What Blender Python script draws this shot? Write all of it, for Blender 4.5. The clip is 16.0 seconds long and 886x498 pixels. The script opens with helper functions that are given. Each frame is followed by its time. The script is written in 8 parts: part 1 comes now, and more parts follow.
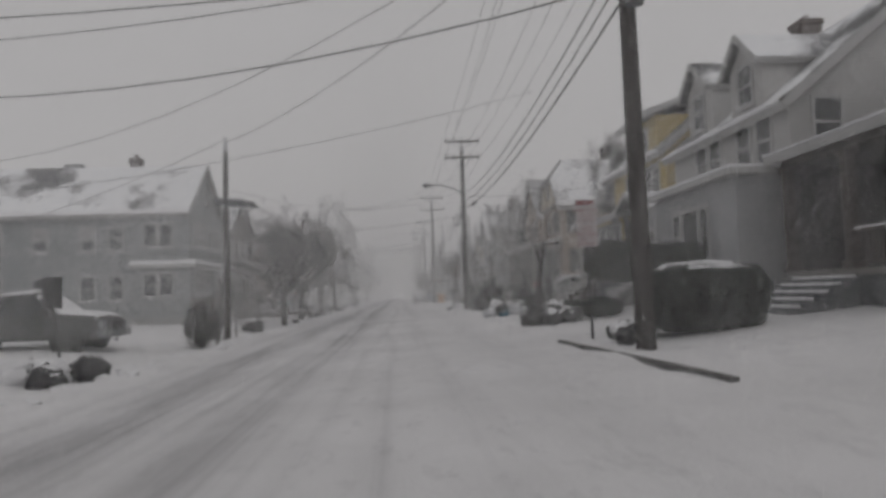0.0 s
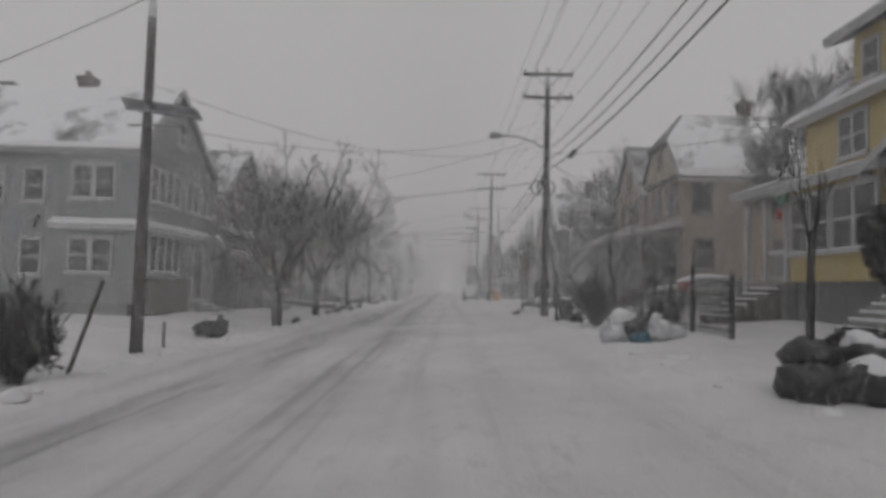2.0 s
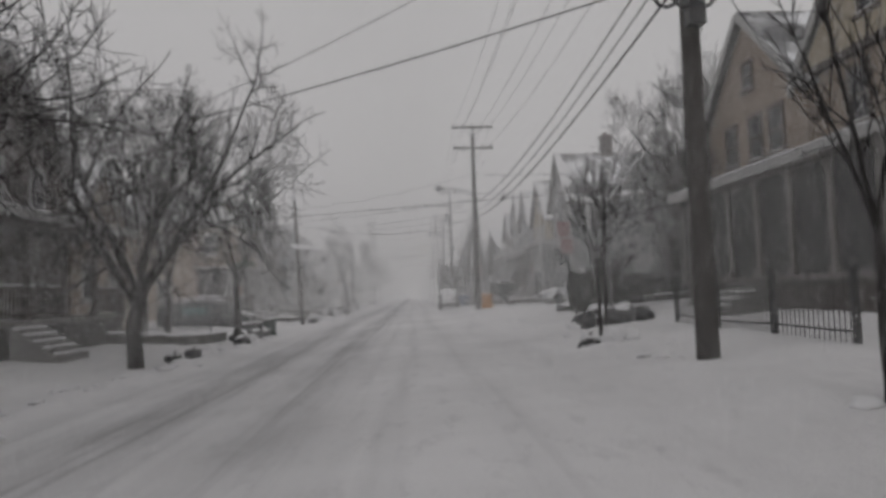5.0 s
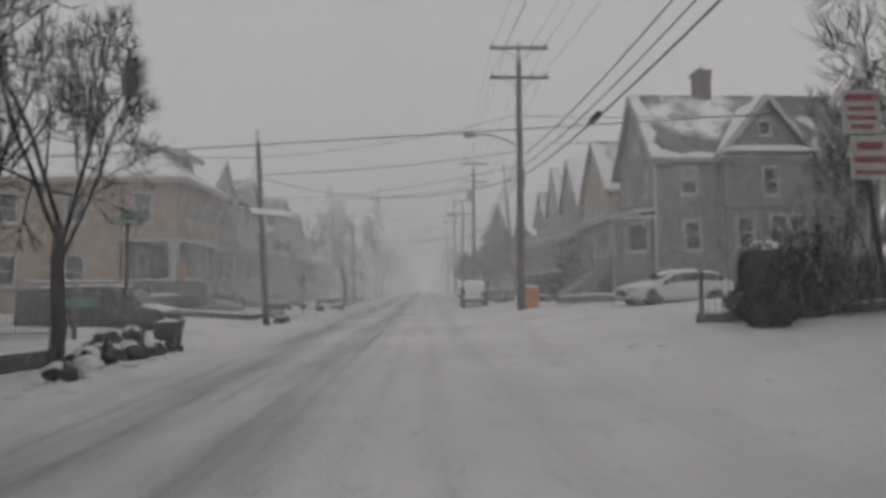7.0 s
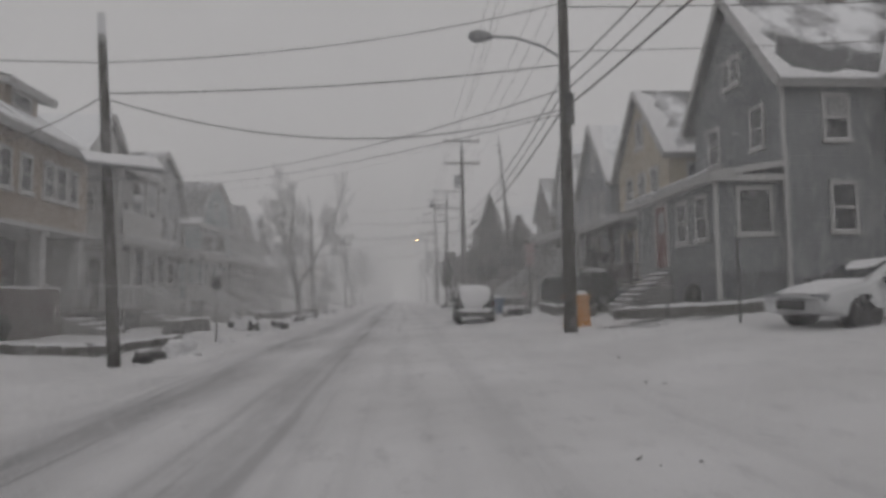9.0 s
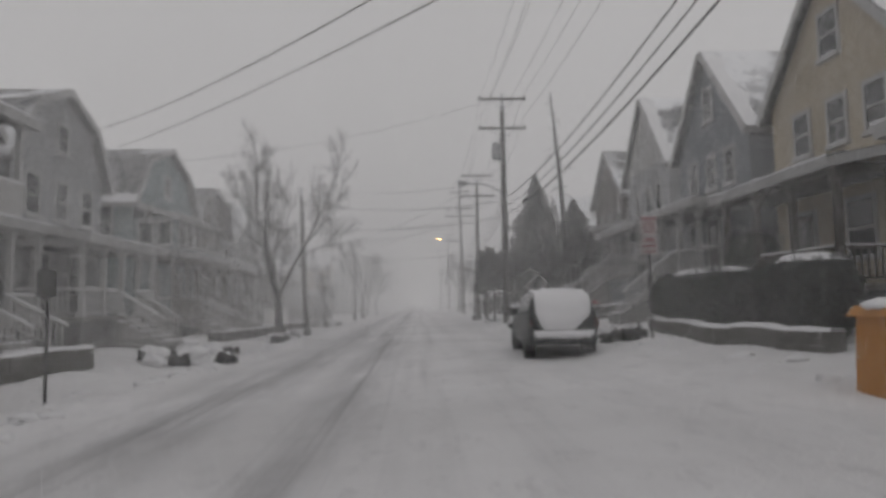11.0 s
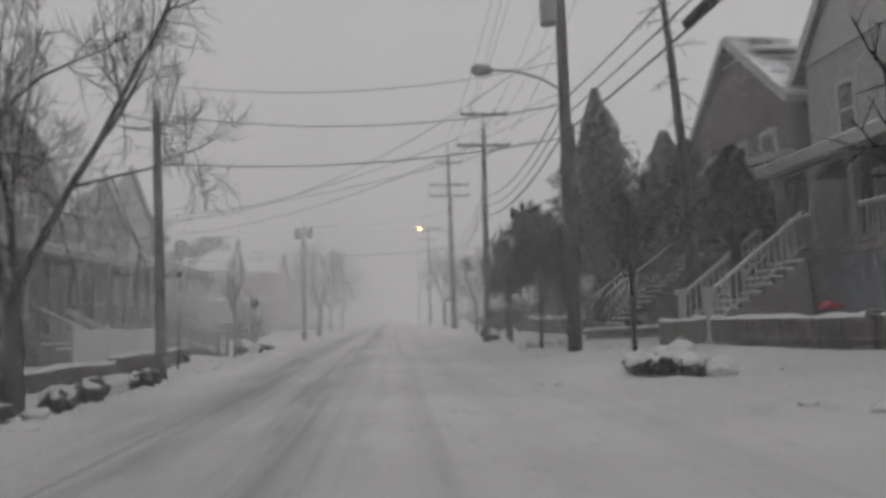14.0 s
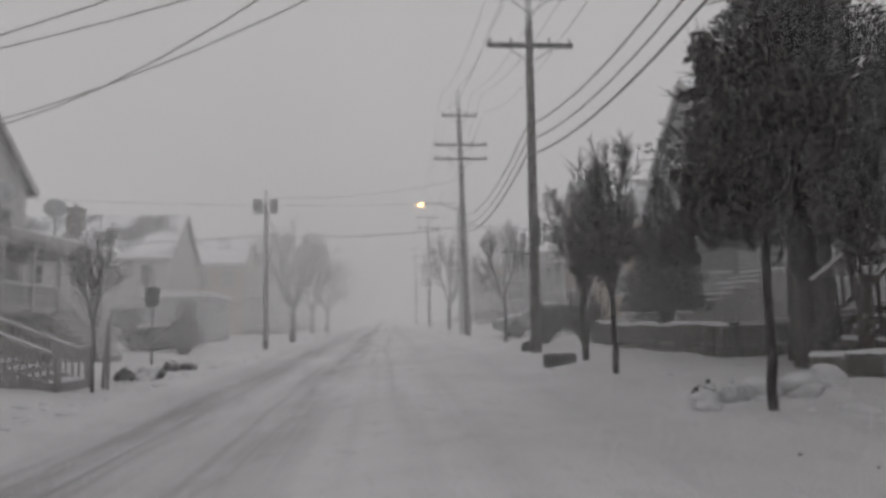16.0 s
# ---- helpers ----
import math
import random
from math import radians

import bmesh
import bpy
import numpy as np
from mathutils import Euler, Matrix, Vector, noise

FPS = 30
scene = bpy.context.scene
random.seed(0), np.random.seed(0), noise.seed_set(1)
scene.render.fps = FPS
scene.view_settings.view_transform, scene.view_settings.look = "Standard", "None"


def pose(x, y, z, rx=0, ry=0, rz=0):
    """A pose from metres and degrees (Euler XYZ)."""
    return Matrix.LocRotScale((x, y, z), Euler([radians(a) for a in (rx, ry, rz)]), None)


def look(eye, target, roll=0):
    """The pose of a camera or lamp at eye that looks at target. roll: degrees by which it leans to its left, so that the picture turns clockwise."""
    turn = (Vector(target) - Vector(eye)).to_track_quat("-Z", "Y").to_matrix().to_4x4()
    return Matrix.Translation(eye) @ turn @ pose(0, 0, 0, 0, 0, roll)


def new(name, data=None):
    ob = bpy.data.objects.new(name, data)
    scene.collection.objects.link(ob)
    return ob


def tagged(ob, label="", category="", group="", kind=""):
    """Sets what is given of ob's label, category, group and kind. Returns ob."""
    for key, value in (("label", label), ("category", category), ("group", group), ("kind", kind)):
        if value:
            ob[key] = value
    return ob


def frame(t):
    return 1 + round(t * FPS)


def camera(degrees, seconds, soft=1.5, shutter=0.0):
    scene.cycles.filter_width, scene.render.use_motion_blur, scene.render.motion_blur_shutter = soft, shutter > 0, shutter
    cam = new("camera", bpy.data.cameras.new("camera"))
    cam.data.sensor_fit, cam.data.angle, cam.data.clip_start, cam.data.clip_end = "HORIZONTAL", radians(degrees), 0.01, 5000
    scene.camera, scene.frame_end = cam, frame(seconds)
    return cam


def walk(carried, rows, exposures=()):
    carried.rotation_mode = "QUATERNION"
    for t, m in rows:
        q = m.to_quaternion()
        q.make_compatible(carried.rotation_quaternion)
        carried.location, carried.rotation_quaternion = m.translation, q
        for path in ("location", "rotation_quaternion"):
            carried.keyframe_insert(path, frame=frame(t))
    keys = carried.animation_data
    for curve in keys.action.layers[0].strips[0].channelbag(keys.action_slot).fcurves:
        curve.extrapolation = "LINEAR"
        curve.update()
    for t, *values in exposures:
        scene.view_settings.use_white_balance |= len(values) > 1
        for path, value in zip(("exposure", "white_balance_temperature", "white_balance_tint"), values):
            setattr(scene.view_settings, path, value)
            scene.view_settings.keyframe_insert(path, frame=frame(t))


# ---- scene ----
cam = camera(66.4, 16.0, soft=3.7)
PATH = [
    (0, (0.004, 0.066, 1.311), (0.137, 2.058, 1.44), -1.9),
    (0.5, (0.001, 3.242, 1.343), (0.091, 5.236, 1.476), 1.0),
    (1, (0.015, 6.392, 1.315), (0.103, 8.387, 1.428), 0.1),
    (1.5, (-0.038, 9.539, 1.346), (0.005, 11.535, 1.477), -0.2),
    (2, (-0.065, 12.808, 1.372), (-0.076, 14.804, 1.485), 1.4),
    (2.5, (0.045, 16.105, 1.407), (0.106, 18.1, 1.523), -0.5),
    (3, (0.006, 19.257, 1.437), (0.121, 21.252, 1.518), -2.4),
    (3.5, (-0.027, 22.31, 1.382), (0.074, 24.301, 1.534), -1.5),
    (4, (-0.063, 25.489, 1.361), (0.039, 27.482, 1.491), -1.6),
    (6.5, (-0.275, 42.017, 1.277), (-0.211, 44.011, 1.407), -1.8),
    (7, (-0.318, 45.186, 1.261), (-0.263, 47.182, 1.372), -0.3),
    (7.5, (-0.333, 48.331, 1.247), (-0.237, 50.324, 1.377), -0.2),
    (8, (-0.321, 51.432, 1.24), (-0.192, 53.423, 1.374), -0.3),
    (8.5, (-0.388, 54.489, 1.233), (-0.293, 56.482, 1.364), 0.2),
    (9, (-0.448, 57.586, 1.234), (-0.32, 59.577, 1.37), -0.8),
    (9.5, (-0.448, 60.655, 1.261), (-0.385, 62.649, 1.405), -1.3),
    (10, (-0.503, 63.716, 1.297), (-0.452, 65.71, 1.439), -1.6),
    (12.5, (-0.672, 79.539, 1.341), (-0.517, 81.524, 1.531), -0.7),
    (13, (-0.676, 82.655, 1.249), (-0.467, 84.64, 1.385), -2.3),
    (13.5, (-0.635, 85.667, 1.27), (-0.459, 87.652, 1.433), -2.1),
    (14, (-0.587, 88.751, 1.264), (-0.433, 90.735, 1.458), -1.5),
    (14.5, (-0.591, 91.867, 1.301), (-0.396, 93.848, 1.497), -0.3),
    (15, (-0.51, 94.983, 1.32), (-0.332, 96.966, 1.513), -0.4),
    (15.5, (-0.417, 98.108, 1.328), (-0.233, 100.091, 1.504), -0.7),
    (16, (-0.41, 101.199, 1.302), (-0.241, 103.182, 1.5), -1.2),
]
walk(cam, [(t, look(eye, aim, roll)) for t, eye, aim, roll in PATH], exposures=[(0.0, -1.19), (2.5, -1.10), (4.0, -1.01), (6.5, -1.0), (8.5, -1.11), (12.5, -0.91), (16.0, -0.89)])

# ---- world and light: heavy overcast in a snowstorm ----
world = bpy.data.worlds.new("overcast_sky")
scene.world = world
world.use_nodes = True
wn, wl = world.node_tree.nodes, world.node_tree.links
sky = wn.new("ShaderNodeTexSky")
sky.sky_type = "NISHITA"
sky.sun_disc = False
sky.sun_elevation, sky.sun_rotation = radians(48), radians(160)
sky.air_density, sky.dust_density = 2.0, 6.0
grey = wn.new("ShaderNodeHueSaturation")
grey.inputs["Saturation"].default_value = 0.1
wl.new(sky.outputs["Color"], grey.inputs["Color"])
veil = wn.new("ShaderNodeMix")
veil.data_type = "RGBA"
veil.inputs["Factor"].default_value = 0.86
veil.inputs["B"].default_value = (10.0, 9.75, 9.85, 1)
wl.new(grey.outputs["Color"], veil.inputs["A"])
wl.new(veil.outputs["Result"], wn["Background"].inputs["Color"])
wn["Background"].inputs["Strength"].default_value = 0.1
sun_data = bpy.data.lights.new("sun", "SUN")
sun_data.energy, sun_data.angle, sun_data.color = 0.5, radians(40), (1.0, 0.98, 0.96)
sun = new("sun", sun_data)
sun.matrix_world = look((30, -60, 80), (0, 40, 0))

# ---- materials ----
def mat_base(name):
    m = bpy.data.materials.new(name)
    m.use_nodes = True
    n, l = m.node_tree.nodes, m.node_tree.links
    return m, n, l, n["Principled BSDF"]


def noise_node(n, l, scale, detail=4, coords=None, rough=0.6):
    t = n.new("ShaderNodeTexNoise")
    t.inputs["Scale"].default_value, t.inputs["Detail"].default_value = scale, detail
    t.inputs["Roughness"].default_value = rough
    if coords is not None:
        l.new(coords, t.inputs["Vector"])
    return t.outputs["Fac"]


def ramp(n, l, fac, a, b, ca=(0, 0, 0, 1), cb=(1, 1, 1, 1)):
    r = n.new("ShaderNodeValToRGB")
    r.color_ramp.elements[0].position, r.color_ramp.elements[1].position = a, b
    r.color_ramp.elements[0].color, r.color_ramp.elements[1].color = ca, cb
    l.new(fac, r.inputs["Fac"])
    return r.outputs["Color"]


def mixc(n, l, fac, a, b, kind="MIX"):
    x = n.new("ShaderNodeMix")
    x.data_type, x.blend_type = "RGBA", kind
    for key, v in (("Factor", fac), ("A", a), ("B", b)):
        if isinstance(v, (int, float, tuple)):
            x.inputs[key].default_value = v
        else:
            l.new(v, x.inputs[key])
    return x.outputs["Result"]


def bump(n, l, height, strength, dist, bsdf):
    b = n.new("ShaderNodeBump")
    b.inputs["Strength"].default_value, b.inputs["Distance"].default_value = strength, dist
    l.new(height, b.inputs["Height"])
    l.new(b.outputs["Normal"], bsdf.inputs["Normal"])


def rgb(c, k=1.0):
    return (c[0] * k, c[1] * k, c[2] * k, 1)


def plain(name, c, rough=0.6, metal=0.0, scale=6.0, vary=0.25, bumps=0.15, coat=0.0):
    """A surface of one colour with large stains, fine grain and slight relief."""
    m, n, l, b = mat_base(name)
    pos = n.new("ShaderNodeNewGeometry").outputs["Position"]
    big, fine = noise_node(n, l, scale * 0.12, 3, pos), noise_node(n, l, scale * 4, 5, pos)
    rnd = n.new("ShaderNodeObjectInfo").outputs["Random"]
    col = mixc(n, l, ramp(n, l, big, 0.3, 0.7), rgb(c, 1 - vary), rgb(c, 1 + vary * 0.5))
    col = mixc(n, l, ramp(n, l, fine, 0.35, 0.75), col, rgb(c, 1 - vary * 0.7))
    col = mixc(n, l, 0.08, col, rnd, "MULTIPLY")
    l.new(col, b.inputs["Base Color"])
    b.inputs["Roughness"].default_value, b.inputs["Metallic"].default_value = rough, metal
    b.inputs["Coat Weight"].default_value = coat
    if bumps:
        bump(n, l, fine, bumps, 0.01, b)
    return m


def siding(name, c, lap=0.115):
    """Lapped boards: relief repeats with height; dirt and fading at two scales."""
    m, n, l, b = mat_base(name)
    geo = n.new("ShaderNodeNewGeometry")
    sep = n.new("ShaderNodeSeparateXYZ")
    l.new(geo.outputs["Position"], sep.inputs[0])
    mul = n.new("ShaderNodeMath"); mul.operation = "MULTIPLY"; mul.inputs[1].default_value = 1 / lap
    l.new(sep.outputs["Z"], mul.inputs[0])
    fr = n.new("ShaderNodeMath"); fr.operation = "FRACT"
    l.new(mul.outputs[0], fr.inputs[0])
    big, fine = noise_node(n, l, 0.5, 4, geo.outputs["Position"]), noise_node(n, l, 14, 4, geo.outputs["Position"])
    col = mixc(n, l, ramp(n, l, big, 0.3, 0.7), rgb(c, 0.82), rgb(c, 1.06))
    col = mixc(n, l, ramp(n, l, fine, 0.5, 0.9), col, rgb(c, 0.75))
    joint = ramp(n, l, fr.outputs[0], 0.0, 0.12)
    col = mixc(n, l, joint, rgb(c, 0.55), col)
    l.new(col, b.inputs["Base Color"])
    b.inputs["Roughness"].default_value = 0.7
    bump(n, l, fr.outputs[0], 0.6, 0.02, b)
    return m


def roofing(name, c, cover):
    """Shingles with wind-blown snow lying on part of them; cover is the share that is white."""
    m, n, l, b = mat_base(name)
    geo = n.new("ShaderNodeNewGeometry")
    big = noise_node(n, l, 0.32, 5, geo.outputs["Position"], 0.65)
    fine = noise_node(n, l, 20, 4, geo.outputs["Position"])
    k = 0.32 + 0.36 * (1 - cover)
    snow = ramp(n, l, big, k - 0.07, k + 0.06)
    sep = n.new("ShaderNodeSeparateXYZ")
    l.new(geo.outputs["Normal"], sep.inputs[0])
    lie = n.new("ShaderNodeMath"); lie.operation = "MULTIPLY"
    l.new(snow, lie.inputs[0]); l.new(ramp(n, l, sep.outputs["Z"], 0.15, 0.3), lie.inputs[1])
    snow = lie.outputs[0]
    sh = mixc(n, l, fine, rgb(c, 0.6), rgb(c, 1.3))
    l.new(mixc(n, l, snow, sh, (0.8, 0.81, 0.83, 1)), b.inputs["Base Color"])
    b.inputs["Roughness"].default_value = 0.85
    bump(n, l, fine, 0.4, 0.02, b)
    return m


def snow_capped(name, c, rough=0.9, start=0.35, amount=0.8, scale=9.0, gloss=0.1):
    """Bark, leaves or stone with snow on what faces the sky."""
    m, n, l, b = mat_base(name)
    geo = n.new("ShaderNodeNewGeometry")
    sep = n.new("ShaderNodeSeparateXYZ")
    l.new(geo.outputs["Normal"], sep.inputs[0])
    nz = noise_node(n, l, scale, 4, geo.outputs["Position"])
    add = n.new("ShaderNodeMath"); add.operation = "MULTIPLY_ADD"; add.inputs[1].default_value = 0.6
    l.new(nz, add.inputs[0]); l.new(sep.outputs["Z"], add.inputs[2])
    up = ramp(n, l, add.outputs[0], start + 0.3, start + 0.5, cb=(amount, amount, amount, 1))
    fine = noise_node(n, l, scale * 3, 4, geo.outputs["Position"])
    base = mixc(n, l, fine, rgb(c, 0.6), rgb(c, 1.35))
    l.new(mixc(n, l, up, base, (0.82, 0.83, 0.85, 1)), b.inputs["Base Color"])
    b.inputs["Roughness"].default_value = rough
    b.inputs["Specular IOR Level"].default_value = gloss
    bump(n, l, fine, 0.5, 0.02, b)
    return m


def snow_ground():
    m, n, l, b = mat_base("snow_ground")
    pos = n.new("ShaderNodeNewGeometry").outputs["Position"]
    at = n.new("ShaderNodeAttribute"); at.attribute_name = "slush"
    st = n.new("ShaderNodeMapping"); st.inputs["Scale"].default_value = (1.6, 0.22, 1)
    l.new(pos, st.inputs["Vector"])
    streak = noise_node(n, l, 1.0, 5, st.outputs[0], 0.6)
    grain = noise_node(n, l, 30, 4, pos)
    big = noise_node(n, l, 0.25, 4, pos)
    base = mixc(n, l, ramp(n, l, big, 0.3, 0.7), (0.64, 0.635, 0.64, 1), (0.79, 0.785, 0.795, 1))
    mid = n.new("ShaderNodeMapping"); mid.inputs["Scale"].default_value = (3.0, 1.1, 1)
    l.new(pos, mid.inputs["Vector"])
    clods = noise_node(n, l, 1.0, 6, mid.outputs[0], 0.7)
    track = n.new("ShaderNodeMapping"); track.inputs["Scale"].default_value = (5.0, 0.07, 1)
    l.new(pos, track.inputs["Vector"])
    lines = noise_node(n, l, 1.0, 3, track.outputs[0], 0.5)
    base = mixc(n, l, ramp(n, l, clods, 0.54, 0.84), base, (0.52, 0.517, 0.525, 1))
    thin = n.new("ShaderNodeMath"); thin.operation = "MULTIPLY"
    wet = n.new("ShaderNodeMath"); wet.operation = "MULTIPLY_ADD"; wet.use_clamp = True
    wet.inputs[1].default_value, wet.inputs[2].default_value = 1.6, 0.0
    l.new(at.outputs["Fac"], wet.inputs[0])
    l.new(wet.outputs[0], thin.inputs[0]); l.new(ramp(n, l, lines, 0.50, 0.72), thin.inputs[1])
    base = mixc(n, l, thin.outputs[0], base, (0.40, 0.397, 0.405, 1))
    k = n.new("ShaderNodeMath"); k.operation = "MULTIPLY"
    l.new(at.outputs["Fac"], k.inputs[0]); l.new(ramp(n, l, streak, 0.22, 0.62), k.inputs[1])
    col = mixc(n, l, k.outputs[0], base, (0.17, 0.17, 0.175, 1))
    col = mixc(n, l, ramp(n, l, grain, 0.55, 0.85), col, mixc(n, l, 0.12, col, (0.3, 0.3, 0.3, 1)))
    l.new(col, b.inputs["Base Color"])
    b.inputs["Roughness"].default_value = 0.75
    both = n.new("ShaderNodeMath"); both.operation = "MULTIPLY_ADD"; both.inputs[1].default_value = 2.5
    l.new(clods, both.inputs[0]); l.new(grain, both.inputs[2])
    bump(n, l, both.outputs[0], 0.5, 0.06, b)
    return m


# near-white for the streaks that stand in for haze
def snow_haze_mat():
    m = bpy.data.materials.new("snow_haze")
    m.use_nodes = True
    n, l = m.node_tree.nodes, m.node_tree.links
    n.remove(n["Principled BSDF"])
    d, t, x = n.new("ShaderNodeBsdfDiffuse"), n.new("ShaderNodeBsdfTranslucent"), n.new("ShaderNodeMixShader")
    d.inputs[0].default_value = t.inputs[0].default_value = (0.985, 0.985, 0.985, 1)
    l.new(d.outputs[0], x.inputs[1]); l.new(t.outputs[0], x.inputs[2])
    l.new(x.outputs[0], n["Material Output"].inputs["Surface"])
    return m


SNOW = plain("snow", (0.76, 0.76, 0.775), 0.8, scale=5, vary=0.08, bumps=0.3)
SNOW_GROUND = snow_ground()
TRIM = plain("white_trim", (0.43, 0.43, 0.425), 0.55, vary=0.12)
GREY_PAINT = plain("weathered_grey_paint", (0.27, 0.27, 0.268), 0.6)
BROWN_TRIM = plain("dark_brown_trim", (0.10, 0.082, 0.07), 0.6)
GLASS, gn, gl, gb = mat_base("window_glass")
gb.inputs["Base Color"].default_value = (0.035, 0.037, 0.042, 1)
gb.inputs["Roughness"].default_value = 0.08
CURTAIN = plain("drawn_blind", (0.30, 0.30, 0.30), 0.6)
POLE = snow_capped("weathered_pole", (0.06, 0.055, 0.052), amount=0.75, start=0.25, scale=5)
METAL = plain("galvanised_metal", (0.25, 0.26, 0.27), 0.45, 0.7)
BLACK = plain("black_iron", (0.022, 0.022, 0.024), 0.5)
CABLE = plain("black_cable", (0.03, 0.03, 0.032), 0.6, bumps=0)
PORCELAIN = plain("insulator", (0.10, 0.09, 0.09), 0.3, bumps=0)
BARK = snow_capped("bark", (0.030, 0.027, 0.026), start=0.5, amount=0.15)
TWIG = snow_capped("twig", (0.022, 0.020, 0.019), start=0.65, amount=0.05)
LEAF_DRY = plain("dry_leaf", (0.04, 0.034, 0.028), 0.8, bumps=0)
CONIFER = snow_capped("conifer_needle", (0.027, 0.030, 0.028), start=0.8, amount=0.03)
HEDGE = snow_capped("hedge_leaf", (0.026, 0.030, 0.026), start=0.74, amount=0.1)
BAG = plain("black_plastic_bag", (0.013, 0.013, 0.015), 0.32, bumps=0.6, scale=10)
BAG_WHITE = plain("white_plastic_bag", (0.55, 0.56, 0.58), 0.4, bumps=0.6, scale=10)
BAG_BLUE = plain("blue_plastic_bag", (0.03, 0.13, 0.19), 0.4, bumps=0.6, scale=10)
BIN_GREEN = plain("green_plastic", (0.022, 0.045, 0.035), 0.5)
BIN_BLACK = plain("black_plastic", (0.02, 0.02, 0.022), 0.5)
BIN_BLUE = plain("blue_plastic", (0.025, 0.075, 0.16), 0.5)
BIN_YELLOW = plain("yellow_plastic", (0.50, 0.22, 0.035), 0.5)
STONE = snow_capped("retaining_stone", (0.11, 0.105, 0.10), start=0.5, amount=0.9)
CONCRETE = plain("concrete", (0.26, 0.255, 0.25), 0.8, scale=8)
DARKWOOD = plain("dark_wood", (0.055, 0.042, 0.036), 0.7)
GREYWOOD = plain("grey_wood", (0.20, 0.19, 0.18), 0.7)
BRICKRED = plain("red_brown_paint", (0.16, 0.062, 0.05), 0.6)
TYRE = plain("tyre_rubber", (0.018, 0.018, 0.018), 0.8)
RIM = plain("alloy_rim", (0.10, 0.10, 0.105), 0.5, 0.5)
SIGNWHITE = plain("sign_white", (0.47, 0.44, 0.44), 0.5, vary=0.1)
SIGNRED = plain("sign_red", (0.27, 0.10, 0.107), 0.5, vary=0.1)
SIGNGREEN = plain("sign_green", (0.02, 0.14, 0.07), 0.5, vary=0.1)
RED = plain("red_plastic", (0.40, 0.03, 0.04), 0.5)
SOLAR = plain("solar_cells", (0.02, 0.022, 0.035), 0.15, bumps=0)
# even dark colour that paints in the shade of porches
SHADOWED = plain("porch_shade_colour", (0.055, 0.052, 0.05), 0.8)
ORANGE = plain("orange_cloth", (0.42, 0.17, 0.05), 0.8)
lamp_glow, ln, ll, lb = mat_base("sodium_lamp")
lb.inputs["Emission Color"].default_value = (1.0, 0.55, 0.18, 1)
lb.inputs["Emission Strength"].default_value = 14.0

# ---- building helpers ----
ORIGIN = {}


class Mesh:
    """Collects vertices and faces for one part."""

    def __init__(self):
        self.v, self.f = [], []

    def add(self, verts, faces):
        k = len(self.v)
        self.v += [tuple(p) for p in verts]
        self.f += [tuple(i + k for i in face) for face in faces]
        return self

    def box(self, x0, y0, z0, x1, y1, z1):
        return self.add([(x, y, z) for z in (z0, z1) for x, y in ((x0, y0), (x1, y0), (x1, y1), (x0, y1))],
                        [(3, 2, 1, 0), (4, 5, 6, 7), (0, 1, 5, 4), (1, 2, 6, 5), (2, 3, 7, 6), (3, 0, 4, 7)])

    def prism(self, poly, offset):
        """A closed polygon pushed along an offset."""
        n, d = len(poly), Vector(offset)
        verts = [Vector(p) for p in poly] + [Vector(p) + d for p in poly]
        return self.add(verts, [tuple(range(n - 1, -1, -1)), tuple(range(n, 2 * n))]
                        + [(i, (i + 1) % n, n + (i + 1) % n, n + i) for i in range(n)])

    def tube(self, a, b, ra, rb, sides=6, caps=True):
        a, b = Vector(a), Vector(b)
        d = (b - a).normalized()
        u = d.orthogonal().normalized()
        w = d.cross(u)
        ring = [(math.cos(2 * math.pi * i / sides), math.sin(2 * math.pi * i / sides)) for i in range(sides)]
        verts = [a + (u * c + w * s) * ra for c, s in ring] + [b + (u * c + w * s) * rb for c, s in ring]
        faces = [(i, (i + 1) % sides, sides + (i + 1) % sides, sides + i) for i in range(sides)]
        if caps:
            faces += [tuple(range(sides - 1, -1, -1)), tuple(range(sides, 2 * sides))]
        return self.add(verts, faces)

    def sweep(self, pts, radii, sides=4, caps=True):
        """One unbroken tube through the points."""
        pts = [Vector(p) for p in pts]
        k, n = len(self.v), len(pts)
        u = (pts[1] - pts[0]).orthogonal().normalized()
        for i, p in enumerate(pts):
            d = (pts[min(i + 1, n - 1)] - pts[max(i - 1, 0)]).normalized()
            u = (u - d * u.dot(d)).normalized()
            w = d.cross(u)
            for j in range(sides):
                a = 2 * math.pi * j / sides
                self.v.append(tuple(p + (u * math.cos(a) + w * math.sin(a)) * radii[i]))
        for i in range(n - 1):
            self.f += [(k + i * sides + j, k + i * sides + (j + 1) % sides, k + (i + 1) * sides + (j + 1) % sides, k + (i + 1) * sides + j) for j in range(sides)]
        if caps:
            self.f += [tuple(range(k + sides - 1, k - 1, -1)), tuple(range(k + (n - 1) * sides, k + n * sides))]
        return self

    def line(self, pts, r, sides=4):
        return self.sweep(pts, [r] * len(pts), sides, False)

    def data(self, name, material, origin=(0, 0, 0), smooth=False):
        me = bpy.data.meshes.new(name)
        ox, oy, oz = origin
        me.from_pydata([(x - ox, y - oy, z - oz) for x, y, z in self.v], [], self.f)
        me.materials.append(material)
        if smooth:
            me.shade_smooth()
        me.update()
        return me


def thing(name, at, label, category, group="", kind=""):
    """An Empty at the thing's base; its parts are laid in world metres."""
    ob = new(name)
    ob.location = at
    ORIGIN[ob.name] = Vector(at)
    ob.empty_display_size = 0.2
    return tagged(ob, label, category, group, kind)


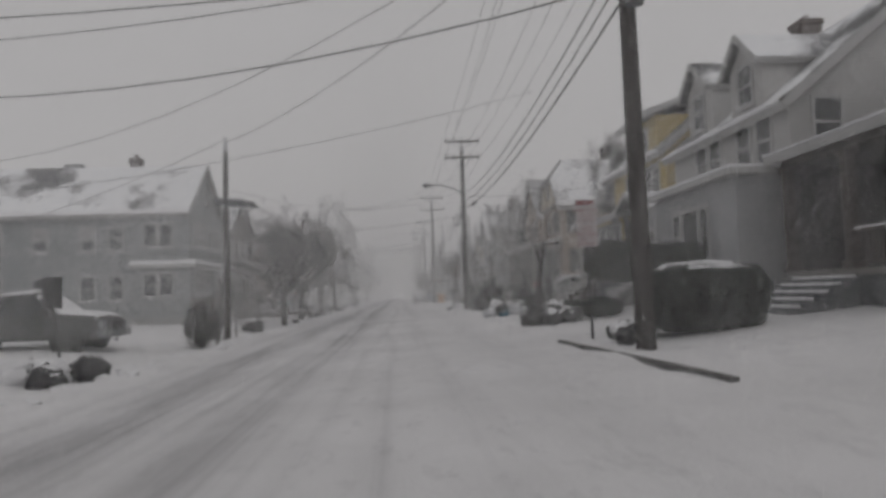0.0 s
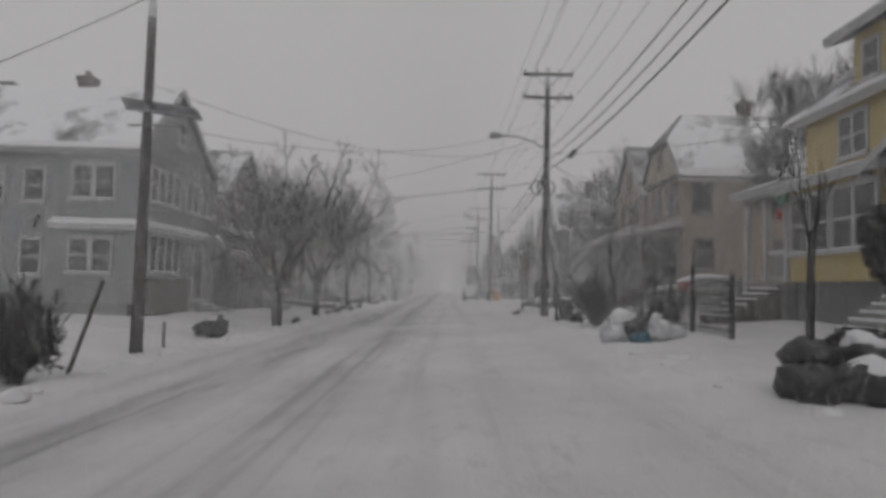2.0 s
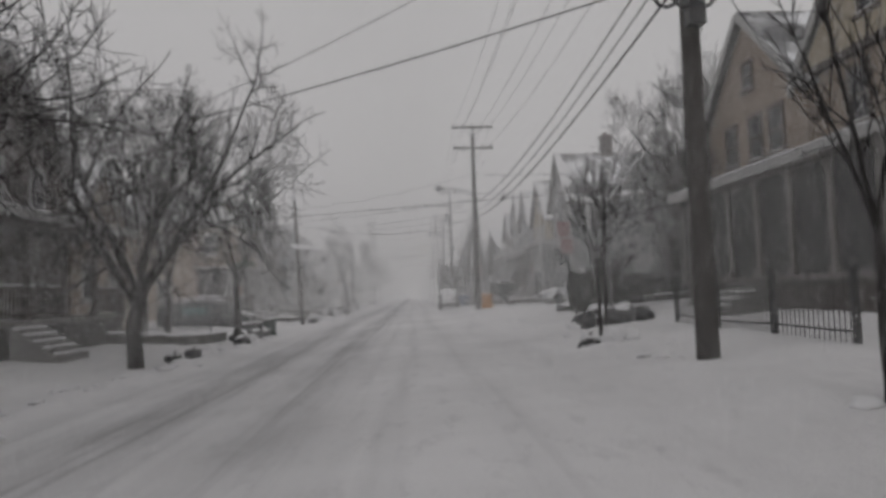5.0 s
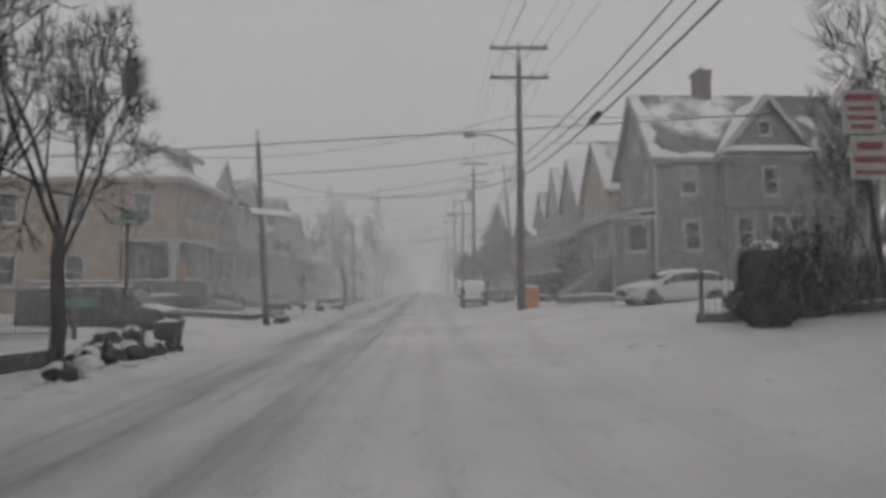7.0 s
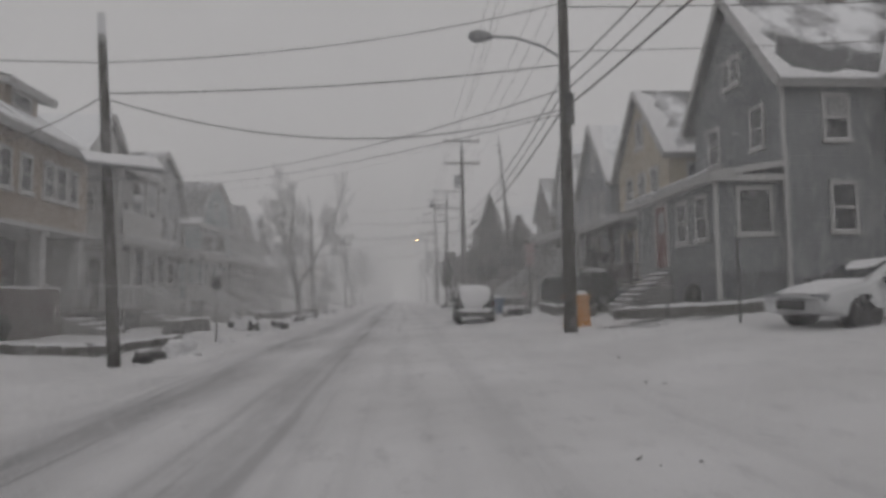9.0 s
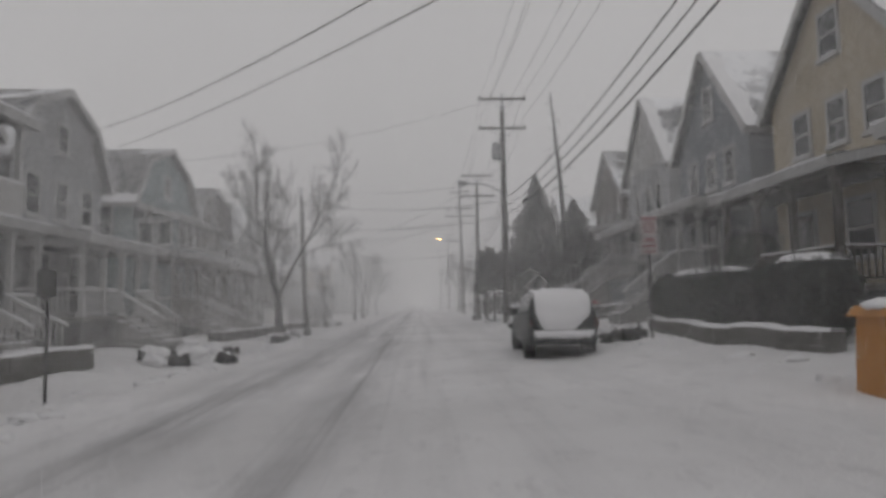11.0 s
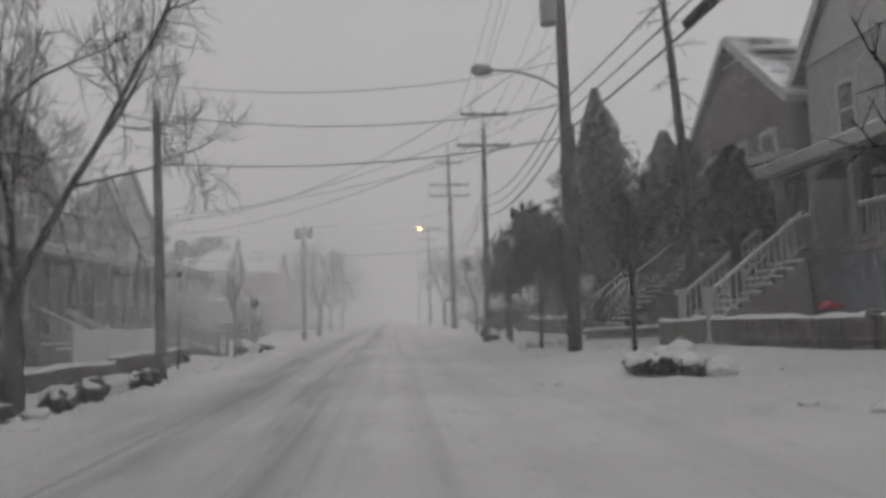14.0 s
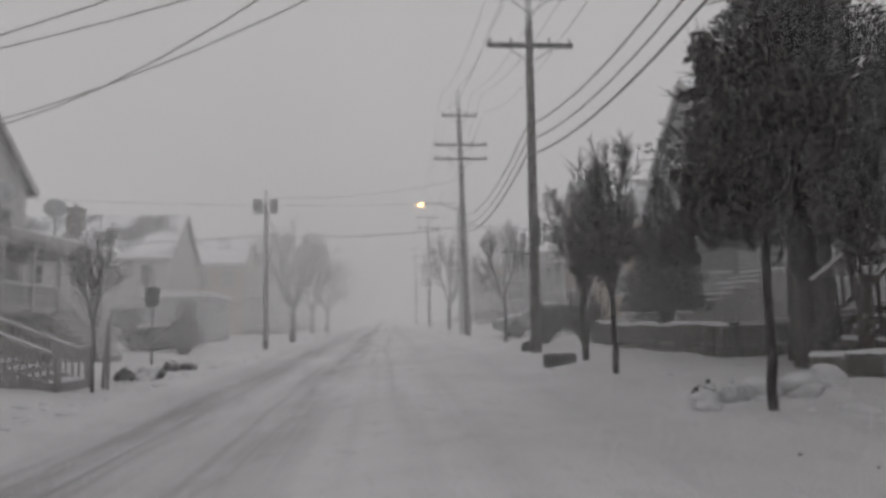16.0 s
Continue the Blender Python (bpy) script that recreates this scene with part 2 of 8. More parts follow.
def part(name, mesh, material, parent=None, label="", smooth=False):
    o = ORIGIN[parent.name] if parent else Vector((0, 0, 0))
    ob = new(name, mesh.data(name, material, o, smooth))
    ob.parent = parent
    ORIGIN[ob.name] = o
    return tagged(ob, label)


def solo(name, mesh, material, at, label, category, group="", kind="", smooth=False):
    """A thing that is one mesh."""
    ob = new(name, mesh.data(name, material, at, smooth))
    ob.location = at
    return tagged(ob, label, category, group, kind)


def lerp(a, b, k):
    return a + (b - a) * k


PROFILE = [(-60, 0.2), (-14, 0.15), (-10, 0.08), (-8.2, -0.10), (-7.2, -0.24), (-6.2, -0.28), (-5.7, -0.30), (-5.2, -0.27), (0, -0.03),
           (3.0, 0.08), (3.4, 0.10), (3.8, 0.20), (4.4, 0.25), (6, 0.40), (8, 0.58), (11, 0.85), (16, 1.0), (60, 1.2)]
RUTS = [(-4.9, 0.3, 0.22), (-3.75, 0.75, 0.58), (-1.9, 0.6, 0.42), (-0.85, 0.1, 0.14), (-0.3, 0.13, 0.18), (0.7, 0.28, 0.12), (2.2, 0.45, 0.10)]


def wander(y, k):
    return 0.14 * math.sin(y * 0.13 + k) + 0.07 * math.sin(y * 0.41 + 2 * k)


def terrain(x, y):
    """Height of the snow-covered ground and how slushy it is there."""
    z = PROFILE[0][1] if x <= PROFILE[0][0] else PROFILE[-1][1]
    for (xa, za), (xb, zb) in zip(PROFILE, PROFILE[1:]):
        if xa <= x <= xb:
            z = lerp(za, zb, (x - xa) / (xb - xa))
    slush = 0.0
    side = 61.5 < y < 72.5
    road = -5.9 < x < 3.5
    far = min(1, max(0, (190 - abs(y - 70)) / 60))
    if road or side:
        z += 0.018 * noise.noise((x * 1.5, y * 0.5, 0))
    else:
        z += 0.07 * noise.noise((x * 0.5, y * 0.5, 3)) + 0.03 * noise.noise((x * 1.7, y * 1.7, 5))
    if road:
        for i, (c, w, k) in enumerate(RUTS):
            d = (x - c - wander(y, i * 1.7)) / w
            g = math.exp(-d * d)
            z -= 0.05 * k * g * far
            slush = max(slush, k * g)
    for c, hgt in ((3.45, 0.10), (-5.75, 0.12)):
        if not side:
            d = (x - c - 0.5 * wander(y, 5 + c)) / 0.38
            lump = abs(noise.noise((x * 2.2, y * 1.6, c))) + 0.5 * abs(noise.noise((x * 5.0, y * 3.0, c)))
            z += hgt * math.exp(-d * d) * (0.6 + 0.8 * noise.noise((c, y * 0.7, 9))) + (0.16 if c < 0 else 0.05) * lump * math.exp(-d * d * 0.4)
    return z, slush


def ground_z(x, y):
    return terrain(x, y)[0]


# ---- ground: one sheet of snow over road, pavements and yards, to the horizon ----
def spaced(fine_a, fine_b, step, far):
    vals = list(np.arange(fine_a, fine_b + 1e-6, step))
    d, lo, hi = step, fine_a, fine_b
    while hi < far:
        d *= 1.35
        lo, hi = lo - d, hi + d
        vals = [lo] + vals + [hi]
    return vals


gx, gy = spaced(-8.5, 8.0, 0.16, 2500), spaced(-4.0, 150.0, 0.36, 2500)
gv, gs = [], []
for yy in gy:
    for xx in gx:
        zz, ss = terrain(xx, yy)
        gv.append((xx, yy, zz))
        gs.append(ss)
nx = len(gx)
gf = [(j * nx + i, j * nx + i + 1, (j + 1) * nx + i + 1, (j + 1) * nx + i) for j in range(len(gy) - 1) for i in range(nx - 1)]
gm = bpy.data.meshes.new("ground")
gm.from_pydata(gv, [], gf)
gm.materials.append(SNOW_GROUND)
gm.attributes.new("slush", "FLOAT", "POINT").data.foreach_set("value", gs)
gm.shade_smooth()
tagged(new("ground", gm), "snow-covered street and yards with slushy wheel ruts", "ground", kind="structure")


# ---- houses ----
WINDOWS = {}
FACING = {"S": 0, "W": -90, "E": 90}


def window_meshes(w, h, sash, curtain, trim):
    key = (round(w, 2), round(h, 2), sash, curtain, trim.name)
    if key not in WINDOWS:
        t = 0.09
        fr = Mesh().box(-w / 2 - t, -0.06, -t * 0.4, -w / 2, 0.02, h + t).box(w / 2, -0.06, -t * 0.4, w / 2 + t, 0.02, h + t)
        fr.box(-w / 2, -0.06, h, w / 2, 0.02, h + t).box(-w / 2 - t - 0.03, -0.07, h + t, w / 2 + t + 0.03, 0.02, h + t + 0.03)
        if sash:
            fr.box(-w / 2, -0.05, h * 0.48, w / 2, 0.0, h * 0.53)
        sill = Mesh().box(-w / 2 - t - 0.04, -0.13, -t - 0.02, w / 2 + t + 0.04, 0.02, -0.005)
        snow = Mesh().box(-w / 2, -0.125, -0.005, w / 2, -0.02, 0.03)
        lo = Mesh().box(-w / 2, -0.022, 0, w / 2, -0.006, h * (0.49 if sash else 1))
        up = Mesh().box(-w / 2, -0.034, h * 0.52, w / 2, -0.018, h)
        WINDOWS[key] = [fr.data("window", trim), sill.data("sill", trim), lo.data("pane", GLASS),
                        up.data("pane", CURTAIN if curtain else GLASS) if sash else None, snow.data("sill_snow", SNOW)]
    return WINDOWS[key]


def window(parent, face, x, y, z, w=0.75, h=1.3, sash=True, curtain=False, snow=True, trim=None):
    """A framed sash window set on a wall that faces S, W or E; x, y, z is the middle of its lower edge."""
    fr, sill, lo, up, sn = window_meshes(w, h, sash, curtain, trim or TRIM)
    ob = new("window", fr)
    ob.parent = parent
    ob.location = Vector((x, y, z)) - ORIGIN[parent.name]
    ob.rotation_euler = (0, 0, radians(FACING[face]))
    for name, me in (("sill", sill), ("pane", lo), ("pane", up), ("sill_snow", sn if snow else None)):
        if me:
            c = new(name, me)
            c.parent = ob
    return ob


def door(parent, face, x, y, z, w=0.9, h=2.02, material=None):
    a = radians(FACING[face])
    ob = new("door", Mesh().box(-w / 2, -0.05, 0, w / 2, 0.0, h).data("door", material or DARKWOOD))
    ob.parent, ob.location, ob.rotation_euler = parent, Vector((x, y, z)) - ORIGIN[parent.name], (0, 0, a)
    fr = Mesh().box(-w / 2 - 0.1, -0.08, 0, -w / 2, 0.0, h + 0.1).box(w / 2, -0.08, 0, w / 2 + 0.1, 0, h + 0.1).box(-w / 2, -0.08, h, w / 2, 0, h + 0.1)
    kn = Mesh().tube((w * 0.38, -0.12, 0.95), (w * 0.38, -0.05, 0.95), 0.03, 0.03, 8)
    pn = Mesh().box(-w * 0.3, -0.056, h * 0.55, w * 0.3, -0.045, h * 0.9)
    for name, me, m in (("door_frame", fr, TRIM), ("door_handle", kn, METAL), ("door_pane", pn, GLASS)):
        c = new(name, me.data(name, m))
        c.parent = ob
    return ob


def body(parent, x0, x1, y0, y1, z0, ze, zr, ridge, material, mid=None):
    """Walls with their gables in one mesh. ridge: the axis along which the ridge runs; mid: its place."""
    m = Mesh()
    if ridge == "x":
        c = (y0 + y1) / 2 if mid is None else mid
        m.prism([(x0, y0, z0), (x0, y1, z0), (x0, y1, ze), (x0, c, zr), (x0, y0, ze)], (x1 - x0, 0, 0))
    elif ridge == "y":
        c = (x0 + x1) / 2 if mid is None else mid
        m.prism([(x0, y0, z0), (x0, y0, ze), (c, y0, zr), (x1, y0, ze), (x1, y0, z0)], (0, y1 - y0, 0))
    else:
        m.box(x0, y0, z0, x1, y1, ze)
    return part("wall", m, material, parent)


def slope(parent, a, b, c, d, material, thick=0.16, lip=True, cover=0.05, rakes=0.0):
    """One roof slab from its eave a-b to its ridge d-c, with a lip of snow on the eave."""
    a, b, c, d = (Vector(p) for p in (a, b, c, d))
    n = (b - a).cross(d - a).normalized()
    if n.z < 0:
        n = -n
    roof = part("roof", Mesh().prism([a, b, c, d], n * thick), material, parent)
    if lip:
        up = (d - a).normalized()
        e = 0.30
        m = Mesh()
        steps = max(2, int((b - a).length / 0.7))
        rng = random.Random(int(abs(a.x * 31 + a.y * 17 + a.z * 7)))
        prev = None
        for i in range(steps + 1):
            p = a.lerp(b, i / steps) + n * (thick - 0.01) - up * 0.03
            hgt, wide = cover * rng.uniform(0.7, 1.5), e * rng.uniform(0.5, 1.7)
            ring = [p, p + n * hgt, p + up * wide + n * hgt, p + up * (wide + 0.12)]
            k = len(m.v)
            m.v += [tuple(q) for q in ring]
            if prev is not None:
                m.f += [(prev + j, prev + j + 1, k + j + 1, k + j) for j in range(3)]
            prev = k
        part("snow_lip", m, SNOW, roof, "ridge of snow along the eave")
    for p, q, inward in ((a, d, b - a), (b, c, a - b)) if rakes else ():
        # wind-packed snow left along the sloping edges
        m, rng = Mesh(), random.Random(int(abs(p.x * 13 + p.y * 29)))
        inward = inward.normalized()
        for i in range(9):
            e = p.lerp(q, 0.02 + 0.96 * i / 8) + n * (thick - 0.012)
            w = rakes * rng.uniform(0.45, 1.3)
            m.v += [tuple(e), tuple(e + n * 0.045), tuple(e + inward * w + n * 0.035), tuple(e + inward * (w + 0.15))]
            if i:
                k = 4 * i
                m.f += [(k - 4 + j, k - 3 + j, k + 1 + j, k + j) for j in range(3)]
        part("rake_snow", m, SNOW, roof, "ragged snow along the sloping roof edge")
    # white rake and eave boards
    f = Mesh()
    for p, q in ((a, d), (b, c), (a, b)):
        s = (q - p).normalized()
        out = s.cross(n).normalized() * 0.03
        mid = (a + b + c + d) / 4
        if (p + out - mid).length < (p - out - mid).length:
            out = -out
        f.prism([p - n * 0.10, q - n * 0.10, q + n * (thick - 0.02), p + n * (thick - 0.02)], out)
    part("fascia", f, TRIM, roof)
    return roof


def gable_roof(parent, x0, x1, y0, y1, ze, zr, ridge, material, over=0.35, mid=None, rakes=0.0):
    if ridge == "x":
        c = (y0 + y1) / 2 if mid is None else mid
        k0, k1 = (zr - ze) / (c - y0), (zr - ze) / (y1 - c)
        slope(parent, (x0 - over, y0 - over, ze - over * k0), (x1 + over, y0 - over, ze - over * k0), (x1 + over, c, zr), (x0 - over, c, zr), material, rakes=rakes)
        slope(parent, (x0 - over, y1 + over, ze - over * k1), (x1 + over, y1 + over, ze - over * k1), (x1 + over, c, zr), (x0 - over, c, zr), material, rakes=rakes)
    else:
        c = (x0 + x1) / 2 if mid is None else mid
        k0, k1 = (zr - ze) / (c - x0), (zr - ze) / (x1 - c)
        slope(parent, (x0 - over, y0 - over, ze - over * k0), (x0 - over, y1 + over, ze - over * k0), (c, y1 + over, zr), (c, y0 - over, zr), material, rakes=rakes)
        slope(parent, (x1 + over, y0 - over, ze - over * k1), (x1 + over, y1 + over, ze - over * k1), (c, y1 + over, zr), (c, y0 - over, zr), material, rakes=rakes)


def shed_roof(parent, x0, x1, y0, y1, z_low, z_high, low, material=None, over=0.25):
    """A single slope; low: the side, W or E or S, on which its eave lies."""
    material = material or ROOF_WHITE
    if low == "W":
        q = [(x0 - over, y0 - over, z_low), (x0 - over, y1 + over, z_low), (x1, y1 + over, z_high), (x1, y0 - over, z_high)]
    elif low == "E":
        q = [(x1 + over, y0 - over, z_low), (x1 + over, y1 + over, z_low), (x0, y1 + over, z_high), (x0, y0 - over, z_high)]
    else:
        q = [(x0 - over, y0 - over, z_low), (x1 + over, y0 - over, z_low), (x1 + over, y1, z_high), (x0 - over, y1, z_high)]
    return slope(parent, *q, material, 0.14)


def chimney(parent, x, y, z0, z1, w=0.55, material=None):
    m = Mesh().box(x - w / 2, y - w / 2, z0, x + w / 2, y + w / 2, z1)
    m.box(x - w / 2 - 0.06, y - w / 2 - 0.06, z1 - 0.2, x + w / 2 + 0.06, y + w / 2 + 0.06, z1)
    ob = part("chimney", m, material or CHIMNEY, parent)
    part("flue", Mesh().tube((x, y, z1), (x, y, z1 + 0.25), 0.13, 0.12, 10), CHIMNEY, ob)
    part("chimney_snow", Mesh().box(x - w / 2, y - w / 2, z1, x + w / 2, y + w / 2, z1 + 0.05), SNOW, ob)


def post(parent, x, y, z0, z1, w=0.14, material=None, name="post"):
    m = Mesh().box(x - w / 2, y - w / 2, z0, x + w / 2, y + w / 2, z1)
    m.box(x - w * 0.75, y - w * 0.75, z1 - 0.16, x + w * 0.75, y + w * 0.75, z1).box(x - w * 0.75, y - w * 0.75, z0, x + w * 0.75, y + w * 0.75, z0 + 0.16)
    return part(name, m, material or TRIM, parent)


def railing(parent, a, b, height=0.85, material=None, gap=0.16, snow=True):
    """Rail between two points, level or sloping, with balusters."""
    material = material or TRIM
    a, b = Vector(a), Vector(b)
    d = b - a
    side = Vector((-d.y, d.x, 0)).normalized() * 0.035
    up = Vector((0, 0, 1))
    m = Mesh()
    for z, t in ((height - 0.07, 0.07), (0.1, 0.06)):
        p, q = a + up * z, b + up * z
        m.prism([p - side, p + side, p + side + up * t, p - side + up * t], q - p)
    rail = part("railing", m, material, parent)
    for i in range(1, int(d.length / gap)):
        p = a + d * (i * gap / d.length)
        part("baluster", Mesh().box(p.x - 0.02, p.y - 0.02, p.z + 0.1, p.x + 0.02, p.y + 0.02, p.z + height - 0.06), material, rail)
    if snow:
        p, q = a + up * height, b + up * height
        part("rail_snow", Mesh().prism([p - side, p + side, p + side * 0.5 + up * 0.04, p - side * 0.5 + up * 0.04], q - p), SNOW, rail)
    return rail


def steps(parent, x_top, z_top, x_low, z_low, y0, y1, material=None):
    """Stairs running across the street's line, each tread under snow."""
    n = max(2, round(abs(z_top - z_low) / 0.19))
    for i in range(n):
        xa, xb = lerp(x_top, x_low, i / n), lerp(x_top, x_low, (i + 1) / n)
        z = lerp(z_top, z_low, (i + 1) / (n + 1))
        st = part("step", Mesh().box(min(xa, xb), y0, z_low - 0.3, max(xa, xb), y1, z), material or CONCRETE, parent)
        part("step_snow", Mesh().box(min(xa, xb) + 0.03, y0 + 0.04, z, max(xa, xb) - 0.06, y1 - 0.04, z + 0.06), SNOW, st)


def porch(parent, x_wall, x_out, y0, y1, z_floor, z_roof, posts=4, rail=True, base=None, ends=True, post_mat=None, w=0.14, roof_rise=0.5, roof_mat=None):
    """An open porch: deck, skirt, posts, railings and a snow-covered shed roof."""
    lo, hi = min(x_wall, x_out), max(x_wall, x_out)
    g = ground_z(x_out, (y0 + y1) / 2) - 0.3
    # ceiling, and skirt by default, take the painted shade colour
    part("porch_deck", Mesh().box(lo, y0, z_floor - 0.14, hi, y1, z_floor), GREYWOOD, parent)
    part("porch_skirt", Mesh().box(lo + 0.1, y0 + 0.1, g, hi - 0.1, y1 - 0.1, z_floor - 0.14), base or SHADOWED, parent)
    s = 1 if x_out > x_wall else -1
    xo = x_out - s * 0.12
    ys = [lerp(y0 + 0.12, y1 - 0.12, i / (posts - 1)) for i in range(posts)]
    for yy in ys:
        post(parent, xo, yy, z_floor, z_roof, w, post_mat)
    part("porch_beam", Mesh().box(xo - 0.09, y0, z_roof, xo + 0.09, y1, z_roof + 0.24).box(lo, y0, z_roof, hi, y0 + 0.14, z_roof + 0.24), post_mat or TRIM, parent)
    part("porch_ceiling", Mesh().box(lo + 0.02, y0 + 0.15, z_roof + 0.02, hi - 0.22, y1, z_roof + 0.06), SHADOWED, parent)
    shed_roof(parent, lo, hi, y0, y1, z_roof + 0.2, z_roof + 0.2 + roof_rise, "E" if s > 0 else "W", roof_mat)
    if rail:
        for i in range(posts - 1):
            if i != posts // 2:
                railing(parent, (xo, ys[i] + 0.1, z_floor), (xo, ys[i + 1] - 0.1, z_floor), 0.85, post_mat)
        if ends:
            railing(parent, (x_wall + s * 0.1, y0 + 0.12, z_floor), (xo - s * 0.1, y0 + 0.12, z_floor), 0.85, post_mat)


CHIMNEY = plain("chimney_brick", (0.10, 0.075, 0.07), 0.85)
ROOF_WHITE = roofing("roof_under_snow", (0.09, 0.09, 0.092), 0.92)
ROOF_HALF = roofing("roof_half_bare", (0.10, 0.10, 0.105), 0.52)
ROOF_PATCHED = roofing("roof_patchy_snow", (0.10, 0.10, 0.105), 0.66)
ROOF_DARK = roofing("roof_bare_slate", (0.075, 0.075, 0.08), 0.08)
ROOF_BARE = roofing("roof_mostly_bare", (0.105, 0.105, 0.11), 0.36)
BLUEGREEN = siding("pale_blue_siding", (0.235, 0.25, 0.255))
TAN = siding("tan_siding", (0.34, 0.275, 0.22))
YELLOW = siding("yellow_siding", (0.50, 0.39, 0.155))
GREYSIDE = siding("blue_grey_siding", (0.185, 0.195, 0.202))
CREAM = siding("cream_siding", (0.44, 0.38, 0.28))
WHITESIDE = siding("white_siding", (0.46, 0.455, 0.445))
PALEGREY = siding("pale_grey_siding", (0.33, 0.335, 0.345))
BEIGE = siding("beige_siding", (0.33, 0.265, 0.205))
BROWN = siding("brown_siding", (0.10, 0.083, 0.075))
TEAL = siding("teal_siding", (0.20, 0.26, 0.27))
SLATE = siding("slate_siding", (0.17, 0.185, 0.205))
FOUNDATION = plain("painted_foundation", (0.40, 0.40, 0.39), 0.8)
FOUNDATION_DARK = plain("dark_foundation", (0.12, 0.125, 0.135), 0.85)


# ---- houses on the right-hand side ----
def brown_porch_house():
    h = thing("house", (10, 12, 0.7), "dark brown house with a deep shaded front porch and snowy steps", "house")
    body(h, 12.8, 21, 7.5, 15.8, 0.3, 6.0, 9.5, "x", BROWN)
    gable_roof(h, 12.8, 21, 7.5, 15.8, 6.0, 9.5, "x", ROOF_HALF)
    porch(h, 12.8, 9.8, 9.5, 16.6, 1.55, 4.2, 4, True, FOUNDATION_DARK, True, DARKWOOD, 0.22, 0.8, ROOF_BARE)
    # dark sheets over the porch's back and end paint in its shade
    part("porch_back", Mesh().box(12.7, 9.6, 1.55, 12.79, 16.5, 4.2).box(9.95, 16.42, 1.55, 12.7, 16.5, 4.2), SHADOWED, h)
    steps(h, 9.8, 1.5, 8.2, 0.6, 13.9, 15.9, FOUNDATION_DARK)
    door(h, "W", 12.8, 14.8, 1.55)
    window(h, "W", 12.8, 11.5, 2.2, 1.0, 1.4)
    window(h, "W", 12.8, 13.0, 6.0, 0.9, 1.3)


def white_dormer_house():
    h = thing("house", (10.8, 21, 0.7), "white clapboard house with gabled dormers and an enclosed front room", "house")
    body(h, 10.8, 19, 17.7, 25.4, 0.3, 6.3, 9.9, "y", WHITESIDE, mid=15.2)
    gable_roof(h, 10.8, 19, 17.7, 25.4, 6.3, 9.9, "y", ROOF_HALF, 0.3, mid=15.2)
    for yc, top in ((20.0, 8.9), (23.2, 9.1)):
        w = 0.95
        part("dormer", Mesh().prism([(10.9, yc - w, 6.5), (10.9, yc + w, 6.5), (10.9, yc + w, top - 0.9), (10.9, yc, top), (10.9, yc - w, top - 0.9)], (3.2, 0, 0)), WHITESIDE, h)
        for s in (-1, 1):
            slope(h, (10.6, yc + s * (w + 0.2), top - 1.08), (14.0, yc + s * (w + 0.2), top - 1.08), (14.0, yc, top + 0.02), (10.6, yc, top + 0.02), ROOF_HALF, 0.1, False)
        window(h, "W", 10.9, yc, 6.75, 0.75, 1.2)
    chimney(h, 16.2, 25.0, 8.8, 11.4, 0.8)
    for y in (18.95, 20.1, 22.0, 23.0):
        window(h, "W", 10.8, y, 4.75, 0.72, 1.35)
    part("front_room", Mesh().prism([(8.9, 17.2, 0.3), (8.9, 24.0, 0.3), (8.9, 24.0, 3.75), (8.9, 22.6, 4.15), (8.9, 17.2, 4.15)], (1.9, 0, 0)), PALEGREY, h)
    part("cornice", Mesh().box(8.6, 16.95, 4.15, 10.8, 22.7, 4.33), TRIM, h)
    part("flat_roof_snow", Mesh().box(8.63, 16.98, 4.33, 10.8, 22.66, 4.42), SNOW, h)
    window(h, "W", 8.9, 20.0, 2.05, 1.05, 1.45, False, snow=False)
    window(h, "W", 8.9, 19.05, 2.05, 0.42, 1.45)
    window(h, "W", 8.9, 20.95, 2.05, 0.42, 1.45)
    window(h, "S", 11.9, 17.7, 5.0, 0.75, 1.3)
    door(h, "W", 8.9, 23.3, 1.2)


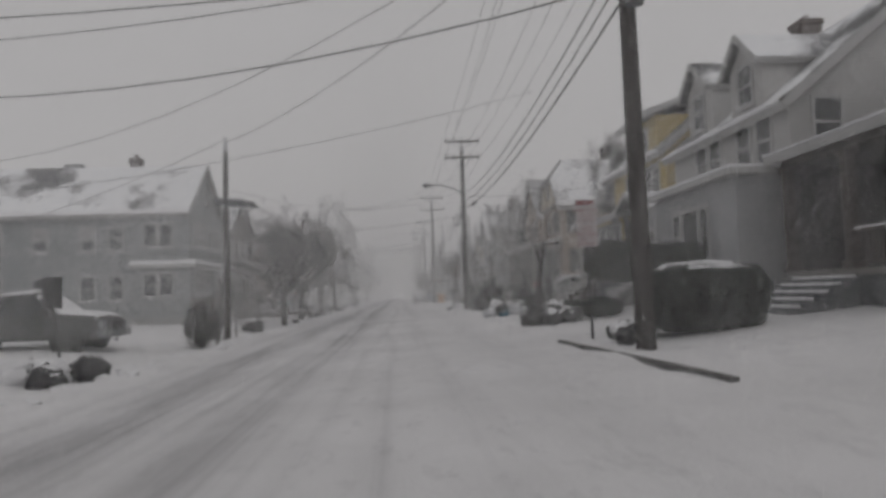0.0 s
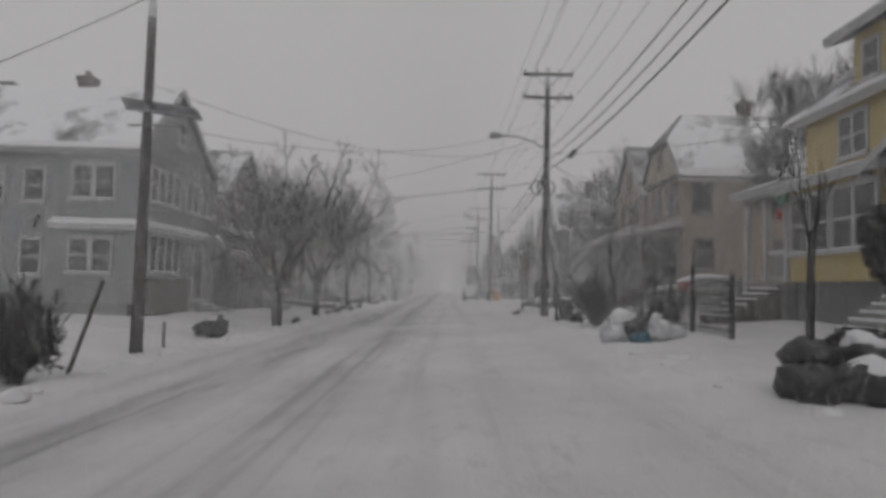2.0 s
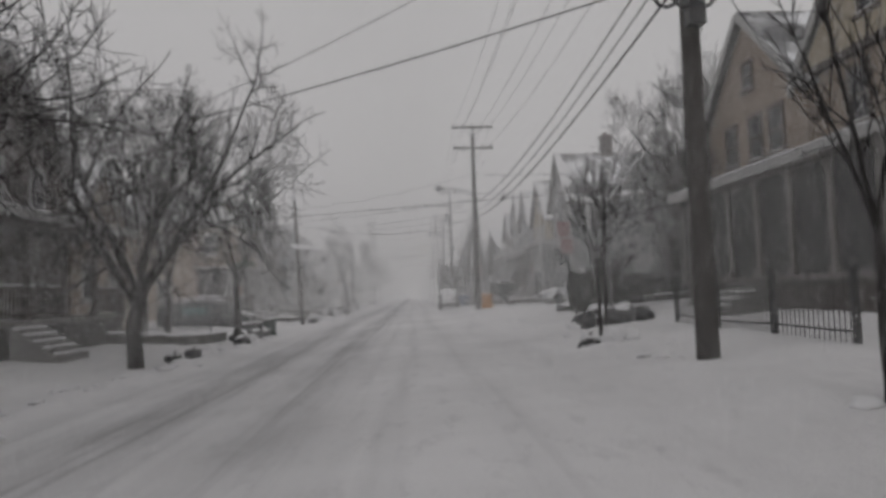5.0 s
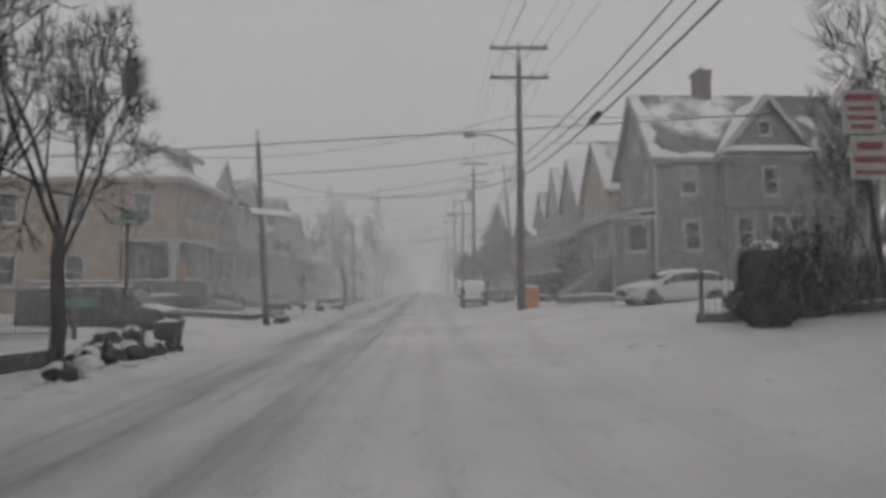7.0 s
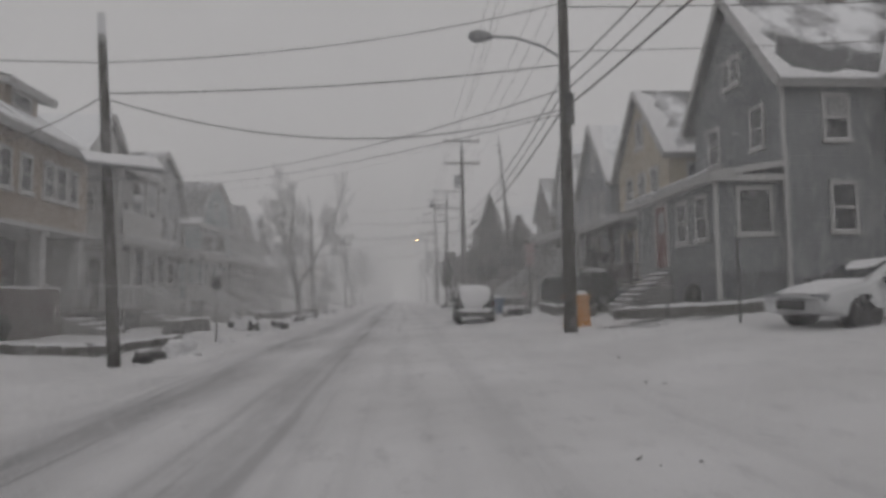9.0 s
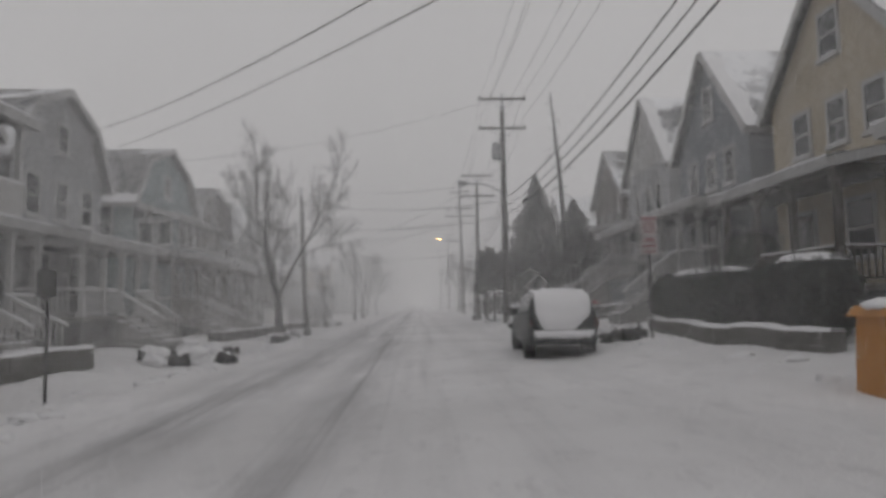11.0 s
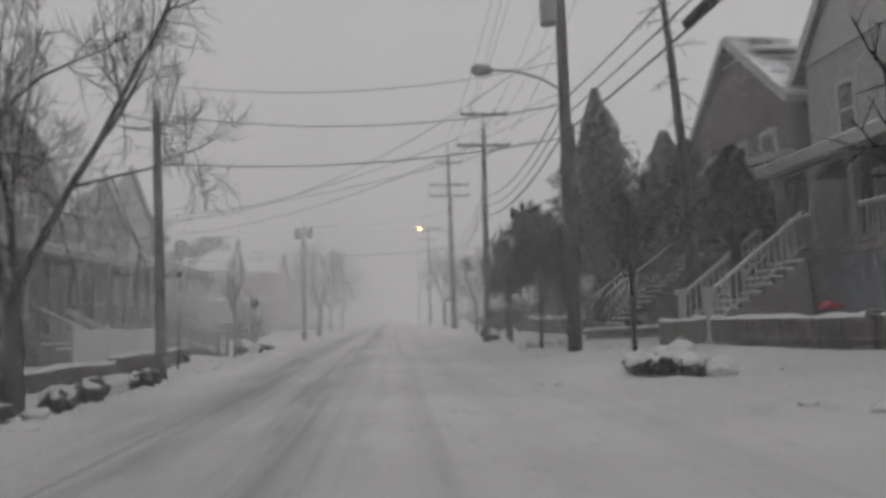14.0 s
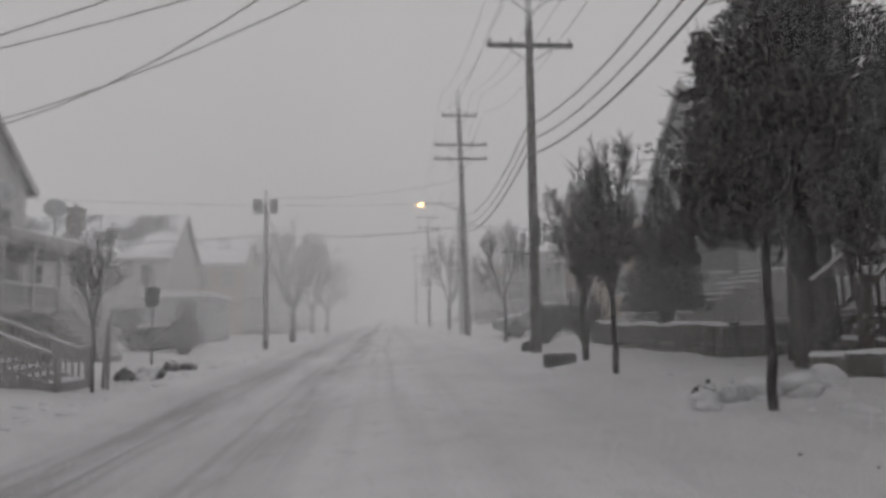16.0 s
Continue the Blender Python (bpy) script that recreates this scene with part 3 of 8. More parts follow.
def yellow_house():
    h = thing("house", (11.3, 32, 0.7), "yellow clapboard house with a shed dormer and glazed porch", "house")
    body(h, 11.3, 19.3, 27.4, 34.2, 0.3, 7.1, 10.6, "y", YELLOW)
    gable_roof(h, 11.3, 19.3, 27.4, 34.2, 7.1, 10.6, "y", ROOF_BARE, 0.4)
    part("dormer", Mesh().box(11.35, 28.4, 6.9, 15.0, 31.7, 8.75), YELLOW, h)
    slope(h, (10.85, 28.1, 8.72), (10.85, 32.3, 8.72), (15.0, 32.3, 10.3), (15.0, 28.1, 10.3), ROOF_BARE, 0.14)
    for y in (30.9, 29.75):
        window(h, "W", 11.35, y, 7.35, 0.62, 0.98)
    for y in (32.0, 31.35, 29.25, 28.5):
        window(h, "W", 11.3, y, 5.35, 0.58, 1.15)
    part("glazed_porch", Mesh().box(9.2, 27.3, 1.75, 11.3, 31.1, 4.2), YELLOW, h)
    part("porch_skirt", Mesh().box(9.35, 24.6, 0.2, 11.3, 31.0, 1.75), FOUNDATION_DARK, h)
    shed_roof(h, 9.2, 11.3, 27.2, 31.3, 4.2, 4.75, "W")
    for y in (30.55, 29.6, 28.6, 27.75):
        window(h, "W", 9.2, y, 2.5, 0.75, 1.4)
    for x in (9.75, 10.6):
        window(h, "S", x, 27.3, 2.5, 0.6, 1.4)
    # gabled entrance porch between this house and its neighbour
    part("porch_deck", Mesh().box(9.2, 24.6, 1.6, 11.3, 27.3, 1.75), GREYWOOD, h)
    for y in (24.8, 27.1):
        post(h, 9.35, y, 1.75, 4.15, 0.13, DARKWOOD)
    for s, y in ((-1, 24.2), (1, 27.6)):
        slope(h, (8.9, y, 4.1), (11.5, y, 4.1), (11.5, 25.9, 4.9), (8.9, 25.9, 4.9), ROOF_WHITE, 0.12)
    steps(h, 9.2, 1.7, 7.8, 0.6, 25.1, 26.6)
    # white-posted entrance beyond the glazed porch
    porch(h, 11.3, 9.2, 31.3, 34.0, 1.75, 4.15, 3, True, FOUNDATION_DARK, True, None, 0.16, 0.5)
    steps(h, 9.2, 1.7, 7.5, 0.6, 31.6, 33.0, DARKWOOD)
    part("wreath", Mesh().tube((9.05, 31.2, 4.15), (9.0, 31.2, 4.15), 0.34, 0.3, 14), SIGNGREEN, h, "green wreath hung on the porch beam")
    part("bow", Mesh().tube((9.05, 31.35, 3.6), (9.0, 31.35, 3.6), 0.16, 0.12, 8), RED, h, "red bow")


def tan_house():
    h = thing("house", (10.9, 49, 0.8), "tan clapboard house with twin front gables and a dark porch", "house")
    # front gable with its tip clipped by a small bare hip
    yc, clip = 47.1, 0.52
    ya, yb, zc = lerp(44.2, yc, clip), lerp(50.2, yc, clip), lerp(7.0, 10.3, clip)
    part("wall", Mesh().prism([(10.9, 44.2, 0.3), (10.9, 50.2, 0.3), (10.9, 50.2, 7.0), (10.9, yb, zc), (10.9, ya, zc), (10.9, 44.2, 7.0)], (11.1, 0, 0)), TAN, h)
    for ye, yk, s in ((44.2, ya, -1), (50.2, yb, 1)):
        eave = (ye + s * 0.3, 7.0 - 0.34)
        rf = part("roof", Mesh().prism([(10.6, eave[0], eave[1]), (22.3, eave[0], eave[1]), (22.3, yc, 10.35), (11.85, yc, 10.35), (10.55, yk, zc + 0.04)], (0, s * 0.1, 0.13)), ROOF_PATCHED, h)
        part("fascia", Mesh().prism([(10.57, eave[0], eave[1] - 0.14), (10.57, eave[0], eave[1] + 0.1), (10.52, yk, zc + 0.12), (10.52, yk, zc - 0.12)], (0.05, 0, 0)).box(10.6, eave[0] - 0.04, eave[1] - 0.12, 22.3, eave[0] + 0.04, eave[1] + 0.08), TRIM, rf)
        part("snow_lip", Mesh().prism([(10.62, eave[0] + s * 0.1, eave[1] + 0.12), (22.3, eave[0] + s * 0.1, eave[1] + 0.12), (22.3, eave[0] - s * 0.35, eave[1] + 0.66), (10.62, eave[0] - s * 0.2, eave[1] + 0.48)], (0, s * 0.02, 0.05)), SNOW, rf)
    part("hip", Mesh().prism([(10.5, ya - 0.1, zc - 0.02), (10.5, yb + 0.1, zc - 0.02), (11.8, yc, 10.42)], (-0.05, 0, 0.09)), ROOF_DARK, h, "small bare hip clipping the gable")
    body(h, 10.75, 17, 49.9, 55.9, 0.3, 6.9, 9.9, "x", TAN)
    gable_roof(h, 10.75, 17, 49.9, 55.9, 6.9, 9.9, "x", ROOF_BARE, 0.3)
    part("gable_panel", Mesh().prism([(10.88, 44.25, 6.95), (10.88, 50.15, 6.95), (10.88, yb, zc - 0.08), (10.88, ya, zc - 0.08)], (-0.12, 0, 0)), CREAM, h)
    part("band", Mesh().box(10.7, 44.15, 6.85, 10.9, 50.2, 7.05).box(10.72, 44.12, 4.25, 10.95, 56.0, 4.5), DARKWOOD, h)
    chimney(h, 15.1, 47.4, 10.0, 11.25, 0.55)
    for x, z in ((11.75, 5.08), (11.82, 2.5), (15.4, 5.08), (15.6, 2.5), (18.6, 5.08)):
        window(h, "S", x, 44.2, z, 0.82, 1.36, trim=BROWN_TRIM)
    for y in (45.3, 46.2, 47.9, 51.4, 52.6, 54.2):
        window(h, "W", 10.9 if y < 50 else 10.75, y, 5.2, 0.68, 1.3, trim=BROWN_TRIM)
    window(h, "W", 10.78, 47.2, 7.7, 0.6, 1.0, trim=BROWN_TRIM)
    window(h, "W", 10.75, 52.9, 7.5, 0.5, 0.8, trim=BROWN_TRIM)
    porch(h, 10.9, 8.9, 44.6, 54.4, 1.5, 4.0, 7, False, DARKWOOD, False, GREYWOOD, 0.18, 0.45, ROOF_BARE)
    # near-black sheets fill the openings to paint the porch's inside as shade
    part("screen", Mesh().box(9.0, 44.75, 1.5, 9.03, 54.2, 4.0).box(9.0, 44.76, 1.5, 10.8, 44.79, 4.0), BIN_BLACK, h, "near-black sheets between the porch posts for its shaded inside")
    steps(h, 8.9, 1.45, 7.6, 0.6, 49.0, 50.6)


def grey_house():
    h = thing("house", (10.2, 78, 0.8), "large blue-grey clapboard corner house with steep snowy roof", "house")
    body(h, 10.2, 20.5, 75.4, 81.0, 1.6, 7.3, 10.6, "x", GREYSIDE)
    part("foundation", Mesh().box(10.25, 75.45, 0.2, 20.4, 81.0, 1.6).box(8.35, 75.65, 0.2, 10.25, 81.9, 1.75), FOUNDATION_DARK, h)
    gable_roof(h, 10.2, 20.5, 75.4, 81.0, 7.3, 10.6, "x", ROOF_BARE, 0.35, rakes=0.55)
    body(h, 13.1, 17.0, 74.9, 78.2, 4.75, 7.3, 9.7, "y", GREYSIDE)
    body(h, 13.3, 17.0, 75.1, 78.2, 1.6, 4.8, 4.8, "", GREYSIDE)
    gable_roof(h, 13.1, 17.0, 74.9, 78.2, 7.3, 9.7, "y", ROOF_WHITE, 0.3)
    part("pent_roof", Mesh().prism([(12.9, 74.9, 7.35), (12.9, 74.5, 7.2), (12.9, 74.5, 7.28), (12.9, 74.9, 7.55)], (4.3, 0, 0)), SNOW, h)
    chimney(h, 13.55, 78.2, 9.8, 11.9, 0.7)
    window(h, "S", 11.8, 75.4, 2.86, 0.62, 1.27)
    window(h, "S", 11.69, 75.4, 5.41, 0.62, 1.18, curtain=True)
    for x, z in ((14.1, 3.0), (15.6, 3.1), (16.5, 3.1)):
        window(h, "S", x, 75.1, z, 0.66, 1.26)
    window(h, "S", 15.2, 74.9, 5.3, 0.62, 1.18)
    window(h, "S", 15.0, 74.9, 8.0, 0.42, 0.6)
    window(h, "S", 14.6, 75.45, 1.0, 0.7, 0.55, False)
    for y in (76.75, 79.5):
        window(h, "W", 10.2, y, 5.45, 0.62, 1.15)
    for y in (77.9, 78.45):
        window(h, "W", 10.2, y, 7.75, 0.4, 0.8)
    part("front_wing", Mesh().box(8.3, 75.6, 1.75, 10.2, 81.9, 4.25), GREYSIDE, h)
    part("cornice", Mesh().box(8.0, 75.3, 4.25, 10.2, 82.2, 4.42), TRIM, h)
    slope(h, (7.98, 75.28, 4.42), (7.98, 82.2, 4.42), (10.2, 82.2, 4.75), (10.2, 75.28, 4.75), ROOF_WHITE, 0.1)
    window(h, "S", 9.35, 75.6, 2.82, 0.86, 1.2, False)
    for y in (76.55, 77.9):
        window(h, "W", 8.3, y, 2.75, 0.62, 1.15)
    door(h, "W", 8.3, 79.5, 2.05, 0.95, 2.0, BRICKRED)
    steps(h, 8.3, 2.0, 6.6, 0.65, 78.9, 80.3)
    for p in ((10.12, 75.32), (8.22, 75.52)):
        part("downpipe", Mesh().box(p[0] - 0.05, p[1] - 0.05, 1.0, p[0] + 0.05, p[1] + 0.05, 7.2 if p[0] > 9 else 4.3), TRIM, h)


def cream_house():
    h = thing("house", (10.4, 87, 0.8), "cream gabled house with a dark front porch", "house")
    body(h, 10.4, 20, 84.0, 90.1, 0.3, 7.0, 10.2, "x", CREAM)
    gable_roof(h, 10.4, 20, 84.0, 90.1, 7.0, 10.2, "x", ROOF_BARE, 0.3, rakes=0.7)
    for y, z, w in ((85.4, 5.3, 0.7), (86.9, 5.3, 0.7), (88.5, 5.3, 0.7), (87.05, 7.7, 0.75)):
        window(h, "W", 10.4, y, z, w, 1.15)
    window(h, "S", 11.6, 84.0, 5.2, 0.7, 1.2)
    porch(h, 10.4, 8.6, 84.4, 90.0, 1.6, 4.05, 4, True, FOUNDATION_DARK, True, DARKWOOD, 0.15, 0.4, ROOF_BARE)
    door(h, "W", 10.4, 88.6, 1.6)
    window(h, "W", 10.4, 86.2, 2.3, 1.0, 1.4)


def slate_house():
    h = thing("house", (10.5, 95, 0.8), "slate-grey gabled house with a white-posted porch", "house")
    body(h, 10.5, 20, 91.8, 97.7, 0.3, 7.2, 10.6, "x", SLATE)
    gable_roof(h, 10.5, 20, 91.8, 97.7, 7.2, 10.6, "x", ROOF_HALF, 0.3, rakes=0.6)
    for y, z in ((93.2, 5.4), (94.7, 5.4), (96.3, 5.4), (94.75, 8.0)):
        window(h, "W", 10.5, y, z, 0.66, 1.2)
    for x in (12.2, 14.5):
        window(h, "S", x, 91.8, 5.3, 0.7, 1.25)
    porch(h, 10.5, 8.7, 92.0, 97.4, 2.2, 4.3, 4, True, DARKWOOD, True, GREY_PAINT, 0.16, 0.45)
    steps(h, 8.7, 2.15, 6.6, 0.7, 94.0, 95.5)
    railing(h, (6.7, 93.95, 0.8), (8.6, 93.95, 2.2), 0.85)
    door(h, "W", 10.5, 94.7, 2.2)
    window(h, "W", 10.5, 96.4, 2.9, 0.9, 1.3)


def pale_gable_house():
    h = thing("house", (11, 103.5, 1.0), "pale grey steep-gabled house above white porch and stairs", "house")
    body(h, 11.0, 20, 100.3, 106.2, 0.6, 7.8, 11.4, "x", PALEGREY)
    gable_roof(h, 11.0, 20, 100.3, 106.2, 7.8, 11.4, "x", ROOF_PATCHED, 0.3, rakes=0.6)
    part("gable_board", Mesh().prism([(10.97, 100.4, 7.8), (10.97, 106.1, 7.8), (10.97, 103.25, 11.3)], (-0.05, 0, 0)), WHITESIDE, h)
    for y, z, w in ((101.6, 5.5, 0.55), (103.0, 5.5, 0.55), (104.6, 5.5, 0.55), (103.25, 8.7, 0.5)):
        window(h, "W", 11.0, y, z, w, 1.35)
    for x, z in ((12.0, 5.6), (12.4, 2.9), (14.6, 5.6)):
        window(h, "S", x, 100.3, z, 0.7, 1.35)
    part("bay", Mesh().box(12.6, 99.7, 5.2, 15.0, 100.3, 7.7), WHITESIDE, h)
    part("bay_snow", Mesh().box(12.5, 99.6, 7.7, 15.1, 100.3, 7.82), SNOW, h)
    window(h, "S", 13.4, 99.7, 5.8, 0.8, 1.5)
    porch(h, 11.0, 9.0, 99.2, 104.9, 2.5, 4.4, 5, True, SLATE, True, GREY_PAINT, 0.15, 0.45)
    steps(h, 9.0, 2.45, 6.5, 0.7, 103.6, 105.0, GREYWOOD)
    railing(h, (6.6, 103.6, 0.75), (8.9, 103.6, 2.5), 0.9, None, 0.2)
    railing(h, (6.6, 105.0, 0.75), (8.9, 105.0, 2.5), 0.9, None, 0.2)
    for y in (103.6, 105.0):
        post(h, 6.55, y, 0.4, 1.75, 0.15, None, "newel_post")
    door(h, "W", 11.0, 104.3, 2.5)


def brown_hill_house():
    h = thing("house", (11, 109, 1.0), "brown weathered house behind conifers with awning and long stairs", "house")
    body(h, 11.0, 20, 107.0, 113.0, 0.6, 7.4, 10.2, "x", BROWN)
    gable_roof(h, 11.0, 20, 107.0, 113.0, 7.4, 10.2, "x", ROOF_HALF, 0.3)
    part("dormer", Mesh().box(11.2, 108.8, 7.4, 14.0, 111.2, 9.4), BROWN, h)
    part("dormer_snow", Mesh().box(11.0, 108.6, 9.4, 14.1, 111.4, 9.5), SNOW, h)
    window(h, "W", 11.2, 110.0, 7.9, 0.9, 1.1)
    for y in (108.2, 109.8, 111.6):
        window(h, "W", 11.0, y, 5.2, 0.65, 1.3)
    for x in (12.0, 13.6):
        window(h, "S", x, 107.0, 5.0, 0.65, 1.3)
    porch(h, 11.0, 9.2, 107.2, 112.6, 2.9, 5.0, 4, True, SHADOWED, True, DARKWOOD, 0.13, 0.5)
    steps(h, 9.2, 2.85, 6.6, 0.65, 109.9, 111.3, DARKWOOD)
    railing(h, (6.1, 109.9, 0.75), (9.1, 109.9, 2.9), 0.9, DARKWOOD, 0.2)
    railing(h, (6.1, 111.3, 0.75), (9.1, 111.3, 2.9), 0.9, DARKWOOD, 0.2)
    for y in (109.9, 111.3):
        post(h, 6.05, y, 0.4, 1.75, 0.15, DARKWOOD, "newel_post")


def plain_right(y0, y1, c, e, r, roof, label):
    h = thing("house", (11, (y0 + y1) / 2, 0.9), label, "house")
    body(h, 11, 20, y0, y1, 0.3, e, r, "x", c)
    gable_roof(h, 11, 20, y0, y1, e, r, "x", roof, 0.3)
    for k in (0.22, 0.5, 0.78):
        window(h, "W", 11, lerp(y0, y1, k), 5.1, 0.7, 1.25)
    window(h, "W", 11, (y0 + y1) / 2, e + 0.6, 0.6, 0.9)
    for x in (12.2, 14.6):
        window(h, "S", x, y0, 5.1, 0.7, 1.25)
        window(h, "S", x, y0, 2.3, 0.7, 1.25)
    porch(h, 11, 9.1, y0 + 0.2, y1 - 0.2, 1.7, 4.0, 4, True, SHADOWED, True)
    steps(h, 9.1, 1.65, 7.4, 0.6, (y0 + y1) / 2 - 0.7, (y0 + y1) / 2 + 0.7)
    return h


# ---- houses on the left-hand side ----
def blue_green_house():
    h = thing("house", (-11.3, 40, 0), "blue-green two-storey house on a white foundation, snowy roof", "house")
    body(h, -29, -11.3, 36.8, 44.6, 0.5, 6.15, 9.1, "x", BLUEGREEN, mid=40.2)
    part("foundation", Mesh().box(-28.9, 36.86, -0.6, -11.35, 44.5, 0.5), FOUNDATION, h)
    gable_roof(h, -29, -11.3, 36.8, 44.6, 6.15, 9.1, "x", ROOF_PATCHED, 0.3, mid=40.2)
    chimney(h, -15.2, 40.6, 8.7, 9.75, 0.55)
    part("vent", Mesh().box(-19.3, 40.5, 8.8, -18.3, 41.1, 9.5), METAL, h)
    part("corner_bay", Mesh().box(-13.75, 36.55, 0.5, -11.0, 44.7, 6.1), BLUEGREEN, h)
    part("belt", Mesh().box(-14.0, 36.25, 3.1, -10.6, 44.9, 3.3), TRIM, h)
    part("belt_snow", Mesh().prism([(-14.0, 36.25, 3.3), (-14.0, 36.6, 3.3), (-14.0, 36.6, 3.55), (-14.0, 36.3, 3.4)], (3.4, 0, 0)).box(-11.0, 36.5, 3.3, -10.65, 44.8, 3.5), SNOW, h)
    for x, c in ((-13.0, False), (-12.2, False)):
        window(h, "S", x, 36.55, 4.22, 0.62, 1.15)
        window(h, "S", x, 36.55, 1.62, 0.62, 1.15)
    for x in (-14.85, -16.3, -18.7, -21.0, -23.2):
        window(h, "S", x, 36.8, 4.1, 0.66, 1.15, curtain=x < -16)
        window(h, "S", x, 36.8, 1.5, 0.66, 1.2)
    for y in (37.75, 38.45, 39.15, 39.85, 41.2, 41.9, 43.0, 43.7):
        window(h, "E", -11.0, y, 4.3, 0.52, 1.2)
    for y in (37.9, 38.6, 39.3, 40.0):
        window(h, "E", -11.0, y, 1.7, 0.52, 1.3)
    window(h, "E", -11.3, 40.9, 7.0, 0.55, 0.9)
    door(h, "E", -11.0, 42.4, 0.7)
    part("wall_lamp", Mesh().box(-15.0, 36.6, 3.45, -14.6, 36.8, 3.6).tube((-14.8, 36.7, 3.5), (-14.8, 36.7, 3.2), 0.06, 0.1, 8), METAL, h)
    steps(h, -11.0, 0.7, -9.4, -0.1, 41.9, 43.0)
    part("brick_base", Mesh().box(-11.0, 36.6, -0.5, -10.96, 41.6, 1.45), CHIMNEY, h, "red-brown lower wall")
    # side entry beyond the last bay: a solid block painted as its shaded inside
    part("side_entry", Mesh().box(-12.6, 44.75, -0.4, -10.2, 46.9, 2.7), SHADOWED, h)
    shed_roof(h, -12.6, -10.2, 44.8, 46.9, 2.7, 3.3, "E", ROOF_HALF)
    for y in (44.85, 45.8, 46.75):
        post(h, -10.12, y, -0.2, 2.7, 0.12, DARKWOOD)
    railing(h, (-9.0, 44.9, 0.0), (-10.1, 44.9, 0.8), 0.8, GREYWOOD)


def dark_left_house():
    h = thing("house", (-11, 51, 0.1), "dark brown house with a sagging porch behind bare trees", "house")
    body(h, -22, -11.8, 47.4, 55.6, -0.2, 6.0, 8.8, "x", BROWN)
    gable_roof(h, -22, -11.8, 47.4, 55.6, 6.0, 8.8, "x", ROOF_HALF, 0.35)
    porch(h, -11.8, -9.8, 47.6, 55.4, 1.0, 3.4, 5, True, SHADOWED, True, DARKWOOD, 0.16, 0.6)
    steps(h, -9.8, 0.95, -8.6, 0.0, 48.8, 50.2)
    for x in (-12.8, -14.6):
        window(h, "S", x, 47.4, 4.2, 0.7, 1.2)
    for y in (49.0, 51.4, 53.6):
        window(h, "E", -11.8, y, 4.3, 0.7, 1.2)
    door(h, "E", -11.8, 49.5, 1.0)


def beige_small():
    h = thing("house", (-12, 59.5, 0.1), "beige low house with a snowy roof behind a fence", "house")
    body(h, -22, -12.2, 56.6, 61.2, -0.2, 4.6, 6.8, "x", BEIGE)
    gable_roof(h, -22, -12.2, 56.6, 61.2, 4.6, 6.8, "x", ROOF_WHITE, 0.3)
    for x in (-13.4, -15.6):
        window(h, "S", x, 56.6, 1.6, 0.8, 1.3)
    for y in (57.8, 60.0):
        window(h, "E", -12.2, y, 1.5, 0.8, 1.3)


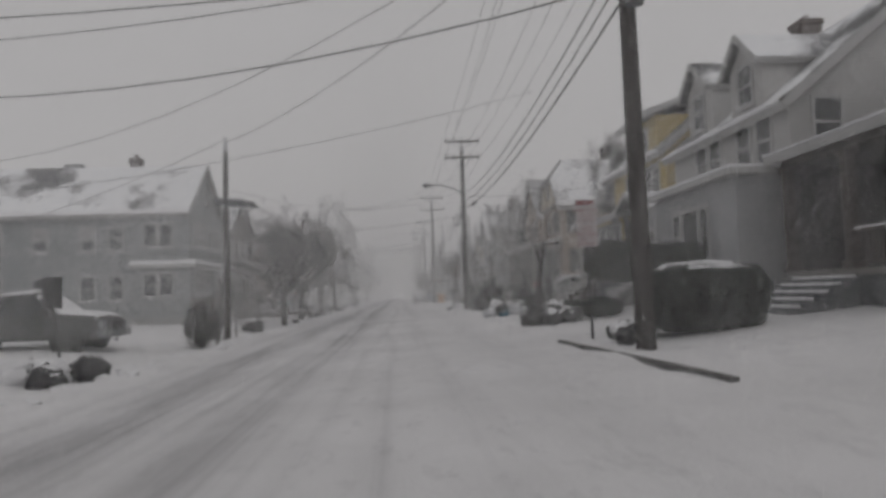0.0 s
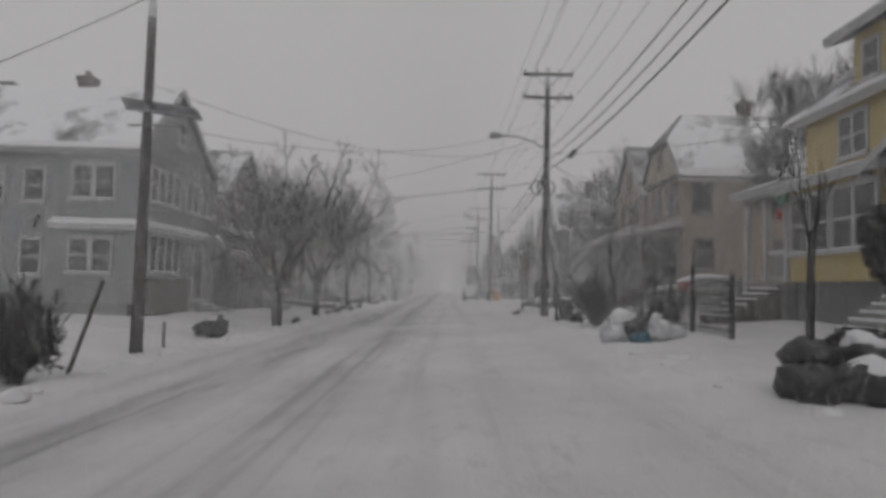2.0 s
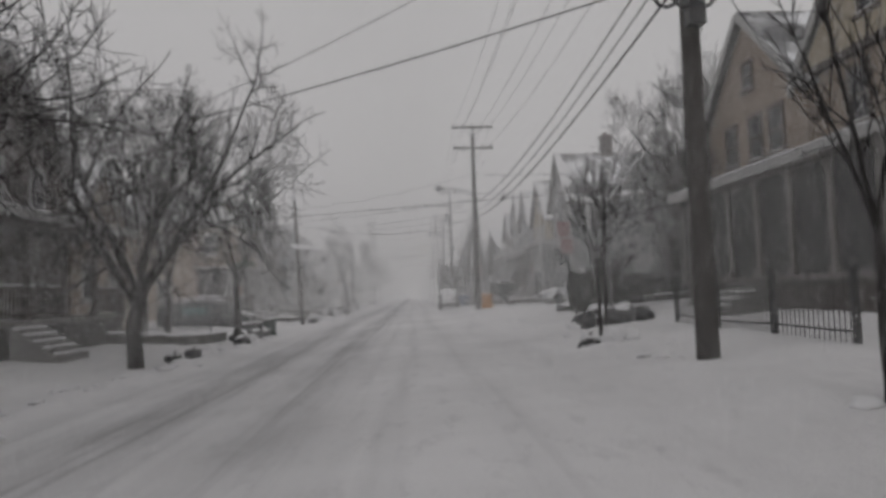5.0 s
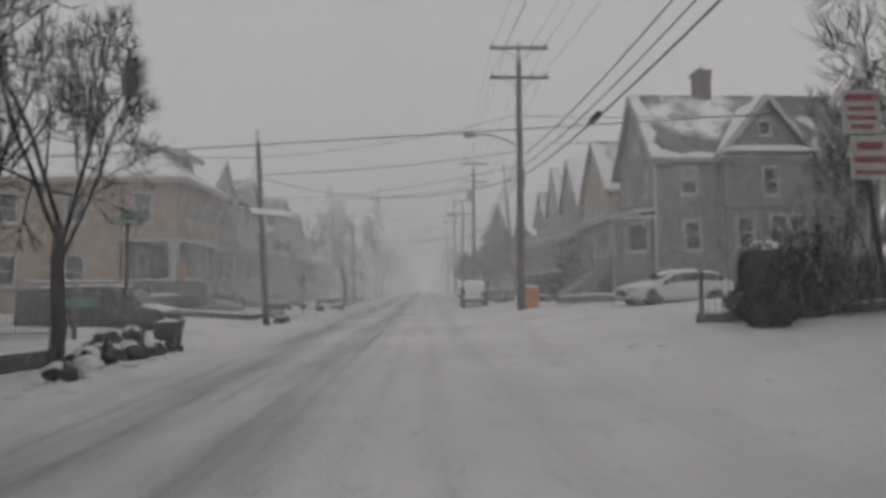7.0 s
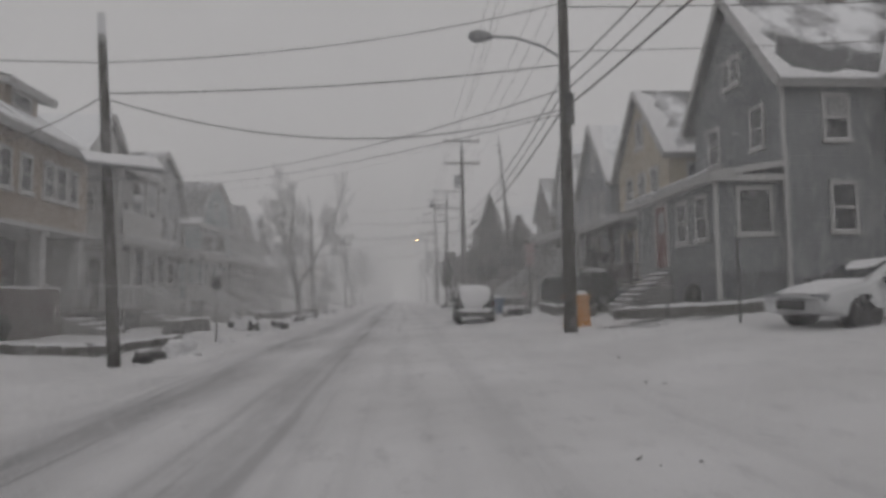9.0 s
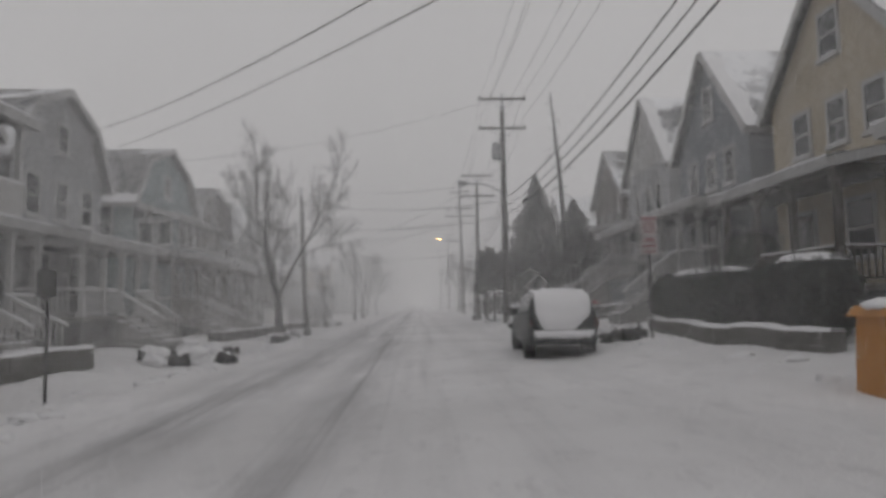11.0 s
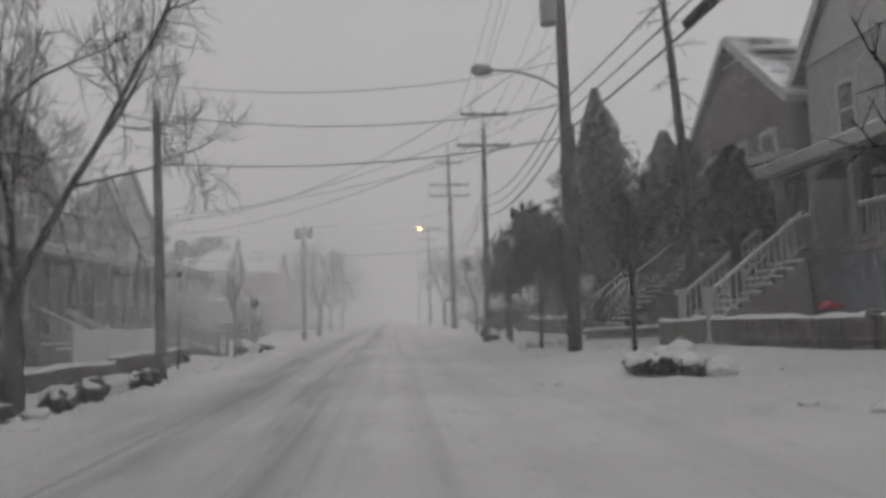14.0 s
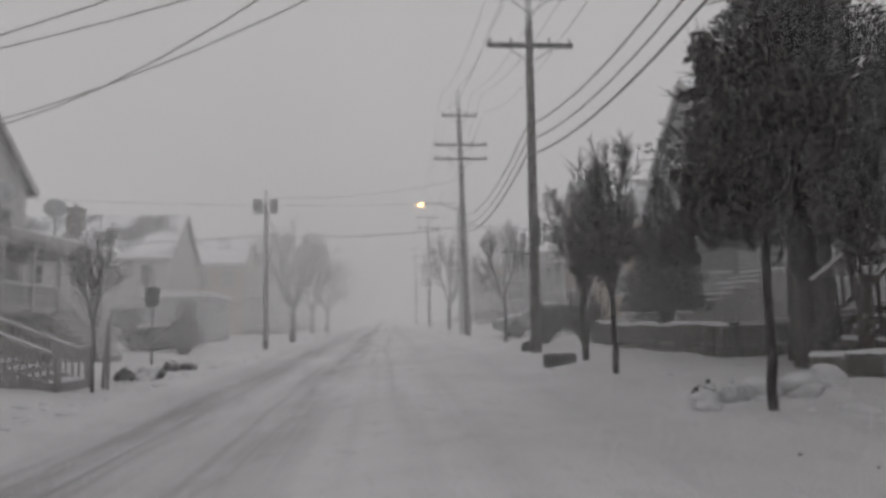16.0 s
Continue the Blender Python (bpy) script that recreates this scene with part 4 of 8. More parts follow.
def beige_house():
    h = thing("house", (-11.6, 79, 0.1), "beige two-storey corner house with hipped roof and porch", "house")
    part("wall", Mesh().box(-26, 76.0, -0.2, -13.9, 82.2, 6.1).box(-13.9, 76.0, 3.45, -11.5, 82.2, 6.1), BEIGE, h)
    ov, top = 0.45, 8.6
    x0, x1, y0, y1, e, yc = -26.3, -11.5 + ov, 76 - ov, 82.2 + ov, 6.1, 79.1
    slope(h, (x0, y0, e), (x1, y0, e), (x1 - 3.2, yc, top), (x0, yc, top), ROOF_WHITE, 0.14)
    slope(h, (x0, y1, e), (x1, y1, e), (x1 - 3.2, yc, top), (x0, yc, top), ROOF_WHITE, 0.14)
    slope(h, (x1, y0, e), (x1, y1, e), (x1 - 3.2, yc + 0.05, top), (x1 - 3.2, yc - 0.05, top), ROOF_WHITE, 0.14)
    part("dormer", Mesh().box(-14.0, 78.2, 6.6, -12.2, 80.1, 7.75), BEIGE, h)
    slope(h, (-11.8, 77.8, 7.7), (-11.8, 80.5, 7.7), (-14.2, 80.2, 8.35), (-14.2, 78.1, 8.35), ROOF_HALF, 0.12)
    window(h, "E", -12.2, 79.15, 6.8, 0.9, 0.8)
    chimney(h, -17.0, 79.6, 8.3, 9.6, 0.6)
    part("porch_floor", Mesh().box(-13.9, 76.0, -0.3, -11.5, 82.2, 0.75), BROWN, h)
    part("porch_parapet", Mesh().box(-13.9, 76.0, 0.75, -11.5, 76.2, 1.6).box(-11.75, 76.2, 0.75, -11.5, 80.4, 1.6), CHIMNEY, h)
    part("parapet_snow", Mesh().box(-13.9, 75.96, 1.6, -11.46, 76.22, 1.66).box(-11.78, 76.24, 1.6, -11.46, 80.4, 1.66), SNOW, h)
    # dark sheet on the beige back wall paints in the porch's shade
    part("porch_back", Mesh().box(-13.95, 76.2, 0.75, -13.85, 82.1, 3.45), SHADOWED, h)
    for y in (76.3, 79.4, 81.9):
        post(h, -11.7, y, 1.6, 3.4, 0.32)
    window(h, "E", -13.85, 78.0, 1.5, 1.1, 1.4)
    for x in (-13.05, -16.0, -19.0):
        window(h, "S", x, 76.0, 4.22, 0.75, 1.3)
        if x < -14:
            window(h, "S", x, 76.0, 1.4, 0.75, 1.3)
    for y in (77.1, 78.2, 79.5, 80.3, 81.1):
        window(h, "E", -11.5, y, 4.45, 0.5, 1.05)
    part("downpipe", Mesh().box(-14.0, 75.9, 0.2, -13.9, 76.0, 6.0), BRICKRED, h)
    part("flag", Mesh().box(-11.42, 76.25, 1.6, -11.36, 76.85, 2.4), ORANGE, h, "orange banner hung on the porch post")
    steps(h, -11.5, 0.75, -10.0, 0.1, 80.6, 82.0)
    part("belt", Mesh().box(-14.1, 75.85, 3.38, -11.25, 82.3, 3.52), TRIM, h)


def gambrel_roof(parent, x0, x1, y0, y1, ze, zr, material, over=0.3):
    """Two pitches a side, the lower one steep."""
    w, h, c = y1 - y0, zr - ze, (y0 + y1) / 2
    for s, ye in ((1, y0), (-1, y1)):
        yk, zk = ye + s * 0.15 * w, ze + 0.66 * h
        slope(parent, (x0 - over, ye - s * 0.35, ze - 0.15), (x1 + over, ye - s * 0.35, ze - 0.15), (x1 + over, yk, zk), (x0 - over, yk, zk), material, 0.14)
        slope(parent, (x0 - over, yk, zk), (x1 + over, yk, zk), (x1 + over, c, zr), (x0 - over, c, zr), material, 0.15, False)


def porch_house_left(y0, y1, c, e, r, label, balcony=False, gambrel=False, xw=-12.6, roof=None, rail=True, xo=-10.9, floor=0.9, top=3.3, sunroom=False, trim_posts=None, base=None, chim=False, run=1.7):
    h = thing("house", (xw, (y0 + y1) / 2, 0.1), label, "house")
    if gambrel:
        w, hh, cc = y1 - y0, r - e, (y0 + y1) / 2
        part("wall", Mesh().prism([(xw - 10, y0, -0.2), (xw - 10, y1, -0.2), (xw - 10, y1, e), (xw - 10, y1 - 0.16 * w, e + 0.64 * hh), (xw - 10, cc, r - 0.04), (xw - 10, y0 + 0.16 * w, e + 0.64 * hh), (xw - 10, y0, e)], (10, 0, 0)), c, h)
        gambrel_roof(h, xw - 10, xw, y0, y1, e, r, roof or ROOF_HALF)
    else:
        body(h, xw - 10, xw, y0, y1, -0.2, e, r, "x", c)
        gable_roof(h, xw - 10, xw, y0, y1, e, r, "x", roof or ROOF_WHITE, 0.3)
    if chim:
        chimney(h, xw - 2.2, lerp(y0, y1, 0.2), r - 1.8, r + 0.1, 0.6)
    if sunroom:
        part("sunroom", Mesh().box(xw, y0 + 0.1, top + 0.3, xo, y1 - 1.0, top + 1.75), c, h)
        shed_roof(h, xw, xo, y0 + 0.1, y1 - 1.0, top + 1.7, top + 2.3, "E")
        for i in range(6):
            window(h, "E", xo, lerp(y0 + 0.7, y1 - 1.7, i / 5), top + 0.62, 0.68, 0.95, False)
        for x in (xw + 0.5, xw + 1.25):
            window(h, "S", x, y0 + 0.1, top + 0.62, 0.5, 0.95, False)
    ym = (y0 + y1) / 2
    for k in (0.2, 0.5, 0.8):
        window(h, "E", xw, lerp(y0, y1, k), 4.3, 0.7, 1.25)
    window(h, "E", xw, ym, e + 0.7, 0.6, 0.9)
    for x in (xw - 1.2, xw - 3.2):
        window(h, "S", x, y0, 4.3, 0.65, 1.2)
    porch(h, xw, xo, y0 + 0.1, y1 - 0.1, floor, top, 5, rail, base or SHADOWED, True, trim_posts)
    door(h, "E", xw, lerp(y0, y1, 0.3), floor)
    window(h, "E", xw, lerp(y0, y1, 0.7), floor + 0.7, 1.0, 1.3)
    steps(h, xo, floor - 0.05, xo + run, 0.05 if run < 2 else -0.15, ym - 0.6, ym + 0.8)
    for yr in (ym - 0.65, ym + 0.85):
        railing(h, (xo + run - 0.1, yr, 0.1 if run < 2 else -0.2), (xo + 0.05, yr, floor), 0.85, trim_posts if run > 2 else None)
        if run > 2:
            post(h, xo + run - 0.05, yr, -0.4, 0.75, 0.12, trim_posts, "newel_post")
    if balcony:
        part("balcony_wall", Mesh().box(xo - 0.15, y0 + 0.1, 3.6, xo, y1 - 1.2, 4.6).box(xw, y0 + 0.1, 3.6, xo, y0 + 0.2, 4.6), WHITESIDE, h)
        part("balcony_snow", Mesh().box(xo - 0.17, y0 + 0.1, 4.6, xo + 0.02, y1 - 1.2, 4.66), SNOW, h)
        for y in (y0 + 0.2, ym, y1 - 1.3):
            post(h, xo - 0.1, y, 4.6, 6.2, 0.14)
        shed_roof(h, xw, xo, y0, y1 - 1.1, 6.2, 6.6, "E")
    return h


def long_white_house():
    h = thing("house", (-14, 147, 0.1), "long white house with its snowy roof facing the street corner", "house")
    body(h, -26, -14, 145.0, 151.0, -0.3, 5.5, 8.4, "x", WHITESIDE)
    gable_roof(h, -26, -14, 145.0, 151.0, 5.5, 8.4, "x", ROOF_HALF, 0.3)
    chimney(h, -20.4, 146.5, 6.8, 8.8, 0.8)
    for x in (-15.3, -17.4, -19.5, -22):
        window(h, "S", x, 145.0, 3.6, 0.8, 1.3)
    window(h, "S", -16.5, 145.0, 0.9, 2.0, 1.3, False)
    window(h, "S", -20, 145.0, 0.9, 1.2, 1.3, False)
    part("shop_wing", Mesh().box(-13.9, 140.0, -0.3, -10.5, 146.0, 2.7), PALEGREY, h)
    part("wing_snow", Mesh().box(-14.0, 139.8, 2.7, -10.3, 146.2, 2.95), SNOW, h)
    # slab in the painted shade colour on the wing's front
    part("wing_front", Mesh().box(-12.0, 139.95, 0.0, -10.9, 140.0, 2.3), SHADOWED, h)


brown_porch_house()
white_dormer_house()
yellow_house()
tan_house()
grey_house()
cream_house()
slate_house()
pale_gable_house()
brown_hill_house()
plain_right(122.2, 128.2, PALEGREY, 7.2, 9.9, ROOF_WHITE, "pale grey gabled house with porch on a snowy bank")
plain_right(137.0, 144.0, BEIGE, 6.6, 9.2, ROOF_HALF, "beige gabled house with porch dim in the snow")
blue_green_house()
dark_left_house()
beige_small()
beige_house()
porch_house_left(83.6, 89.2, WHITESIDE, 6.4, 8.9, "white house with stacked porches and a snowy roof", True)
porch_house_left(90.2, 96.0, PALEGREY, 5.9, 8.7, "pale grey gambrel-roofed house with a white-posted porch", gambrel=True, roof=ROOF_BARE, chim=True, xo=-10.4, floor=1.1, top=3.2)
porch_house_left(98.0, 105.4, TEAL, 5.7, 8.6, "teal house with a gambrel gable and glazed upper porch", gambrel=True, roof=ROOF_BARE, sunroom=True, xw=-12.2, xo=-10.5, trim_posts=GREYWOOD)
porch_house_left(107.0, 113.4, BROWN, 5.6, 8.2, "brown gambrel-roofed house with a white picket porch", gambrel=True, roof=ROOF_BARE, rail=False, trim_posts=DARKWOOD)
porch_house_left(114.6, 120.2, PALEGREY, 5.4, 7.3, "grey bungalow with a broad snowy porch roof and long stairs", roof=ROOF_HALF, trim_posts=GREYWOOD, floor=1.15, run=3.4)
porch_house_left(121.2, 128.4, WHITESIDE, 6.6, 9.4, "white gabled house with wooden stairs to its porch", xw=-14.3, xo=-11.2, floor=1.7, top=3.7)
long_white_house()
for k, (ya, yb, cc) in enumerate(((160, 168, BEIGE), (172, 180, SLATE), (186, 194, PALEGREY))):
    porch_house_left(ya, yb, cc, 6.2, 8.6, "gabled house dim behind falling snow")
    plain_right(ya - 4, yb - 4, (SLATE, BEIGE, WHITESIDE)[k], 6.5, 9.2, ROOF_WHITE, "gabled house dim behind falling snow")


# ---- utility poles, lamps and wires ----
def utility_pole(x, y, top, arms=(), r=0.15, lean=(0, 0), lamp=0.0, panel=0.0, panel_snow=False, label="weathered wooden utility pole with snow stuck to it", boxes=()):
    g = ground_z(x, y)
    h = thing("utility_pole", (x, y, g), label, "utility pole", "utility poles")
    tip = Vector((x + lean[0], y + lean[1], top))
    foot = Vector((x, y, g - 0.3))
    axis = tip - foot
    at = lambda z: foot + axis * ((z - foot.z) / axis.z)
    zs = [lerp(g - 0.3, top, i / 7) for i in range(8)]
    m = Mesh().sweep([at(z) for z in zs], [lerp(r, r * 0.62, (z - g) / (top - g)) for z in zs], 12)
    part("pole", m, POLE, h, smooth=True)
    for z, half in arms:
        c = at(z)
        arm = part("crossarm", Mesh().box(c.x - half, c.y - 0.18, z - 0.06, c.x + half, c.y - 0.07, z + 0.06), POLE, h)
        part("brace", Mesh().line([(c.x - half * 0.55, c.y - 0.12, z - 0.06), (c.x, c.y - 0.12, z - 0.55), (c.x + half * 0.55, c.y - 0.12, z - 0.06)], 0.02), METAL, arm)
        for k in (-0.93, -0.45, 0.45, 0.93):
            part("insulator", Mesh().tube((c.x + half * k, c.y - 0.12, z + 0.05), (c.x + half * k, c.y - 0.12, z + 0.22), 0.045, 0.03, 8), PORCELAIN, arm)
    if lamp:
        c = at(lamp - 0.35)
        pts = [Vector((c.x, c.y, lamp - 0.55)), Vector((c.x - 0.6, c.y, lamp - 0.18)), Vector((c.x - 1.3, c.y, lamp + 0.03)), Vector((c.x - 1.9, c.y, lamp + 0.05))]
        arm = part("lamp_arm", Mesh().line(pts, 0.035, 8), METAL, h, smooth=True)
        e = pts[-1]
        m = Mesh()
        rings = [(0.0, 0.05), (0.08, 0.10), (0.25, 0.15), (0.45, 0.16), (0.58, 0.10), (0.62, 0.03)]
        for (sa, ra), (sb, rb) in zip(rings, rings[1:]):
            m.tube((e.x - sa, e.y, e.z), (e.x - sb, e.y, e.z), ra, rb, 10, False)
        head = part("lamp_head", m, METAL, arm, smooth=True)
        part("lamp_snow", Mesh().prism([(e.x - 0.1, e.y - 0.1, e.z + 0.09), (e.x - 0.55, e.y - 0.1, e.z + 0.12), (e.x - 0.5, e.y, e.z + 0.2), (e.x - 0.15, e.y, e.z + 0.2)], (0, 0.12, 0)), SNOW, arm)
    if panel:
        c = at(panel)
        a, b = Vector((c.x - 0.2, c.y - 0.62, panel + 0.14)), Vector((c.x + 1.4, c.y - 0.42, panel - 0.02))
        lift = Vector((-0.28, 0.34, 0.30))
        nrm = (b - a).cross(lift).normalized()
        p = part("solar_panel", Mesh().prism([a, b, b + lift, a + lift], nrm * 0.05), SOLAR, h, "small tilted solar panel")
        part("panel_frame", Mesh().prism([a, b, b + nrm * 0.06, a + nrm * 0.06], Vector((0, -0.03, -0.03))), METAL, p)
        if panel_snow:
            part("panel_snow", Mesh().prism([a.lerp(b, 0.02) + nrm * 0.055, b + nrm * 0.055, b + lift * 0.95 + nrm * 0.055, a + lift * 0.9 + nrm * 0.055], nrm * 0.05), SNOW, p)
        part("panel_bracket", Mesh().line([(c.x - 0.35, c.y - 0.16, panel - 0.12), (c.x + 0.9, c.y - 0.3, panel - 0.14)], 0.03), METAL, p)
    for kind, z, dx, dy, rr, hh in boxes:
        c = at(z)
        if kind == "transformer":
            part("transformer", Mesh().tube((c.x + dx, c.y + dy, z), (c.x + dx, c.y + dy, z + hh), rr, rr, 14).tube((c.x + dx, c.y + dy, z + hh), (c.x + dx, c.y + dy, z + hh + 0.15), 0.05, 0.03, 8), METAL, h, smooth=False)
        else:
            part("junction_box", Mesh().box(c.x + dx - rr, c.y + dy - rr, z, c.x + dx + rr, c.y + dy + rr, z + hh), BIN_BLACK, h)
    return at


RIGHT_POLES = [(4.25, 11.63, 11.6), (4.18, 42.0, 11.07), (3.92, 74.8, 12.12), (4.16, 106.25, 12.75), (3.9, 120.7, 11.05), (4.05, 138.5, 14.1), (4.1, 172, 12.0), (4.1, 205, 12.0)]
utility_pole(4.25, 11.63, 11.6, ((10.9, 1.1), (9.6, 1.1)), 0.175, (-0.05, 0), boxes=(("transformer", 6.2, 0.0, -0.36, 0.16, 0.55),), label="thick dark utility pole with snow plastered on its bark")
utility_pole(4.18, 42.0, 11.07, ((10.75, 1.08), (9.73, 1.08)), 0.17, lamp=7.98, boxes=(("box", 5.2, 0.0, -0.2, 0.12, 0.6), ("box", 5.9, -0.15, -0.12, 0.08, 0.4)), label="utility pole with crossarms, street lamp and coiled cable")
utility_pole(3.92, 74.8, 12.12, ((11.85, 1.3), (10.51, 1.3)), 0.175, lamp=7.93, boxes=(("box", 5.6, 0.05, -0.2, 0.11, 0.8),), label="utility pole with crossarms and street lamp at the corner")
utility_pole(4.16, 106.25, 12.75, ((12.4, 1.3), (10.78, 1.3)), 0.19, lamp=7.73, boxes=(("transformer", 9.0, -0.38, -0.2, 0.24, 0.9), ("box", 5.0, 0.0, -0.22, 0.14, 1.2)), label="utility pole with transformer can, crossarms and street lamp")
utility_pole(3.9, 120.7, 11.05, ((10.9, 1.15), (9.36, 1.3)), 0.16, (0.12, 0), boxes=(("box", 3.3, 0.0, -0.17, 0.14, 0.8),), label="utility pole with two insulator crossarms and pale notices")
utility_pole(4.05, 138.5, 14.1, ((12.6, 1.0), (10.9, 1.5), (10.1, 1.5)), 0.19, (-0.25, 0), label="tall leaning utility pole with stacked crossarms")
for px, py, pt in RIGHT_POLES[6:]:
    utility_pole(px, py, pt, ((pt - 0.3, 1.2), (pt - 1.4, 1.2)), 0.16)
utility_pole(-6.92, 27.94, 7.94, (), 0.14, panel=4.95, label="bare wooden pole carrying a small solar panel")
utility_pole(-6.78, 73.18, 7.8, (), 0.14, (-0.45, 0), panel=4.05, panel_snow=True, label="leaning wooden pole carrying a small solar panel")
utility_pole(-6.7, 107.47, 7.9, (), 0.145, (-0.28, 0), label="bare leaning wooden pole beside a tree")
utility_pole(-6.9, 138.5, 8.35, (), 0.14, boxes=(("box", 7.1, -0.42, 0, 0.22, 0.75), ("box", 7.1, 0.42, 0, 0.18, 0.75)), label="wooden pole with two grey cabinets near its top")
lp = thing("street_lamp", (4.1, 142.2, 0.2), "tall street lamp glowing orange in the snowfall", "street lamp")
part("mast", Mesh().tube((4.1, 142.2, -0.1), (4.1, 142.2, 8.0), 0.1, 0.07, 10).line([(4.1, 142.2, 7.8), (3.0, 142.2, 8.2), (1.9, 142.2, 8.25)], 0.04, 8), METAL, lp)
part("lamp_glass", Mesh().tube((1.95, 142.2, 8.15), (1.55, 142.2, 8.12), 0.13, 0.09, 10), lamp_glow, lp, "lit orange lamp glass")


def hang(a, b, sag, n=14):
    a, b = Vector(a), Vector(b)
    return [a.lerp(b, i / n) - Vector((0, 0, sag * 4 * (i / n) * (1 - i / n))) for i in range(n + 1)]


def wire(pts, r, label="black overhead wire strung between poles"):
    solo("overhead_wire", Mesh().line(pts, r * 0.8, 4), CABLE, pts[0], label, "wire", "overhead wires")


first = (4.3, -28.0, 11.5)
for (xa, ya, ta), (xb, yb, tb) in zip([first] + RIGHT_POLES, RIGHT_POLES):
    for k in (-0.93, -0.45, 0.45, 0.93):
        wire(hang((xa + 1.25 * k, ya - 0.12, ta - 0.12), (xb + 1.25 * k, yb - 0.12, tb - 0.12), 0.55), 0.011)
    for k in (-0.93, 0.93):
        wire(hang((xa + 1.25 * k, ya - 0.12, ta - 1.3), (xb + 1.25 * k, yb - 0.12, tb - 1.3), 0.6), 0.011)
    for z, r, sag, dx in ((7.35, 0.020, 0.7, -0.06), (6.9, 0.018, 0.7, -0.08), (6.45, 0.026, 0.65, -0.10)):
        low = 0.45 if ya > 20 else 0.0
        wire(hang((xa + dx, ya, z - low), (xb + dx, yb, z - (0.45 if yb > 50 else 0.0)), sag), r, "thick black communication cable strung between poles")
for a, b, sag, r in (((4.2, 11.6, 9.18), (-6.92, 27.8, 7.68), 0.65, 0.014), ((4.2, 11.6, 6.73), (-25, 22, 9.5), 1.78, 0.02), ((4.2, 11.6, 9.14), (-24, 28, 8.4), 3.1, 0.010), ((4.2, 11.6, 7.18), (-25, 18, 8.56), 0.49, 0.018),
                     ((4.2, 11.6, 7.56), (-25, 20, 9.2), 1.09, 0.014), ((4.15, 19.84, 7.25), (-25, 18.2, 3.45), 1.0, 0.009), ((-6.92, 27.8, 7.8), (-20, 29.4, 3.7), 0.38, 0.014),
                     ((4.18, 42, 8.87), (-6.92, 27.8, 4.94), 1.07, 0.009), ((4.18, 42, 7.71), (-6.92, 27.8, 5.82), 1.05, 0.009), ((4.18, 42, 6.1), (-13, 54, 5.94), 0.25, 0.018), ((4.18, 42, 8.04), (-13, 58, 7.2), 0.54, 0.012),
                     ((4.2, 42, 6.9), (10.8, 50, 6.4), 0.25, 0.012), ((4.2, 42, 7.3), (11.3, 33, 6.6), 0.25, 0.012),
                     ((3.92, 74.8, 8.92), (-7.2, 73.2, 6.65), 0.32, 0.016), ((3.92, 74.8, 7.25), (-7.1, 73.2, 5.93), 0.17, 0.022), ((3.92, 74.8, 6.08), (-7.1, 73.2, 5.8), 0.87, 0.02),
                     ((-7.2, 73.2, 6.65), (-26, 71, 7.2), 0.3, 0.016), ((-7.1, 73.2, 5.9), (-11.4, 77, 5.7), 0.1, 0.018), ((-7.2, 73.2, 6.65), (-12.4, 88.4, 5.5), 0.1, 0.014), ((3.9, 74.8, 8.8), (30, 70, 8.4), 0.3, 0.02), ((3.9, 74.8, 7.6), (30, 68.5, 7.6), 0.4, 0.014),
                     ((-22, 63.3, 4.1), (26, 63.3, 7.1), 0.1, 0.02),
                     ((3.92, 74.8, 6.6), (-12.4, 95, 7.9), 0.52, 0.016), ((3.92, 74.8, 5.95), (-12.4, 96.85, 7.7), 0.32, 0.014), ((4.16, 106.25, 8.04), (-6.85, 107.45, 7.8), 0.5, 0.013), ((4.16, 106.25, 6.84), (-6.85, 107.45, 6.95), 0.46, 0.018),
                     ((4.16, 106.25, 5.92), (-6.85, 107.45, 5.58), 0.35, 0.022), ((4.16, 106.25, 8.7), (-12.0, 117.3, 5.6), 1.75, 0.012), ((4.16, 106.25, 7.02), (-12.4, 114.6, 4.6), 1.3, 0.009), ((4.16, 106.25, 7.2), (-14, 112, 4.4), 1.2, 0.009), ((4.16, 106.25, 6.13), (-14, 113, 4.84), 0.76, 0.009),
                     ((4.16, 106.25, 12.6), (-13, 101.4, 8.0), 0.6, 0.012),
                     ((4.0, 138.5, 9.0), (-6.9, 138.5, 8.0), 0.4, 0.014), ((4.05, 138.5, 6.3), (-6.9, 138.5, 5.9), 0.3, 0.03), ((-6.9, 138.5, 5.9), (-30, 137, 5.6), 0.4, 0.03), ((4.05, 138.5, 6.3), (30, 139, 6.4), 0.4, 0.03),
                     ((4.05, 138.5, 7.6), (-30, 136, 8.4), 0.5, 0.012)):
    wire(hang(a, b, sag), r)
coil = Mesh()
for k in range(3):
    coil.line([(4.0 + 0.22 * math.cos(t * 0.52) - 0.28 + k * 0.28, 41.72, 5.75 + 0.3 * math.sin(t * 0.52)) for t in range(13)], 0.03, 5)
solo("cable_coil", coil, CABLE, (4.0, 41.72, 5.75), "coils of spare black cable hung at the pole", "cable coil")
for px, py, pz in ((4.1, 35.5, 5.98), (4.0, 62.0, 5.5), (4.0, 98.0, 5.6)):
    solo("splice_case", Mesh().tube((px, py - 0.4, pz), (px, py + 0.4, pz), 0.09, 0.09, 10), BIN_BLACK, (px, py, pz), "black splice case slung on a cable", "splice case", "splice cases")


